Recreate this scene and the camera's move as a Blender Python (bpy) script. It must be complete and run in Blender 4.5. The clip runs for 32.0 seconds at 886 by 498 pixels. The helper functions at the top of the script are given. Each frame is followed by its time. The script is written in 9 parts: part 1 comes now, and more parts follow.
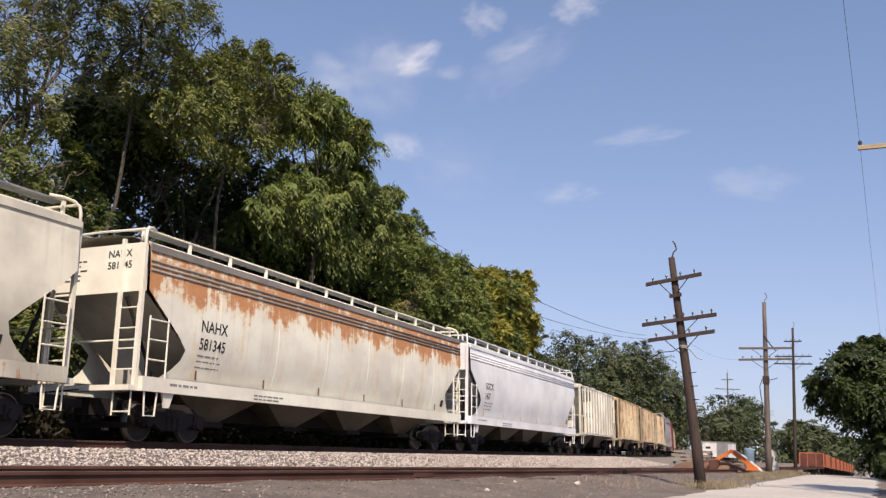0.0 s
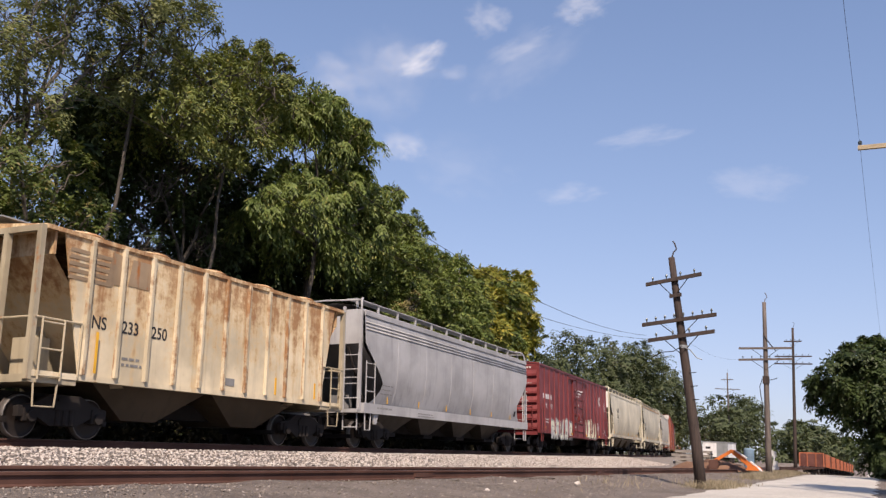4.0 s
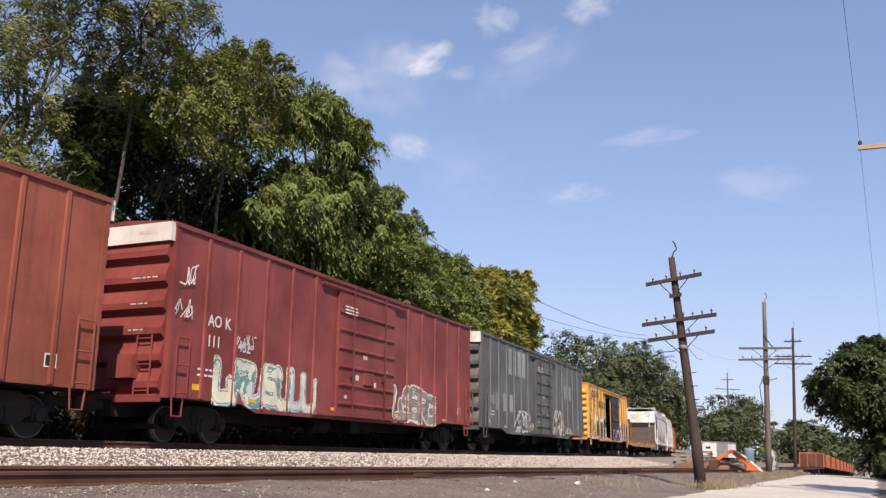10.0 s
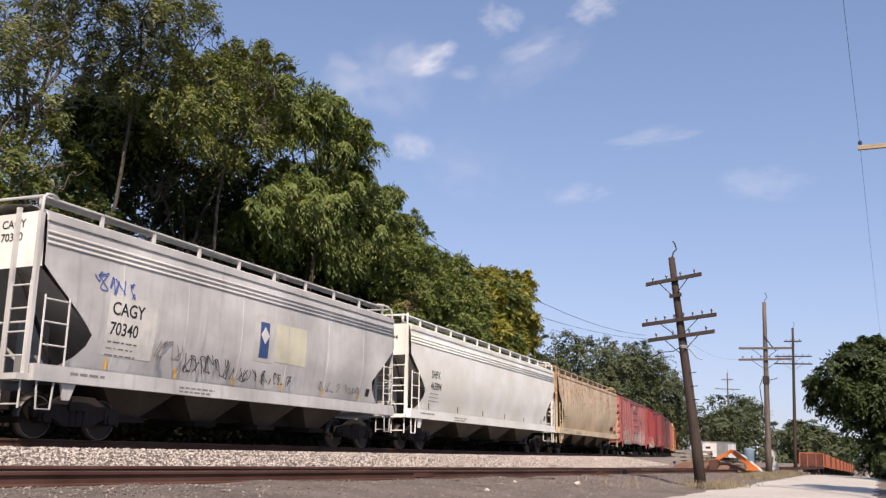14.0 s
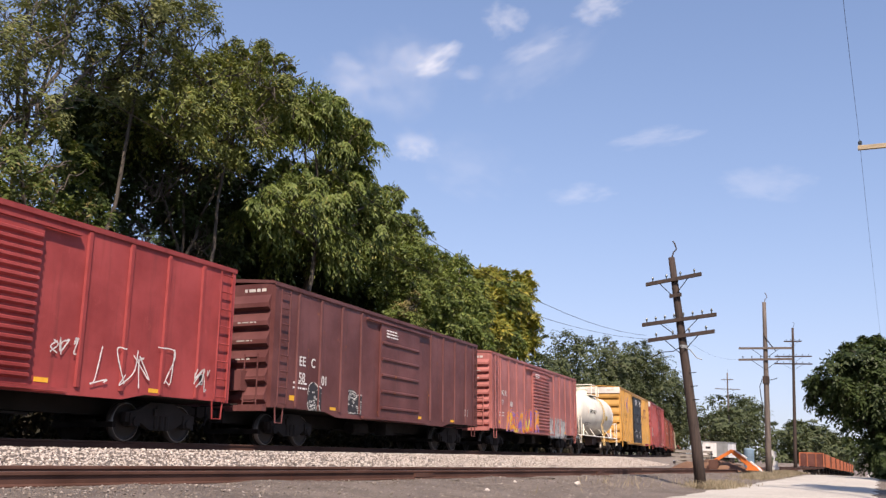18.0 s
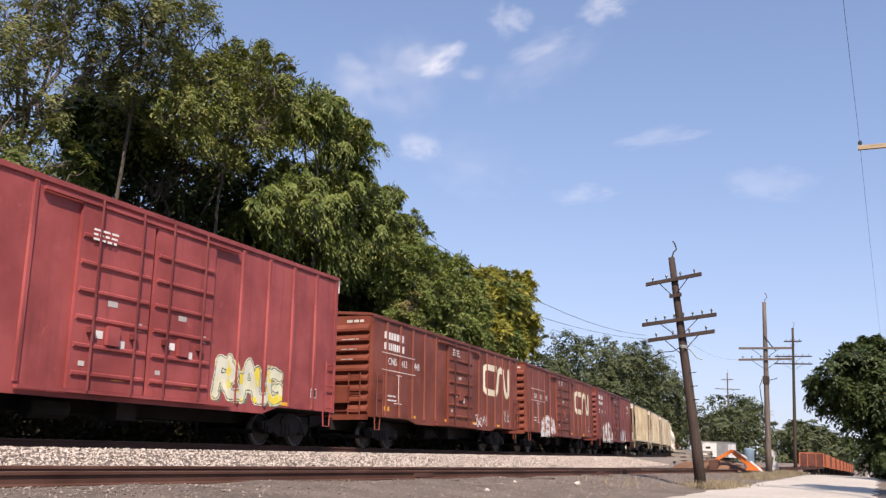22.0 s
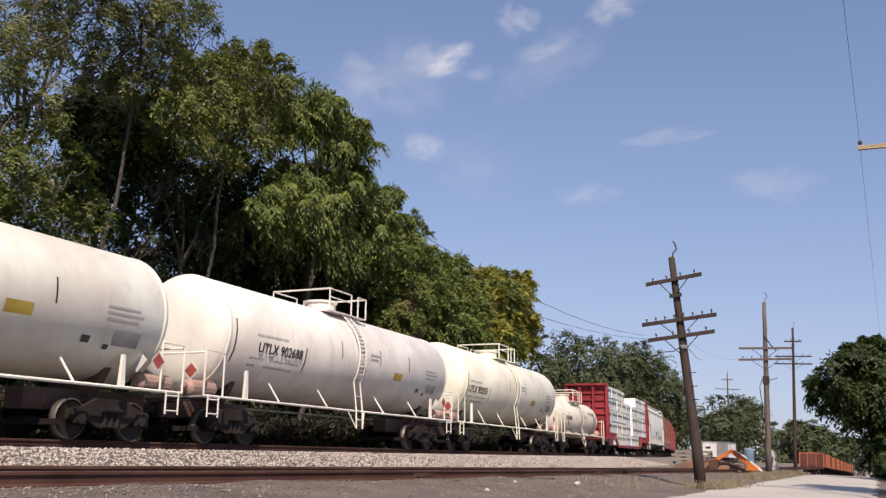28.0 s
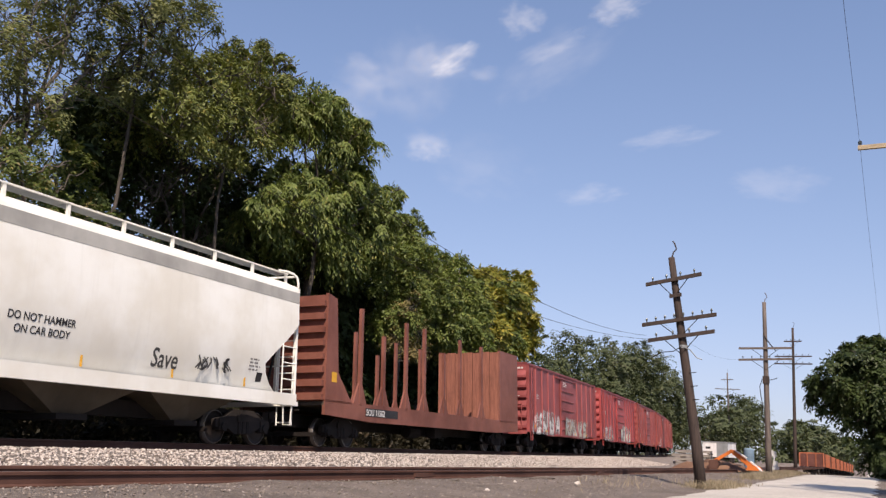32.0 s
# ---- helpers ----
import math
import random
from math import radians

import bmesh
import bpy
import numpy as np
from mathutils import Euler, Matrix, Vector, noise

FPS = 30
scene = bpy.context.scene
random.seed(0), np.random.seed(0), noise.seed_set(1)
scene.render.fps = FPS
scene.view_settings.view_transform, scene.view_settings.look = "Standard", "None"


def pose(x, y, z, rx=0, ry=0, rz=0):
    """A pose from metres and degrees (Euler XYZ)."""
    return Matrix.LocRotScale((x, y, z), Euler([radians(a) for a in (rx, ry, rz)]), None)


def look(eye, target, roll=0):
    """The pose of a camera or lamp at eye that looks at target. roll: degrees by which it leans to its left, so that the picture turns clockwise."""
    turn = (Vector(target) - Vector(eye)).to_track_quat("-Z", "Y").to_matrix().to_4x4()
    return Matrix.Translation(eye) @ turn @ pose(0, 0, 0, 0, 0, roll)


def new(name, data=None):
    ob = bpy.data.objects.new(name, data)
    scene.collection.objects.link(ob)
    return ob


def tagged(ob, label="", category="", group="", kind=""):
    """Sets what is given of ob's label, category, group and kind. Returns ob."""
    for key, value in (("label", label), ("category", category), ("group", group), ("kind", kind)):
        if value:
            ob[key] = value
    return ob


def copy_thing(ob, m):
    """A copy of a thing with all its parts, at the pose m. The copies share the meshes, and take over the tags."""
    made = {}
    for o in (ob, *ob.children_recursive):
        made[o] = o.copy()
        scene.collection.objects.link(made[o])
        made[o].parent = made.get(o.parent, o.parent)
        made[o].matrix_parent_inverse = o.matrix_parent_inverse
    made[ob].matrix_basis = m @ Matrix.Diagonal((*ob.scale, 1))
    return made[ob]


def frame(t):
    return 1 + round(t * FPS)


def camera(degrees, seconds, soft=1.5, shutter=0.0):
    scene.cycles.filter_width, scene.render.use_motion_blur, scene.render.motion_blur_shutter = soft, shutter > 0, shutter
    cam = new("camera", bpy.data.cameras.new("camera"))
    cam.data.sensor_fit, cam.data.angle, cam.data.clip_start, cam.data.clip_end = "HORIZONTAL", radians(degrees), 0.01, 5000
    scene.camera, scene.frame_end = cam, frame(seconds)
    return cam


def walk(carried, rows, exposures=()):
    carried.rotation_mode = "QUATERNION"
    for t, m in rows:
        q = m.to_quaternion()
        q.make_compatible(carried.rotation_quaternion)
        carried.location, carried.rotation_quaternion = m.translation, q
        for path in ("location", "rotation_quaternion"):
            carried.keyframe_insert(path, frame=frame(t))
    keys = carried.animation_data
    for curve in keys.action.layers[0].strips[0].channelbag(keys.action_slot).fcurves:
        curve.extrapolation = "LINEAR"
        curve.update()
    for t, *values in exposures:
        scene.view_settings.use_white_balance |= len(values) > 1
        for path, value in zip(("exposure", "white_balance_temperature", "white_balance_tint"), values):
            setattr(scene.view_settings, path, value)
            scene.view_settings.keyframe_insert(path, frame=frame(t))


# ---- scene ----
from mathutils import Quaternion

# ---- camera: it stands still on a low tripod beside the lane ----
EYE = Vector((0.0, 0.0, 0.95))
YAW, PITCH = radians(25.717), radians(12.103)
AIM = EYE + 10 * Vector((math.cos(YAW) * math.cos(PITCH), math.sin(YAW) * math.cos(PITCH), math.sin(PITCH)))
cam = camera(51.91, 32.0, soft=1.35)
STAND = look(EYE, AIM, 2.37)
walk(cam, [(0, STAND), (32, STAND)],
     exposures=[(0, 0.38, 7000, 18), (3, 0.38, 7000, 18), (5.6, 0.60, 7000, 18), (7, 0.50, 7000, 18), (8, 0.50, 7000, 18), (9, 0.56, 7000, 18), (12, 0.58, 7000, 18), (13, 0.72, 7000, 18), (14, 0.46, 7000, 18), (17, 0.58, 7000, 18), (18, 0.62, 7000, 18), (19, 0.58, 7000, 18), (20, 0.26, 7000, 18), (21, 0.54, 7000, 18), (23, 0.64, 7000, 18), (25, 0.60, 7000, 18), (28, 0.25, 7000, 18), (30, 0.28, 7000, 18), (31, 0.30, 7000, 18), (32, 0.44, 7000, 18)])

# ---- world and sun ----
SUN_DIR = Vector((-0.56, -0.36, 0.746)).normalized()
world = bpy.data.worlds.new("world")
scene.world = world
world.use_nodes = True
wt = world.node_tree
wt.nodes.clear()
sky = wt.nodes.new("ShaderNodeTexSky")
sky.sky_type, sky.sun_disc = "NISHITA", False
sky.sun_elevation = math.asin(SUN_DIR.z)
sky.sun_rotation = math.atan2(SUN_DIR.x, SUN_DIR.y)
sky.altitude, sky.air_density, sky.dust_density, sky.ozone_density = 200, 1.0, 0.6, 2.5
bg = wt.nodes.new("ShaderNodeBackground")
bg.inputs["Strength"].default_value = 0.15
wo = wt.nodes.new("ShaderNodeOutputWorld")
# summer haze evens out the sky between zenith and horizon
top, low = wt.nodes.new("ShaderNodeVectorMath"), wt.nodes.new("ShaderNodeVectorMath")
top.operation, low.operation = "DIVIDE", "ADD"
low.inputs[1].default_value = (4.6, 5.4, 7.5)
wt.links.new(sky.outputs[0], low.inputs[0])
wt.links.new(sky.outputs[0], top.inputs[0])
wt.links.new(low.outputs[0], top.inputs[1])
haze = wt.nodes.new("ShaderNodeVectorMath")
haze.operation = "MULTIPLY"
haze.inputs[1].default_value = (5.0, 6.2, 9.4)
wt.links.new(top.outputs[0], haze.inputs[0])
wt.links.new(haze.outputs[0], bg.inputs["Color"])
wt.links.new(bg.outputs[0], wo.inputs["Surface"])
sun = new("sun", bpy.data.lights.new("sun", "SUN"))
sun.data.energy, sun.data.angle, sun.data.color = 4.5, radians(0.55), (1.0, 0.92, 0.80)
sun.matrix_world = look(SUN_DIR * 100, (0, 0, 0))

# ---- the tracks' lines ----
CURVE = 0.0101157 / 14.423     # the main line bends away from the lane
MAIN_Y, RAIL_Z, CANT = 15.93, 0.70, 1.86


def main_y(x):
    """Centre line of the main track, straight before the bend and after it."""
    if x < -8:
        return MAIN_Y + CURVE * 64 - 16 * CURVE * (x + 8)
    if x > 135:
        return MAIN_Y + CURVE * 135 ** 2 + 270 * CURVE * (x - 135)
    return MAIN_Y + CURVE * x * x


def main_heading(x):
    return math.atan(2 * CURVE * min(max(x, -8), 135))


def siding_y(x):
    return 9.55 - 0.03 * (x - 12)


def siding_z(x):
    return 0.43 - 0.0045 * (min(max(x, -10), 60) - 12)


def smooth(a, b, v):
    u = min(max((v - a) / (b - a), 0.0), 1.0)
    return u * u * (3 - 2 * u)


def ground_z(x, y):
    """Height of the ground sheet: lane level, a rise to the tracks, level beyond."""
    near = siding_z(x) - 0.17
    edge = siding_y(x) - 1.3
    z = near * smooth(4.6, edge, y)
    z += 0.03 * noise.noise((x * 0.35, y * 0.35, 0)) * smooth(4.6, 6.5, y)
    heaps = noise.noise((x * 0.8, y * 1.1, 5)) + 0.5 * noise.noise((x * 2.0, y * 2.4, 9))
    z += 0.055 * heaps * smooth(4.8, 6.8, y) * (1 - smooth(edge + 0.5, edge + 0.9, y))
    far = main_y(x) + 4
    z += (0.12 - z) * smooth(far, far + 6, y)
    z -= 0.0148 * min(max(x - 62, 0), 200) * (1 - smooth(10.2, 13, y))
    z -= 0.25 * smooth(0.0, -3.5, y) * (1 - smooth(-3.5, -12, y))
    return z


# ---- the train: kind, first and last metre along the train ----
def travelled(t):
    """Metres that the train has gone at t seconds."""
    return float(np.interp(t, range(0, 33, 4), (0, 82.91, 165.97, 249.19, 332.52, 415.91, 499.40, 583.06, 666.86)))


def car_pose(s, t):
    x = s - travelled(t)
    return (Matrix.Translation((x, main_y(x), RAIL_Z)) @ Matrix.Rotation(main_heading(x), 4, "Z")
            @ Matrix.Rotation(radians(-CANT), 4, "X"))


# ---- materials ----
def nodes_of(name):
    m = bpy.data.materials.new(name)
    m.use_nodes = True
    nt = m.node_tree
    return m, nt, nt.nodes["Principled BSDF"]


def add(nt, kind, **values):
    n = nt.nodes.new(kind)
    for key, value in values.items():
        n.inputs[key.replace("_", " ")].default_value = value
    return n


def calc(nt, op, a, b=None, c=None, clamp=False):
    n = nt.nodes.new("ShaderNodeMath")
    n.operation, n.use_clamp = op, clamp
    for i, v in enumerate((a, b, c)):
        if v is None:
            continue
        if isinstance(v, (int, float)):
            n.inputs[i].default_value = v
        else:
            nt.links.new(v, n.inputs[i])
    return n.outputs[0]


def blend(nt, fac, a, b, mode="MIX"):
    n = nt.nodes.new("ShaderNodeMix")
    n.data_type, n.blend_type = "RGBA", mode
    for sock, v in ((n.inputs[0], fac), (n.inputs[6], a), (n.inputs[7], b)):
        if isinstance(v, (int, float)):
            sock.default_value = v
        elif isinstance(v, tuple):
            sock.default_value = (*v, 1)
        else:
            nt.links.new(v, sock)
    return n.outputs[2]


def ramp(nt, fac, lo, hi):
    n = nt.nodes.new("ShaderNodeMapRange")
    n.interpolation_type = "SMOOTHSTEP"
    n.inputs["From Min"].default_value, n.inputs["From Max"].default_value = lo, hi
    nt.links.new(fac, n.inputs["Value"])
    return n.outputs["Result"]


def coords(nt, scale=(1, 1, 1), shift=(0, 0, 0), source="Object"):
    tc = nt.nodes.new("ShaderNodeTexCoord")
    mp = nt.nodes.new("ShaderNodeMapping")
    mp.inputs["Scale"].default_value, mp.inputs["Location"].default_value = scale, shift
    nt.links.new(tc.outputs[source], mp.inputs["Vector"])
    return mp.outputs[0]


def fuzz(nt, vec, scale, detail=5.0, rough=0.6):
    n = add(nt, "ShaderNodeTexNoise", Scale=scale, Detail=detail, Roughness=rough)
    nt.links.new(vec, n.inputs["Vector"])
    return n.outputs["Fac"]


def relief(nt, bsdf, height, strength, distance):
    b = add(nt, "ShaderNodeBump", Strength=strength, Distance=distance)
    nt.links.new(height, b.inputs["Height"])
    nt.links.new(b.outputs[0], bsdf.inputs["Normal"])


def split_xyz(nt, vec):
    n = nt.nodes.new("ShaderNodeSeparateXYZ")
    nt.links.new(vec, n.inputs[0])
    return n.outputs


def spray(nt, base, layer, seed):
    """One sprayed piece on a car's side: upright blocks in several colours with a contour."""
    x0, x1, z0, z1, colours, line, cells = layer
    raw = coords(nt)
    x, y, z = split_xyz(nt, raw)
    wob = fuzz(nt, coords(nt, (1, 1, 1), (seed * 3.1, 0, seed)), 1.6, 2.0)
    wob2 = fuzz(nt, coords(nt, (1, 1, 1), (seed * 1.7, 5, seed)), 5.0, 2.0)
    xs = calc(nt, "ADD", x, calc(nt, "MULTIPLY", calc(nt, "SUBTRACT", wob, 0.5), 0.9))
    zs = calc(nt, "ADD", z, calc(nt, "MULTIPLY", calc(nt, "SUBTRACT", wob2, 0.5), 0.5))
    zs = calc(nt, "ADD", zs, calc(nt, "MULTIPLY", calc(nt, "SUBTRACT", wob, 0.5), 0.5))
    ex = calc(nt, "MINIMUM", calc(nt, "SUBTRACT", xs, x0), calc(nt, "SUBTRACT", x1, xs))
    ez = calc(nt, "MINIMUM", calc(nt, "SUBTRACT", zs, z0), calc(nt, "SUBTRACT", z1, zs))
    edge = calc(nt, "MINIMUM", ex, ez)
    inside = ramp(nt, edge, 0.0, 0.03)
    side = ramp(nt, calc(nt, "MULTIPLY", y, -1.0), 1.2, 1.3)
    inside = calc(nt, "MULTIPLY", inside, side)
    cmb = nt.nodes.new("ShaderNodeCombineXYZ")
    nt.links.new(calc(nt, "MULTIPLY", xs, cells), cmb.inputs[0])
    nt.links.new(calc(nt, "MULTIPLY", zs, cells * 0.55), cmb.inputs[2])
    cmb.inputs[1].default_value = seed * 2.3
    vor = add(nt, "ShaderNodeTexVoronoi", Scale=1.0)
    vor.inputs["Randomness"].default_value = 0.85
    nt.links.new(cmb.outputs[0], vor.inputs["Vector"])
    lines = nt.nodes.new("ShaderNodeTexVoronoi")
    lines.feature = "DISTANCE_TO_EDGE"
    lines.inputs["Scale"].default_value, lines.inputs["Randomness"].default_value = 1.0, 0.85
    nt.links.new(cmb.outputs[0], lines.inputs["Vector"])
    cr = nt.nodes.new("ShaderNodeValToRGB")
    cr.color_ramp.interpolation = "CONSTANT"
    while len(cr.color_ramp.elements) < len(colours):
        cr.color_ramp.elements.new(0.5)
    for i, c in enumerate(colours):
        cr.color_ramp.elements[i].position = i / len(colours)
        cr.color_ramp.elements[i].color = (*c, 1)
    nt.links.new(split_xyz(nt, vor.outputs["Color"])[0], cr.inputs[0])
    contour = calc(nt, "SUBTRACT", 1.0, ramp(nt, lines.outputs["Distance"], 0.05, 0.09))
    rim = calc(nt, "SUBTRACT", 1.0, ramp(nt, edge, 0.05, 0.08))
    col = blend(nt, calc(nt, "MAXIMUM", contour, rim), cr.outputs[0], line)
    col = blend(nt, ramp(nt, fuzz(nt, raw, 7.0, 3.0), 0.55, 0.75), col, blend(nt, 0.6, col, base))
    thin = calc(nt, "ADD", calc(nt, "MULTIPLY", ramp(nt, fuzz(nt, coords(nt, (3.0, 3.0, 0.6)), 1.4, 6.0, 0.7), 0.62, 0.40), 0.65), 0.15)
    return blend(nt, calc(nt, "MULTIPLY", inside, thin), base, col)


RUST = (0.20, 0.062, 0.022)


def paint(name, colour, rust=0.0, grime=0.35, rough=0.5, pieces=(), rust_from=None, worn=(0.45, 0.38, 0.28), seed=0, metal=0.0, tears=None, rusts=None, fade=0.72):
    """Weathered paint: faded patches, runs down the side, rust and sprayed pieces."""
    m, nt, b = nodes_of(name)
    raw = coords(nt, (1, 1, 1), (seed * 7.3, seed * 1.9, 0))
    broad = fuzz(nt, raw, 0.55, 4.0)
    runs = fuzz(nt, coords(nt, (4.5, 4.5, 0.22), (seed * 3.7, 0, seed)), 1.0, 6.0, 0.65)
    grain = fuzz(nt, raw, 38.0, 4.0)
    blotch = fuzz(nt, raw, 3.2, 6.0, 0.7)
    lo = tuple(v * fade for v in colour)
    hi = tuple(min(v * 1.16 + 0.012, 0.85) for v in colour)
    col = blend(nt, ramp(nt, broad, 0.3, 0.7), lo, hi)
    dark = tuple(v * 0.42 + 0.012 for v in colour)
    col = blend(nt, calc(nt, "MULTIPLY", ramp(nt, runs, 0.50, 0.82), grime), col, dark)
    col = blend(nt, calc(nt, "MULTIPLY", ramp(nt, blotch, 0.58, 0.80), grime * 0.6), col, worn)
    mask = None
    if rust > 0:
        mix_r = calc(nt, "ADD", calc(nt, "MULTIPLY", runs, 0.55), calc(nt, "MULTIPLY", blotch, 0.45))
        lower = 0.07 if rust_from else 0.0
        mask = ramp(nt, mix_r, 0.66 - lower - 0.20 * rust, 0.76 - lower - 0.16 * rust)
        if rust_from:
            z = split_xyz(nt, coords(nt))[2]
            z = calc(nt, "ADD", z, calc(nt, "MULTIPLY", calc(nt, "SUBTRACT", blotch, 0.5), 1.2))
            mask = calc(nt, "MULTIPLY", mask, ramp(nt, z, rust_from[0], rust_from[1]))
        if tears:
            # rust above the beads, and one tear of rust under the eave in each panel
            eave, foot, beads, pitch, spread = tears
            x, _, z = split_xyz(nt, coords(nt))
            cell = calc(nt, "ABSOLUTE", calc(nt, "SUBTRACT", calc(nt, "FRACT", calc(nt, "DIVIDE", x, pitch)), 0.5))
            fall = ramp(nt, z, foot, eave)
            sum_t = calc(nt, "ADD", calc(nt, "MULTIPLY", fall, 0.75), calc(nt, "MULTIPLY", cell, 0.75))
            sum_t = calc(nt, "ADD", sum_t, calc(nt, "MULTIPLY", calc(nt, "SUBTRACT", blotch, 0.5), 1.7))
            sum_t = calc(nt, "ADD", sum_t, calc(nt, "MULTIPLY", calc(nt, "SUBTRACT", runs, 0.5), 1.5))
            tear = calc(nt, "MULTIPLY", ramp(nt, sum_t, 0.58 - 0.2 * spread, 0.90 + spread), calc(nt, "LESS_THAN", z, beads))
            tear = calc(nt, "MULTIPLY", tear, ramp(nt, fall, 0.0, 0.25))
            high = calc(nt, "MULTIPLY", ramp(nt, calc(nt, "ADD", blotch, calc(nt, "MULTIPLY", broad, 0.35)), 0.50, 0.70), calc(nt, "GREATER_THAN", z, beads))
            mask = calc(nt, "MULTIPLY", calc(nt, "MAXIMUM", tear, high), 0.9)
            col = blend(nt, calc(nt, "MULTIPLY", ramp(nt, sum_t, 0.25, 0.8), 0.55), col, tuple(v * w for v, w in zip(colour, (1.0, 0.80, 0.55))))
        tone = blend(nt, fuzz(nt, raw, 9.0, 3.0), RUST, (0.50, 0.19, 0.055))
        if rusts:
            tone = blend(nt, fuzz(nt, raw, 4.0, 4.0), rusts[0], rusts[1])
        if tears and not rusts:
            tone = blend(nt, fuzz(nt, raw, 5.0, 3.0), (0.36, 0.115, 0.045), (0.60, 0.27, 0.09))
        col = blend(nt, mask, col, tone)
    for i, layer in enumerate(pieces):
        col = spray(nt, col, layer, seed + i * 1.3 + 0.37)
    nt.links.new(col, b.inputs["Base Color"])
    b.inputs["Metallic"].default_value = metal
    b.inputs["Specular IOR Level"].default_value = 0.28
    r = calc(nt, "ADD", rough - 0.12, calc(nt, "MULTIPLY", blotch, 0.3))
    if mask is not None:
        r = calc(nt, "ADD", r, calc(nt, "MULTIPLY", mask, 0.25), clamp=True)
    nt.links.new(r, b.inputs["Roughness"])
    relief(nt, b, calc(nt, "ADD", calc(nt, "MULTIPLY", grain, 0.4), blotch), 0.25, 0.02)
    return m


def earth(name, tones, scale, bump, rough=0.92, source="Object"):
    """Loose ground: three tones mixed at several sizes."""
    m, nt, b = nodes_of(name)
    raw = coords(nt, source=source)
    a = fuzz(nt, raw, scale, 8.0, 0.65)
    c = fuzz(nt, raw, scale * 14, 6.0, 0.7)
    d = fuzz(nt, raw, scale * 70, 3.0, 0.7)
    col = blend(nt, ramp(nt, a, 0.35, 0.65), tones[0], tones[1])
    col = blend(nt, ramp(nt, c, 0.50, 0.72), col, tones[2])
    col = blend(nt, calc(nt, "MULTIPLY", ramp(nt, d, 0.35, 0.75), 0.5), col, tuple(v * 0.5 for v in tones[0]))
    nt.links.new(col, b.inputs["Base Color"])
    b.inputs["Roughness"].default_value = rough
    relief(nt, b, calc(nt, "ADD", c, calc(nt, "MULTIPLY", d, 0.6)), bump, 0.05)
    return m


def leafage(name, dark, light, odd, odd_share=0.12, size=0.5):
    """Leaves: each leaf its own green, some turned, light passing through."""
    m, nt, b = nodes_of(name)
    geo = nt.nodes.new("ShaderNodeNewGeometry")
    rnd = geo.outputs["Random Per Island"]
    raw = coords(nt)
    patch = fuzz(nt, raw, size, 3.0)
    mixed = calc(nt, "ADD", calc(nt, "MULTIPLY", rnd, 0.45), calc(nt, "MULTIPLY", ramp(nt, patch, 0.36, 0.64), 0.55))
    col = blend(nt, mixed, dark, light)
    turned = calc(nt, "GREATER_THAN", calc(nt, "FRACT", calc(nt, "MULTIPLY", rnd, 37.7)), 1.0 - odd_share)
    col = blend(nt, turned, col, odd)
    nt.links.new(col, b.inputs["Base Color"])
    b.inputs["Roughness"].default_value = 0.55
    b.inputs["Specular IOR Level"].default_value = 0.35
    tr = nt.nodes.new("ShaderNodeBsdfTranslucent")
    nt.links.new(blend(nt, 0.5, col, blend(nt, 1.0, col, (1.0, 1.0, 0.35), "MULTIPLY")), tr.inputs["Color"])
    mx = nt.nodes.new("ShaderNodeMixShader")
    mx.inputs[0].default_value = 0.27
    nt.links.new(b.outputs[0], mx.inputs[1])
    nt.links.new(tr.outputs[0], mx.inputs[2])
    nt.links.new(mx.outputs[0], nt.nodes["Material Output"].inputs["Surface"])
    return m


def timber(name, a, b_col, grain_axis=(0.6, 8, 8), rough=0.85):
    m, nt, b = nodes_of(name)
    g = fuzz(nt, coords(nt, grain_axis), 2.5, 7.0, 0.7)
    w = fuzz(nt, coords(nt), 1.1, 4.0)
    col = blend(nt, ramp(nt, g, 0.3, 0.7), a, b_col)
    col = blend(nt, calc(nt, "MULTIPLY", ramp(nt, w, 0.5, 0.75), 0.5), col, tuple(v * 0.45 for v in a))
    nt.links.new(col, b.inputs["Base Color"])
    b.inputs["Roughness"].default_value = rough
    relief(nt, b, g, 0.5, 0.02)
    return m


def stones(name, tones):
    """Crushed stone: every stone its own tone."""
    m, nt, b = nodes_of(name)
    rnd = nt.nodes.new("ShaderNodeNewGeometry").outputs["Random Per Island"]
    col = blend(nt, rnd, tones[0], tones[1])
    odd = calc(nt, "GREATER_THAN", calc(nt, "FRACT", calc(nt, "MULTIPLY", rnd, 23.3)), 0.86)
    col = blend(nt, odd, col, tones[2])
    col = blend(nt, calc(nt, "MULTIPLY", fuzz(nt, coords(nt), 25.0, 3.0), 0.4), col, tuple(v * 0.6 for v in tones[0]))
    nt.links.new(col, b.inputs["Base Color"])
    b.inputs["Roughness"].default_value = 0.9
    return m


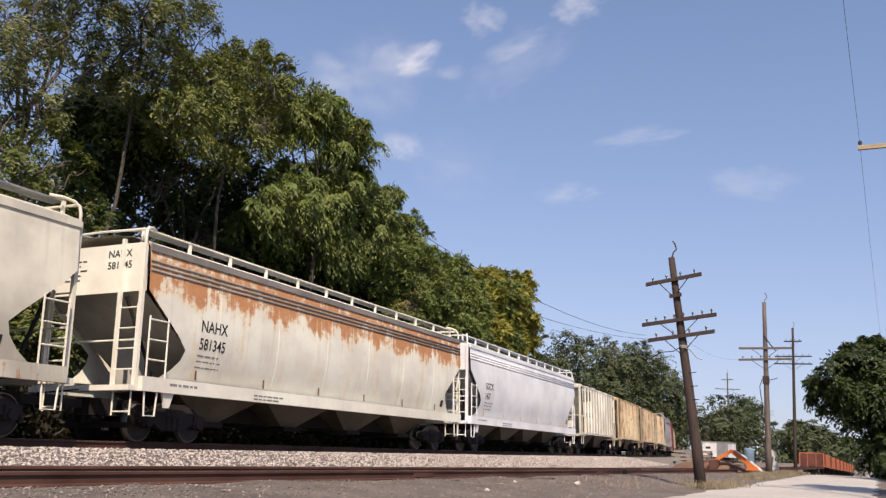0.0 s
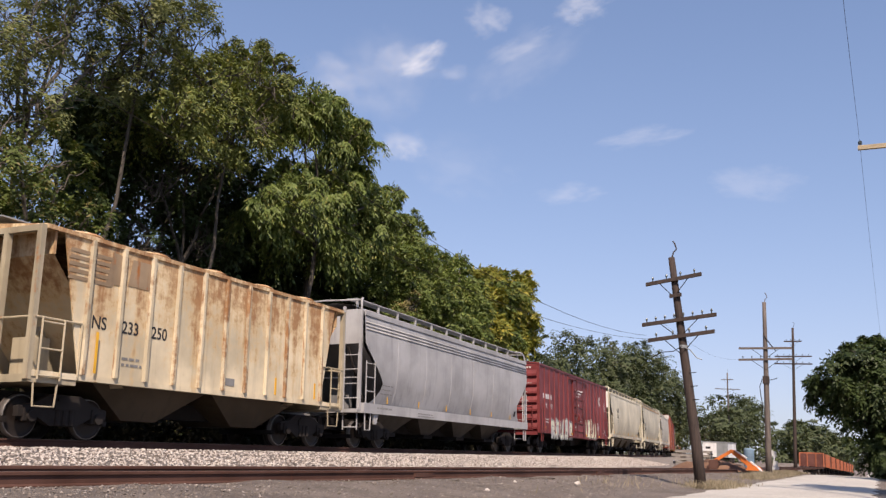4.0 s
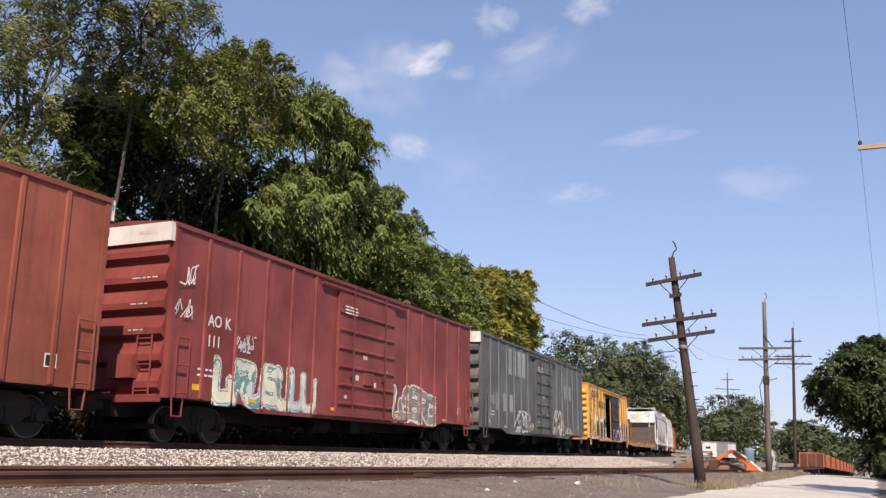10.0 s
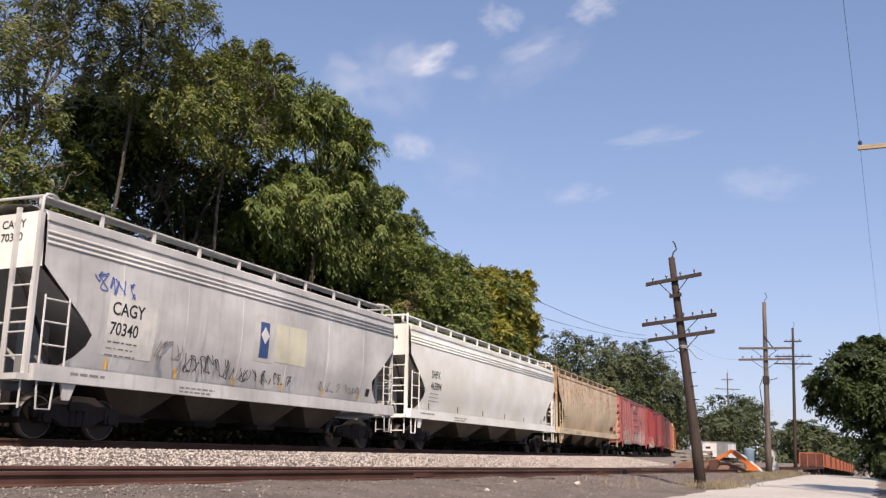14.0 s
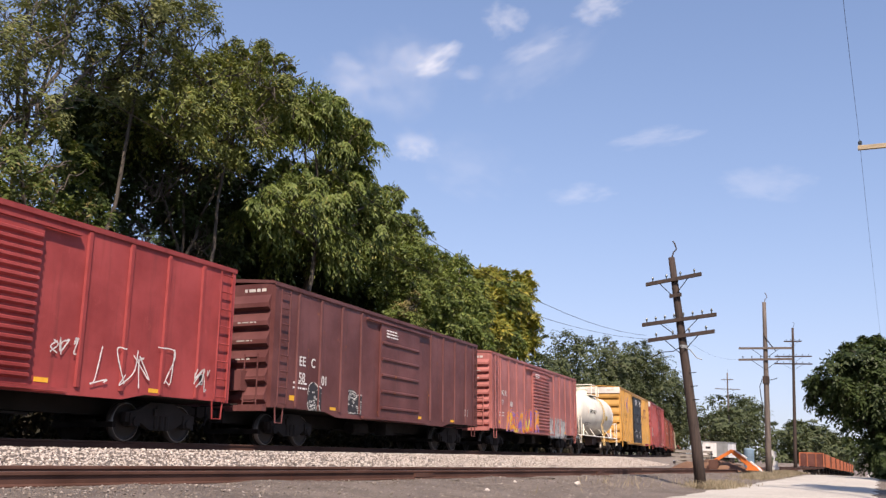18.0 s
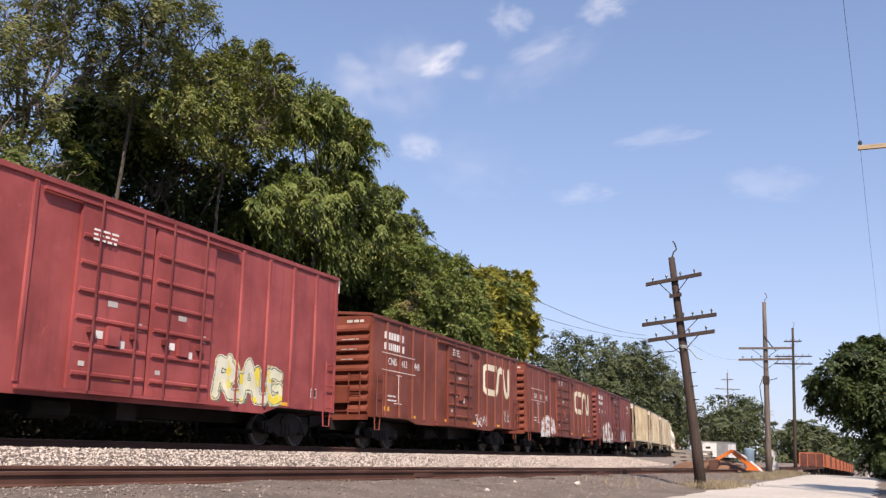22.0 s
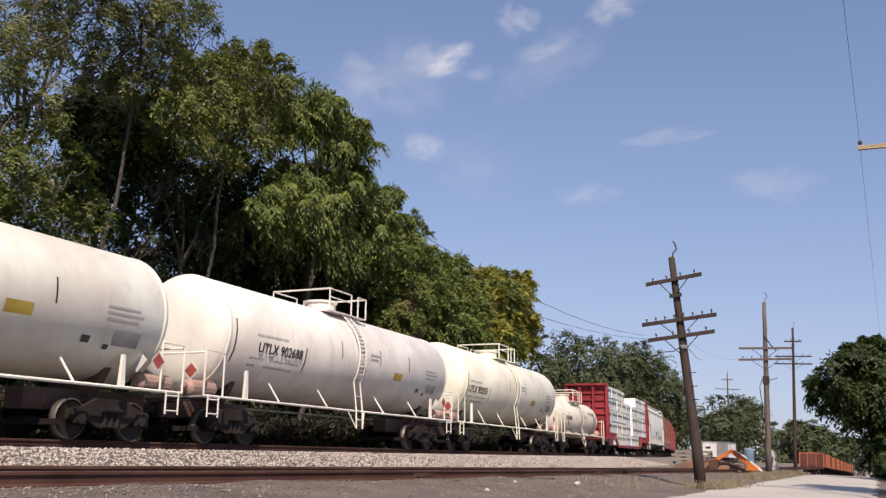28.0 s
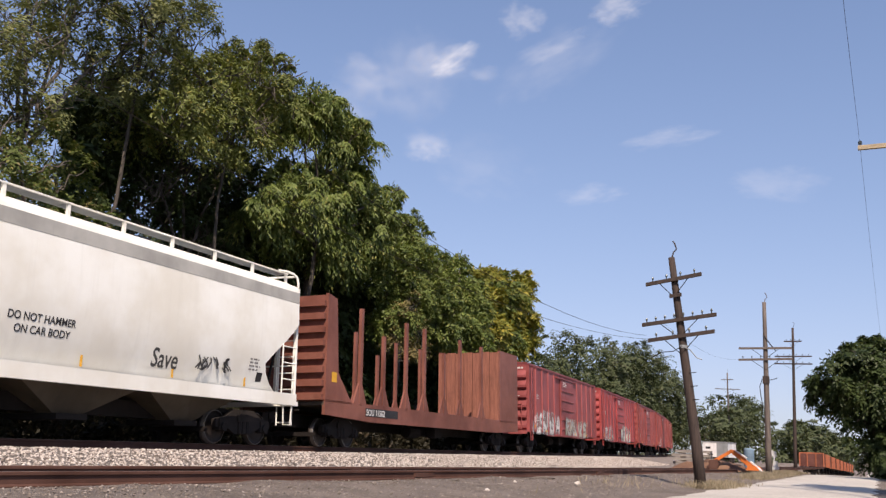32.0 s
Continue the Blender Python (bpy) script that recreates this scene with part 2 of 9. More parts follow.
M_DARK = paint("running_gear", (0.016, 0.011, 0.009), rust=0.10, grime=0.5, rough=0.9, worn=(0.028, 0.018, 0.013), rusts=((0.03, 0.013, 0.008), (0.075, 0.034, 0.02)))
M_WHEEL = paint("wheel_steel", (0.028, 0.019, 0.015), rust=0.2, rough=0.5, metal=0.5)
M_TREAD = paint("wheel_rim", (0.20, 0.18, 0.165), grime=0.6, rough=0.45, metal=0.7)
M_LETTER_B = paint("black_lettering", (0.028, 0.027, 0.030), grime=0.25, rough=0.6)
M_LETTER_W = paint("white_lettering", (0.72, 0.70, 0.68), grime=0.3, rough=0.6)
M_FADED_W = paint("faded_white_print", (0.50, 0.47, 0.44), grime=0.5, rough=0.6)
M_TAN_INK = paint("faded_tan_print", (0.50, 0.45, 0.38), grime=0.4, rough=0.6)
M_YELLOW = paint("yellow_reflector", (0.72, 0.38, 0.03), grime=0.25, rough=0.45)
M_GRATE = paint("galvanised_grating", (0.30, 0.31, 0.31), grime=0.5, rough=0.55, metal=0.3)
# near black, standing in for the shade inside the open boxcar
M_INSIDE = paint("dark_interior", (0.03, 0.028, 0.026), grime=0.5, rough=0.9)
M_RAIL = paint("rusty_rail", (0.085, 0.036, 0.024), rust=0.5, grime=0.5, rough=0.75, worn=(0.15, 0.07, 0.045), rusts=((0.06, 0.022, 0.014), (0.17, 0.06, 0.035)))
M_RAILTOP = paint("worn_rail_head", (0.20, 0.13, 0.10), rust=0.35, rough=0.4, metal=0.6)
M_TIE = timber("weathered_tie", (0.13, 0.10, 0.075), (0.06, 0.045, 0.035))
M_POLE = timber("creosoted_pole", (0.062, 0.040, 0.032), (0.024, 0.016, 0.013), (10, 10, 0.5))
M_POLE_GREY = timber("grey_pole", (0.17, 0.135, 0.115), (0.07, 0.055, 0.05), (10, 10, 0.5))
M_GLASS = paint("insulator_glass", (0.05, 0.06, 0.06), rough=0.2)
M_BARK = timber("bark", (0.095, 0.078, 0.062), (0.035, 0.028, 0.022), (7, 7, 0.7))
M_BARK_PALE = timber("pale_bark", (0.16, 0.135, 0.11), (0.07, 0.055, 0.045), (7, 7, 0.7))


# ---- mesh building ----
class Shape:
    """Collects vertices and faces for one mesh."""

    def __init__(self):
        self.v, self.f = [], []

    def put(self, verts, faces):
        k = len(self.v)
        self.v += [tuple(p) for p in verts]
        self.f += [tuple(i + k for i in q) for q in faces]
        return self

    def box(self, x0, x1, y0, y1, z0, z1):
        return self.put([(x, y, z) for x in (x0, x1) for y in (y0, y1) for z in (z0, z1)],
                        [(0, 1, 3, 2), (4, 6, 7, 5), (0, 4, 5, 1), (2, 3, 7, 6), (0, 2, 6, 4), (1, 5, 7, 3)])

    def slab(self, outline, axis, a, b):
        """A flat outline, given in the two other axes, made thick along an axis from a to b."""
        n = len(outline)

        def at(p, w):
            q = list(p)
            q.insert(axis, w)
            return q
        area = sum(outline[i][0] * outline[(i + 1) % n][1] - outline[(i + 1) % n][0] * outline[i][1] for i in range(n))
        if (area > 0) == (axis == 1):
            outline = outline[::-1]
        vs = [at(p, a) for p in outline] + [at(p, b) for p in outline]
        fs = [tuple(range(n))[::-1], tuple(range(n, 2 * n))]
        fs += [(i, (i + 1) % n, n + (i + 1) % n, n + i) for i in range(n)]
        return self.put(vs, fs)

    def tube(self, p, q, r, r2=None, n=6, caps=True):
        p, q = Vector(p), Vector(q)
        r2 = r if r2 is None else r2
        d = (q - p).normalized()
        u = d.orthogonal().normalized()
        w = d.cross(u)
        ring = [(math.cos(2 * math.pi * i / n), math.sin(2 * math.pi * i / n)) for i in range(n)]
        vs = [p + r * (c * u + s * w) for c, s in ring] + [q + r2 * (c * u + s * w) for c, s in ring]
        fs = [(i, (i + 1) % n, n + (i + 1) % n, n + i) for i in range(n)]
        if caps:
            fs += [tuple(range(n))[::-1], tuple(range(n, 2 * n))]
        return self.put(vs, fs)

    def bent(self, points, r, n=6):
        return self.pipe(points, [r] * len(points), n)

    def pipe(self, points, radii, n=6, caps=True):
        """One unbroken pipe through points."""
        pts = [Vector(p) for p in points]
        vs, fs = [], []
        u = (pts[1] - pts[0]).orthogonal().normalized()
        for i, p in enumerate(pts):
            d = (pts[min(i + 1, len(pts) - 1)] - pts[max(i - 1, 0)]).normalized()
            u = (u - d * u.dot(d)).normalized()
            w = d.cross(u)
            vs += [p + radii[i] * (math.cos(6.283185 * k / n) * u + math.sin(6.283185 * k / n) * w) for k in range(n)]
        for i in range(len(pts) - 1):
            fs += [(i * n + k, i * n + (k + 1) % n, (i + 1) * n + (k + 1) % n, (i + 1) * n + k) for k in range(n)]
        if caps:
            fs += [tuple(range(n))[::-1], tuple(range(len(vs) - n, len(vs)))]
        return self.put(vs, fs)

    def lathe(self, profile, axis=0, n=24, centre=(0, 0, 0), caps=True):
        """Turns (along, radius) pairs round an axis."""
        vs, fs = [], []
        for a, r in profile:
            for i in range(n):
                c, s = math.cos(2 * math.pi * i / n) * r, math.sin(2 * math.pi * i / n) * r
                p = {0: (a, c, s), 1: (s, a, c), 2: (c, s, a)}[axis]
                vs.append((p[0] + centre[0], p[1] + centre[1], p[2] + centre[2]))
        for k in range(len(profile) - 1):
            for i in range(n):
                j = (i + 1) % n
                fs.append((k * n + i, k * n + j, (k + 1) * n + j, (k + 1) * n + i))
        if caps:
            fs += [tuple(range(n))[::-1], tuple(range((len(profile) - 1) * n, len(profile) * n))]
        return self.put(vs, fs)

    def sheet(self, rows, back=0.0):
        """A skin through rows of points."""
        m = len(rows[0])
        vs = [p for row in rows for p in row]
        fs = [(i * m + j, i * m + j + 1, (i + 1) * m + j + 1, (i + 1) * m + j) for i in range(len(rows) - 1) for j in range(m - 1)]
        return self.put(vs, fs)

    def mesh(self, name, material, soft=False):
        me = bpy.data.meshes.new(name)
        me.from_pydata(self.v, [], self.f)
        me.materials.append(material)
        if soft:
            me.polygons.foreach_set("use_smooth", [True] * len(me.polygons))
        me.update()
        return me


def part(name, shape, material, parent, label="", soft=False, at=None):
    """One mesh object under a thing or under a part."""
    me = shape if isinstance(shape, bpy.types.Mesh) else shape.mesh(name, material, soft)
    ob = new(name, me)
    ob.parent = parent
    if at is not None:
        ob.location = at
    return tagged(ob, label)


def thing(name, label, category, m=None, group=""):
    ob = new(name)
    ob.empty_display_size = 0.3
    if m is not None:
        ob.matrix_world = m
    return tagged(ob, label, category, group)


def setting(name, shape, material, label="", category="", soft=False):
    me = shape.mesh(name, material, soft)
    return tagged(new(name, me), label, category, kind="structure")


def word(parent, text, size, x, z, y, material, wide=1.0, name="lettering"):
    """Stencilled words on a car's side, read from the lane."""
    cu = bpy.data.curves.new("word", "FONT")
    cu.body, cu.size, cu.extrude, cu.offset = text, size, 0.0015, size * 0.012
    cu.resolution_u = 4
    ob = bpy.data.objects.new("word", cu)
    me = bpy.data.meshes.new_from_object(ob)
    bpy.data.objects.remove(ob)
    me.materials.clear()
    me.materials.append(material)
    o = new(name, me)
    o.parent = parent
    o.matrix_basis = Matrix.Translation((x, y, z)) @ Matrix.Rotation(radians(90), 4, "X") @ Matrix.Diagonal((wide, 1, 1, 1))
    return o


def bars(parent, x, z, w, rows, y, material, pitch=0.13, thick=0.055, seed=1, name="marking"):
    """Small print that cannot be read: broken bars."""
    rng = random.Random(seed)
    s = Shape()
    for r in range(rows):
        u = x
        end = x + w * rng.uniform(0.7, 1.0)
        while u < end:
            d = rng.uniform(0.08, 0.26)
            s.box(u, min(u + d, end), y - 0.003, y, z - r * pitch - thick, z - r * pitch)
            u += d + 0.05
    return tagged(part(name, s, material, parent), kind="stuff")


def plate(parent, x0, x1, z0, z1, y, material, name="marking"):
    return part(name, Shape().box(x0, x1, y - 0.004, y, z0, z1), material, parent)


def hull_lean(y_of, z, up):
    """How far a curved side leans, in radians, between z and z + up."""
    return math.atan((y_of(z + up) - y_of(z)) / up)


def hull_word(car, text, size, x, z, y_of, material, wide=0.9):
    """Stencilled words lying on a hopper's curved side."""
    o = word(car, text, size, x, z, 0, material, wide)
    o.matrix_basis = Matrix.Translation((x, -y_of(z) - 0.006, z)) @ Matrix.Rotation(radians(90) + hull_lean(y_of, z, size * 0.7), 4, "X") @ Matrix.Diagonal((wide, 1, 1, 1))
    return o


def hull_bars(car, x, z, w, rows, y_of, material, pitch=0.13, thick=0.055, seed=1):
    """Unreadable print lying on a hopper's curved side."""
    o = bars(car, 0, 0, w, rows, 0, material, pitch, thick, seed)
    o.matrix_basis = Matrix.Translation((x, -y_of(z) - 0.005, z)) @ Matrix.Rotation(hull_lean(y_of, z - rows * pitch, rows * pitch), 4, "X")
    return o


def hull_plate(car, x0, x1, z0, z1, y_of, material, name="marking", proud=0.005):
    """A painted patch on a hopper's curved side."""
    rows = [[(x, -y_of(z0 + (z1 - z0) * i / 8) - proud, z0 + (z1 - z0) * i / 8) for x in (x0, x1)] for i in range(9)]
    return part(name, Shape().sheet(rows), material, car)


# ---- ground, lane and tracks ----
M_DIRT = earth("track_dirt", ((0.145, 0.115, 0.095), (0.230, 0.187, 0.157), (0.32, 0.265, 0.225)), 0.9, 1.0)
M_LANE = earth("pale_lane", ((0.45, 0.415, 0.37), (0.55, 0.51, 0.46), (0.35, 0.315, 0.275)), 0.35, 0.3)
M_VERGE = earth("verge_grass", ((0.060, 0.060, 0.028), (0.085, 0.080, 0.038), (0.12, 0.10, 0.055)), 0.8, 0.8)
M_BED = earth("ballast_bed", ((0.20, 0.17, 0.148), (0.27, 0.23, 0.20), (0.14, 0.115, 0.10)), 1.5, 1.0)
M_STONE = stones("ballast_stone", ((0.33, 0.28, 0.245), (0.62, 0.55, 0.49), (0.15, 0.115, 0.097)))


def ground_sheet():
    xs = [-2500, -900, -300, -120, -60, -35] + [-24 + 1.6 * i for i in range(17)] + [3.0 + 0.45 * i for i in range(84)] + [41.5 + 1.6 * i for i in range(34)] + [105, 120, 140, 160, 185, 220, 280, 360, 500, 800, 1500, 3500]
    ys = [-2500, -900, -300, -100, -50, -28, -18, -12, -8, -5, -3, -1.5, -0.5, 0.5, 1.5, 2.5, 3.5, 4.2] + [4.8 + 0.5 * i for i in range(40)] \
        + [26, 29, 33, 38, 45, 55, 70, 100, 160, 300, 900, 2500]
    m = len(ys)
    verts = [(x, y, ground_z(x, y)) for x in xs for y in ys]
    faces = [(i * m + j, (i + 1) * m + j, (i + 1) * m + j + 1, i * m + j + 1) for i in range(len(xs) - 1) for j in range(m - 1)]
    s = Shape()
    s.v, s.f = verts, faces
    ob = setting("ground", s, M_DIRT, "grey-brown gravelly dirt along the tracks", "ground", soft=True)
    ob.data.materials.append(M_VERGE)
    for p in ob.data.polygons:
        c = p.center
        if c.y < -0.2 or c.y > main_y(c.x) + 5 or (c.x > 110 and not 0 < c.y < 40):
            p.material_index = 1
    return ob


def sweep(prof, fy, fz, x0, x1, step, soft=False, closed=True):
    """A profile of (across, up) carried along a line."""
    xs = np.arange(x0, x1 + 0.01, step)
    n = len(prof)
    s = Shape()
    s.v = [(x, fy(x) + a, fz(x) + b) for x in xs for a, b in prof]
    k = n if closed else n - 1
    s.f = [(i * n + j, (i + 1) * n + j, (i + 1) * n + (j + 1) % n, i * n + (j + 1) % n) for i in range(len(xs) - 1) for j in range(k)]
    return s


ground_sheet()
lane = sweep([(-2.1, 0.0), (-1.6, 0.035), (0, 0.055), (1.45, 0.035), (1.95, -0.005)], lambda x: 2.35, lambda x: ground_z(x, 2.3) + 0.012, -60, 400, 0.5, closed=False)
for k, (vx, vy, vz) in enumerate(lane.v):
    if k % 5 in (0, 4):
        lane.v[k] = (vx, vy + 0.28 * noise.noise((vx * 0.55, k % 5, 3)) + 0.12 * noise.noise((vx * 2.1, k % 5, 8)), vz)
setting("road", lane, M_LANE, "pale worn lane beside the tracks", "road", soft=True)

rail_prof = [(-0.07, -0.172), (0.07, -0.172), (0.07, -0.160), (0.012, -0.140), (0.010, -0.045), (0.036, -0.038), (0.036, -0.006), (0.030, 0.0),
             (-0.030, 0.0), (-0.036, -0.006), (-0.036, -0.038), (-0.010, -0.045), (-0.012, -0.140), (-0.07, -0.160)]
siding = tagged(new("siding_track"), "rusty little-used siding track on buried ties", "track", kind="structure")
for off in (-0.75, 0.75):
    part("rail", sweep([(a + off, b) for a, b in rail_prof], siding_y, siding_z, -30, 110, 2), M_RAIL, siding, "rust-brown steel rail")
    part("rail_head", sweep([(off - 0.028, 0.0005), (off + 0.028, 0.0005), (off + 0.028, 0.003), (off - 0.028, 0.003)], siding_y, siding_z, -30, 110, 2), M_RAILTOP, siding)
tie = Shape().box(-0.12, 0.12, -1.3, 1.3, -0.16, 0.0).mesh("tie", M_TIE)
rng = random.Random(3)
x = -14.0
while x < 70:
    o = part("tie", tie, None, siding, at=(x, siding_y(x) + rng.uniform(-0.08, 0.08), siding_z(x) - 0.168 - rng.uniform(0, 0.03)))
    o.rotation_euler = (0, 0, rng.uniform(-0.04, 0.04))
    x += 0.56 + rng.uniform(-0.03, 0.05)
for x in (5.4, 17.4, 29.5):
    for off in (-0.75, 0.75):
        part("joint_bar", Shape().box(x - 0.4, x + 0.4, siding_y(x) + off - 0.045, siding_y(x) + off + 0.045, siding_z(x) - 0.13, siding_z(x) - 0.05), M_RAIL, siding)

main = tagged(new("main_track"), "main line of steel rails on timber ties in grey ballast", "track", kind="structure")
tilt = math.tan(radians(CANT))
for off in (-0.75, 0.75):
    prof = [(a + off, b - off * tilt) for a, b in rail_prof]
    part("rail", sweep(prof, main_y, lambda x: RAIL_Z, -60, 240, 3), M_RAIL, main)
    part("rail_head", sweep([(off - 0.034, 0.0005 - off * tilt), (off + 0.034, 0.0005 - off * tilt), (off + 0.034, 0.003 - off * tilt), (off - 0.034, 0.003 - off * tilt)],
                            main_y, lambda x: RAIL_Z, -60, 240, 3), M_TREAD, main)
for i in range(150):
    x = -8 + i * 0.55
    o = part("tie", tie, None, main, at=(x, main_y(x), RAIL_Z - 0.175))
    o.rotation_euler = (radians(-CANT), 0, main_heading(x))
bed = sweep([(-6.2, -0.62), (-4.6, -0.40), (-2.9, -0.17), (-2.3, -0.115), (-1.7, -0.175), (1.7, -0.29), (2.4, -0.26), (4.4, -0.62)], main_y, lambda x: RAIL_Z, -70, 320, 3, closed=False)
bank = setting("ballast", bed, M_BED, "pale crushed-stone ballast bank of the main line", "ballast")
# bed under the train: oily, and darkened to hold the train's shade
bank.data.materials.append(earth("oily_shaded_bed", ((0.045, 0.038, 0.033), (0.07, 0.06, 0.05), (0.10, 0.085, 0.07)), 2.0, 1.0))
for p in bank.data.polygons:
    if p.center.y - main_y(p.center.x) > -1.75:
        p.material_index = 1


def scatter_stones(n, seed, place, lo, hi, name, label, material):
    """Loose angular stones, each a squashed and turned eight-sided lump."""
    g = np.random.default_rng(seed)
    base = np.array([(1, 0, 0), (-1, 0, 0), (0, 1, 0), (0, -1, 0), (0, 0, 1), (0, 0, -1)], float)
    faces = np.array([(0, 2, 4), (2, 1, 4), (1, 3, 4), (3, 0, 4), (2, 0, 5), (1, 2, 5), (3, 1, 5), (0, 3, 5)])
    verts = np.empty((n, 6, 3))
    for i in range(n):
        r = g.uniform(lo, hi)
        q = base * g.uniform(0.55, 1.15, (6, 1)) * r * np.array([1, 1, 0.8])
        a, b = g.uniform(0, 6.283), g.uniform(-0.6, 0.6)
        ca, sa, cb, sb = math.cos(a), math.sin(a), math.cos(b), math.sin(b)
        q = q @ np.array([[ca, sa, 0], [-sa, ca, 0], [0, 0, 1]]) @ np.array([[1, 0, 0], [0, cb, sb], [0, -sb, cb]])
        verts[i] = q + np.array(place(g))
    me = bpy.data.meshes.new(name)
    fs = (faces[None] + (np.arange(n) * 6)[:, None, None]).reshape(-1, 3)
    me.from_pydata(verts.reshape(-1, 3).tolist(), [], fs.tolist())
    me.materials.append(material)
    return tagged(new(name, me), label, "stones", kind="stuff")


def bank_place(g):
    x = 4 + 62 * g.uniform() ** 1.5
    v = g.uniform(-5.6, -1.8)
    z = float(np.interp(v, (-6.2, -4.6, -2.9, -2.3, -1.7), (-0.62, -0.40, -0.17, -0.115, -0.175)))
    return x, main_y(x) + v, RAIL_Z + z + 0.012


def dirt_place(g):
    x = 3 + 50 * g.uniform() ** 1.4
    y = siding_y(x) - g.uniform(0.9, 4.0)
    return x, y, ground_z(x, y) + 0.004


scatter_stones(27000, 1, bank_place, 0.020, 0.046, "ballast_stones", "crushed pale stones on the ballast bank", M_STONE)
scatter_stones(8000, 2, dirt_place, 0.006, 0.030, "loose_gravel", "small loose stones on the dirt", stones("dull_stone", ((0.15, 0.122, 0.102), (0.25, 0.207, 0.175), (0.36, 0.31, 0.27))))


# ---- running gear shared by all the cars ----
WHEEL = Shape().lathe([(-0.07, 0.17), (-0.065, 0.30), (-0.05, 0.39), (-0.068, 0.40), (-0.068, 0.42), (0.05, 0.427), (0.055, 0.455),
                       (0.085, 0.455), (0.085, 0.39), (0.03, 0.34), (0.02, 0.18), (0.10, 0.12), (0.75, 0.08)], axis=1, n=18).mesh("wheel", M_WHEEL, True)
FAR_WHEEL = Shape().lathe([(-0.75, 0.08), (-0.10, 0.12), (-0.02, 0.18), (-0.03, 0.34), (-0.085, 0.39), (-0.085, 0.455),
                           (-0.055, 0.455), (-0.05, 0.427), (0.068, 0.42), (0.05, 0.39), (0.065, 0.30), (0.07, 0.17)], axis=1, n=18).mesh("wheel", M_WHEEL, True)
RIM = Shape().lathe([(-0.072, 0.402), (-0.0715, 0.420), (-0.066, 0.4265), (0.045, 0.4285)], axis=1, n=18, caps=False).mesh("tyre", M_TREAD, True)


def truck_shape():
    s = Shape()
    for y in (-1.0, 1.0):
        s.slab([(-1.15, 0.42), (-1.15, 0.62), (-0.75, 0.70), (-0.40, 0.88), (0.40, 0.88), (0.75, 0.70), (1.15, 0.62), (1.15, 0.42),
                (0.72, 0.44), (0.36, 0.26), (-0.36, 0.26), (-0.72, 0.44)], 1, y - 0.07, y + 0.07)
        for x in (-0.88, 0.88):
            s.lathe([(y - 0.16, 0.11), (y + 0.10, 0.13)], axis=1, n=12, centre=(x, 0, 0.43))
            s.box(x - 0.16, x + 0.16, y - 0.11, y + 0.11, 0.34, 0.62)
        for x in (-0.2, -0.02, 0.16):
            s.lathe([(0.28, 0.075), (0.60, 0.075)], axis=2, n=8, centre=(x + 0.02, y - 0.05, 0))
        s.box(-0.30, 0.30, y - 0.13, y + 0.02, 0.58, 0.74)
    s.box(-0.20, 0.20, -1.1, 1.1, 0.62, 0.82)
    s.box(-1.35, -1.25, -0.9, 0.9, 0.30, 0.42)
    s.box(1.25, 1.35, -0.9, 0.9, 0.30, 0.42)
    s.tube((-1.3, 0.3, 0.36), (1.3, -0.3, 0.36), 0.03)
    return s


TRUCK = truck_shape().mesh("truck", M_DARK)
COUPLER = Shape().box(0.0, 0.62, -0.09, 0.09, 0.72, 0.90).box(0.55, 0.80, -0.16, 0.12, 0.66, 0.95).box(0.72, 0.90, -0.05, 0.14, 0.68, 0.94) \
    .tube((0.35, -0.15, 0.95), (0.35, -1.3, 1.0), 0.018).tube((0.5, 0.18, 0.75), (0.75, 0.25, 0.45), 0.03).mesh("coupler", M_DARK)


def running_gear(car, length, inset, belly=0.95, gear=True):
    """Two trucks with four wheels each, couplers, centre sill and brake rigging."""
    for sx in (-1, 1):
        t = part("truck", TRUCK, None, car, at=(sx * (length / 2 - inset), 0, 0))
        for x in (-0.88, 0.88):
            for y, me in ((-0.76, WHEEL), (0.76, FAR_WHEEL)):
                w = part("wheel", me, None, t, at=(x, y, 0.43))
                if y < 0:
                    part("tyre", RIM, None, t, "bright worn wheel tread", at=(x, y, 0.43))
        c = part("coupler", COUPLER, None, car, at=(sx * (length / 2 - 0.1), 0, 0))
        if sx < 0:
            c.rotation_euler = (0, 0, math.pi)
    if belly:
        part("centre_sill", Shape().box(-length / 2 + 0.2, length / 2 - 0.2, -0.22, 0.22, belly - 0.38, belly), M_DARK, car)
    if gear:
        s = Shape().lathe([(-0.5, 0.19), (-0.46, 0.22), (0.46, 0.22), (0.5, 0.19)], axis=0, n=10, centre=(-1.4, -0.75, 0.62))
        s.box(0.4, 1.0, -0.95, -0.55, 0.45, 0.85).tube((-2.6, -0.5, 0.55), (2.6, -0.5, 0.5), 0.03)
        part("brake_gear", s, M_DARK, car)


def ladder(car, x, y, z0, z1, material, width=0.42, along="x", rungs=None, r=0.022):
    """Stiles and rungs standing off the wall."""
    s = Shape()
    ends = ((x - width / 2, y), (x + width / 2, y)) if along == "x" else ((x, y - width / 2), (x, y + width / 2))
    for px, py in ends:
        s.tube((px, py, z0), (px, py, z1), r)
    n = rungs or max(2, int((z1 - z0) / 0.38))
    for i in range(n):
        z = z0 + 0.08 + (z1 - z0 - 0.16) * i / (n - 1)
        s.tube((*ends[0], z), (*ends[1], z), r * 0.85)
    return part("ladder", s, material, car)


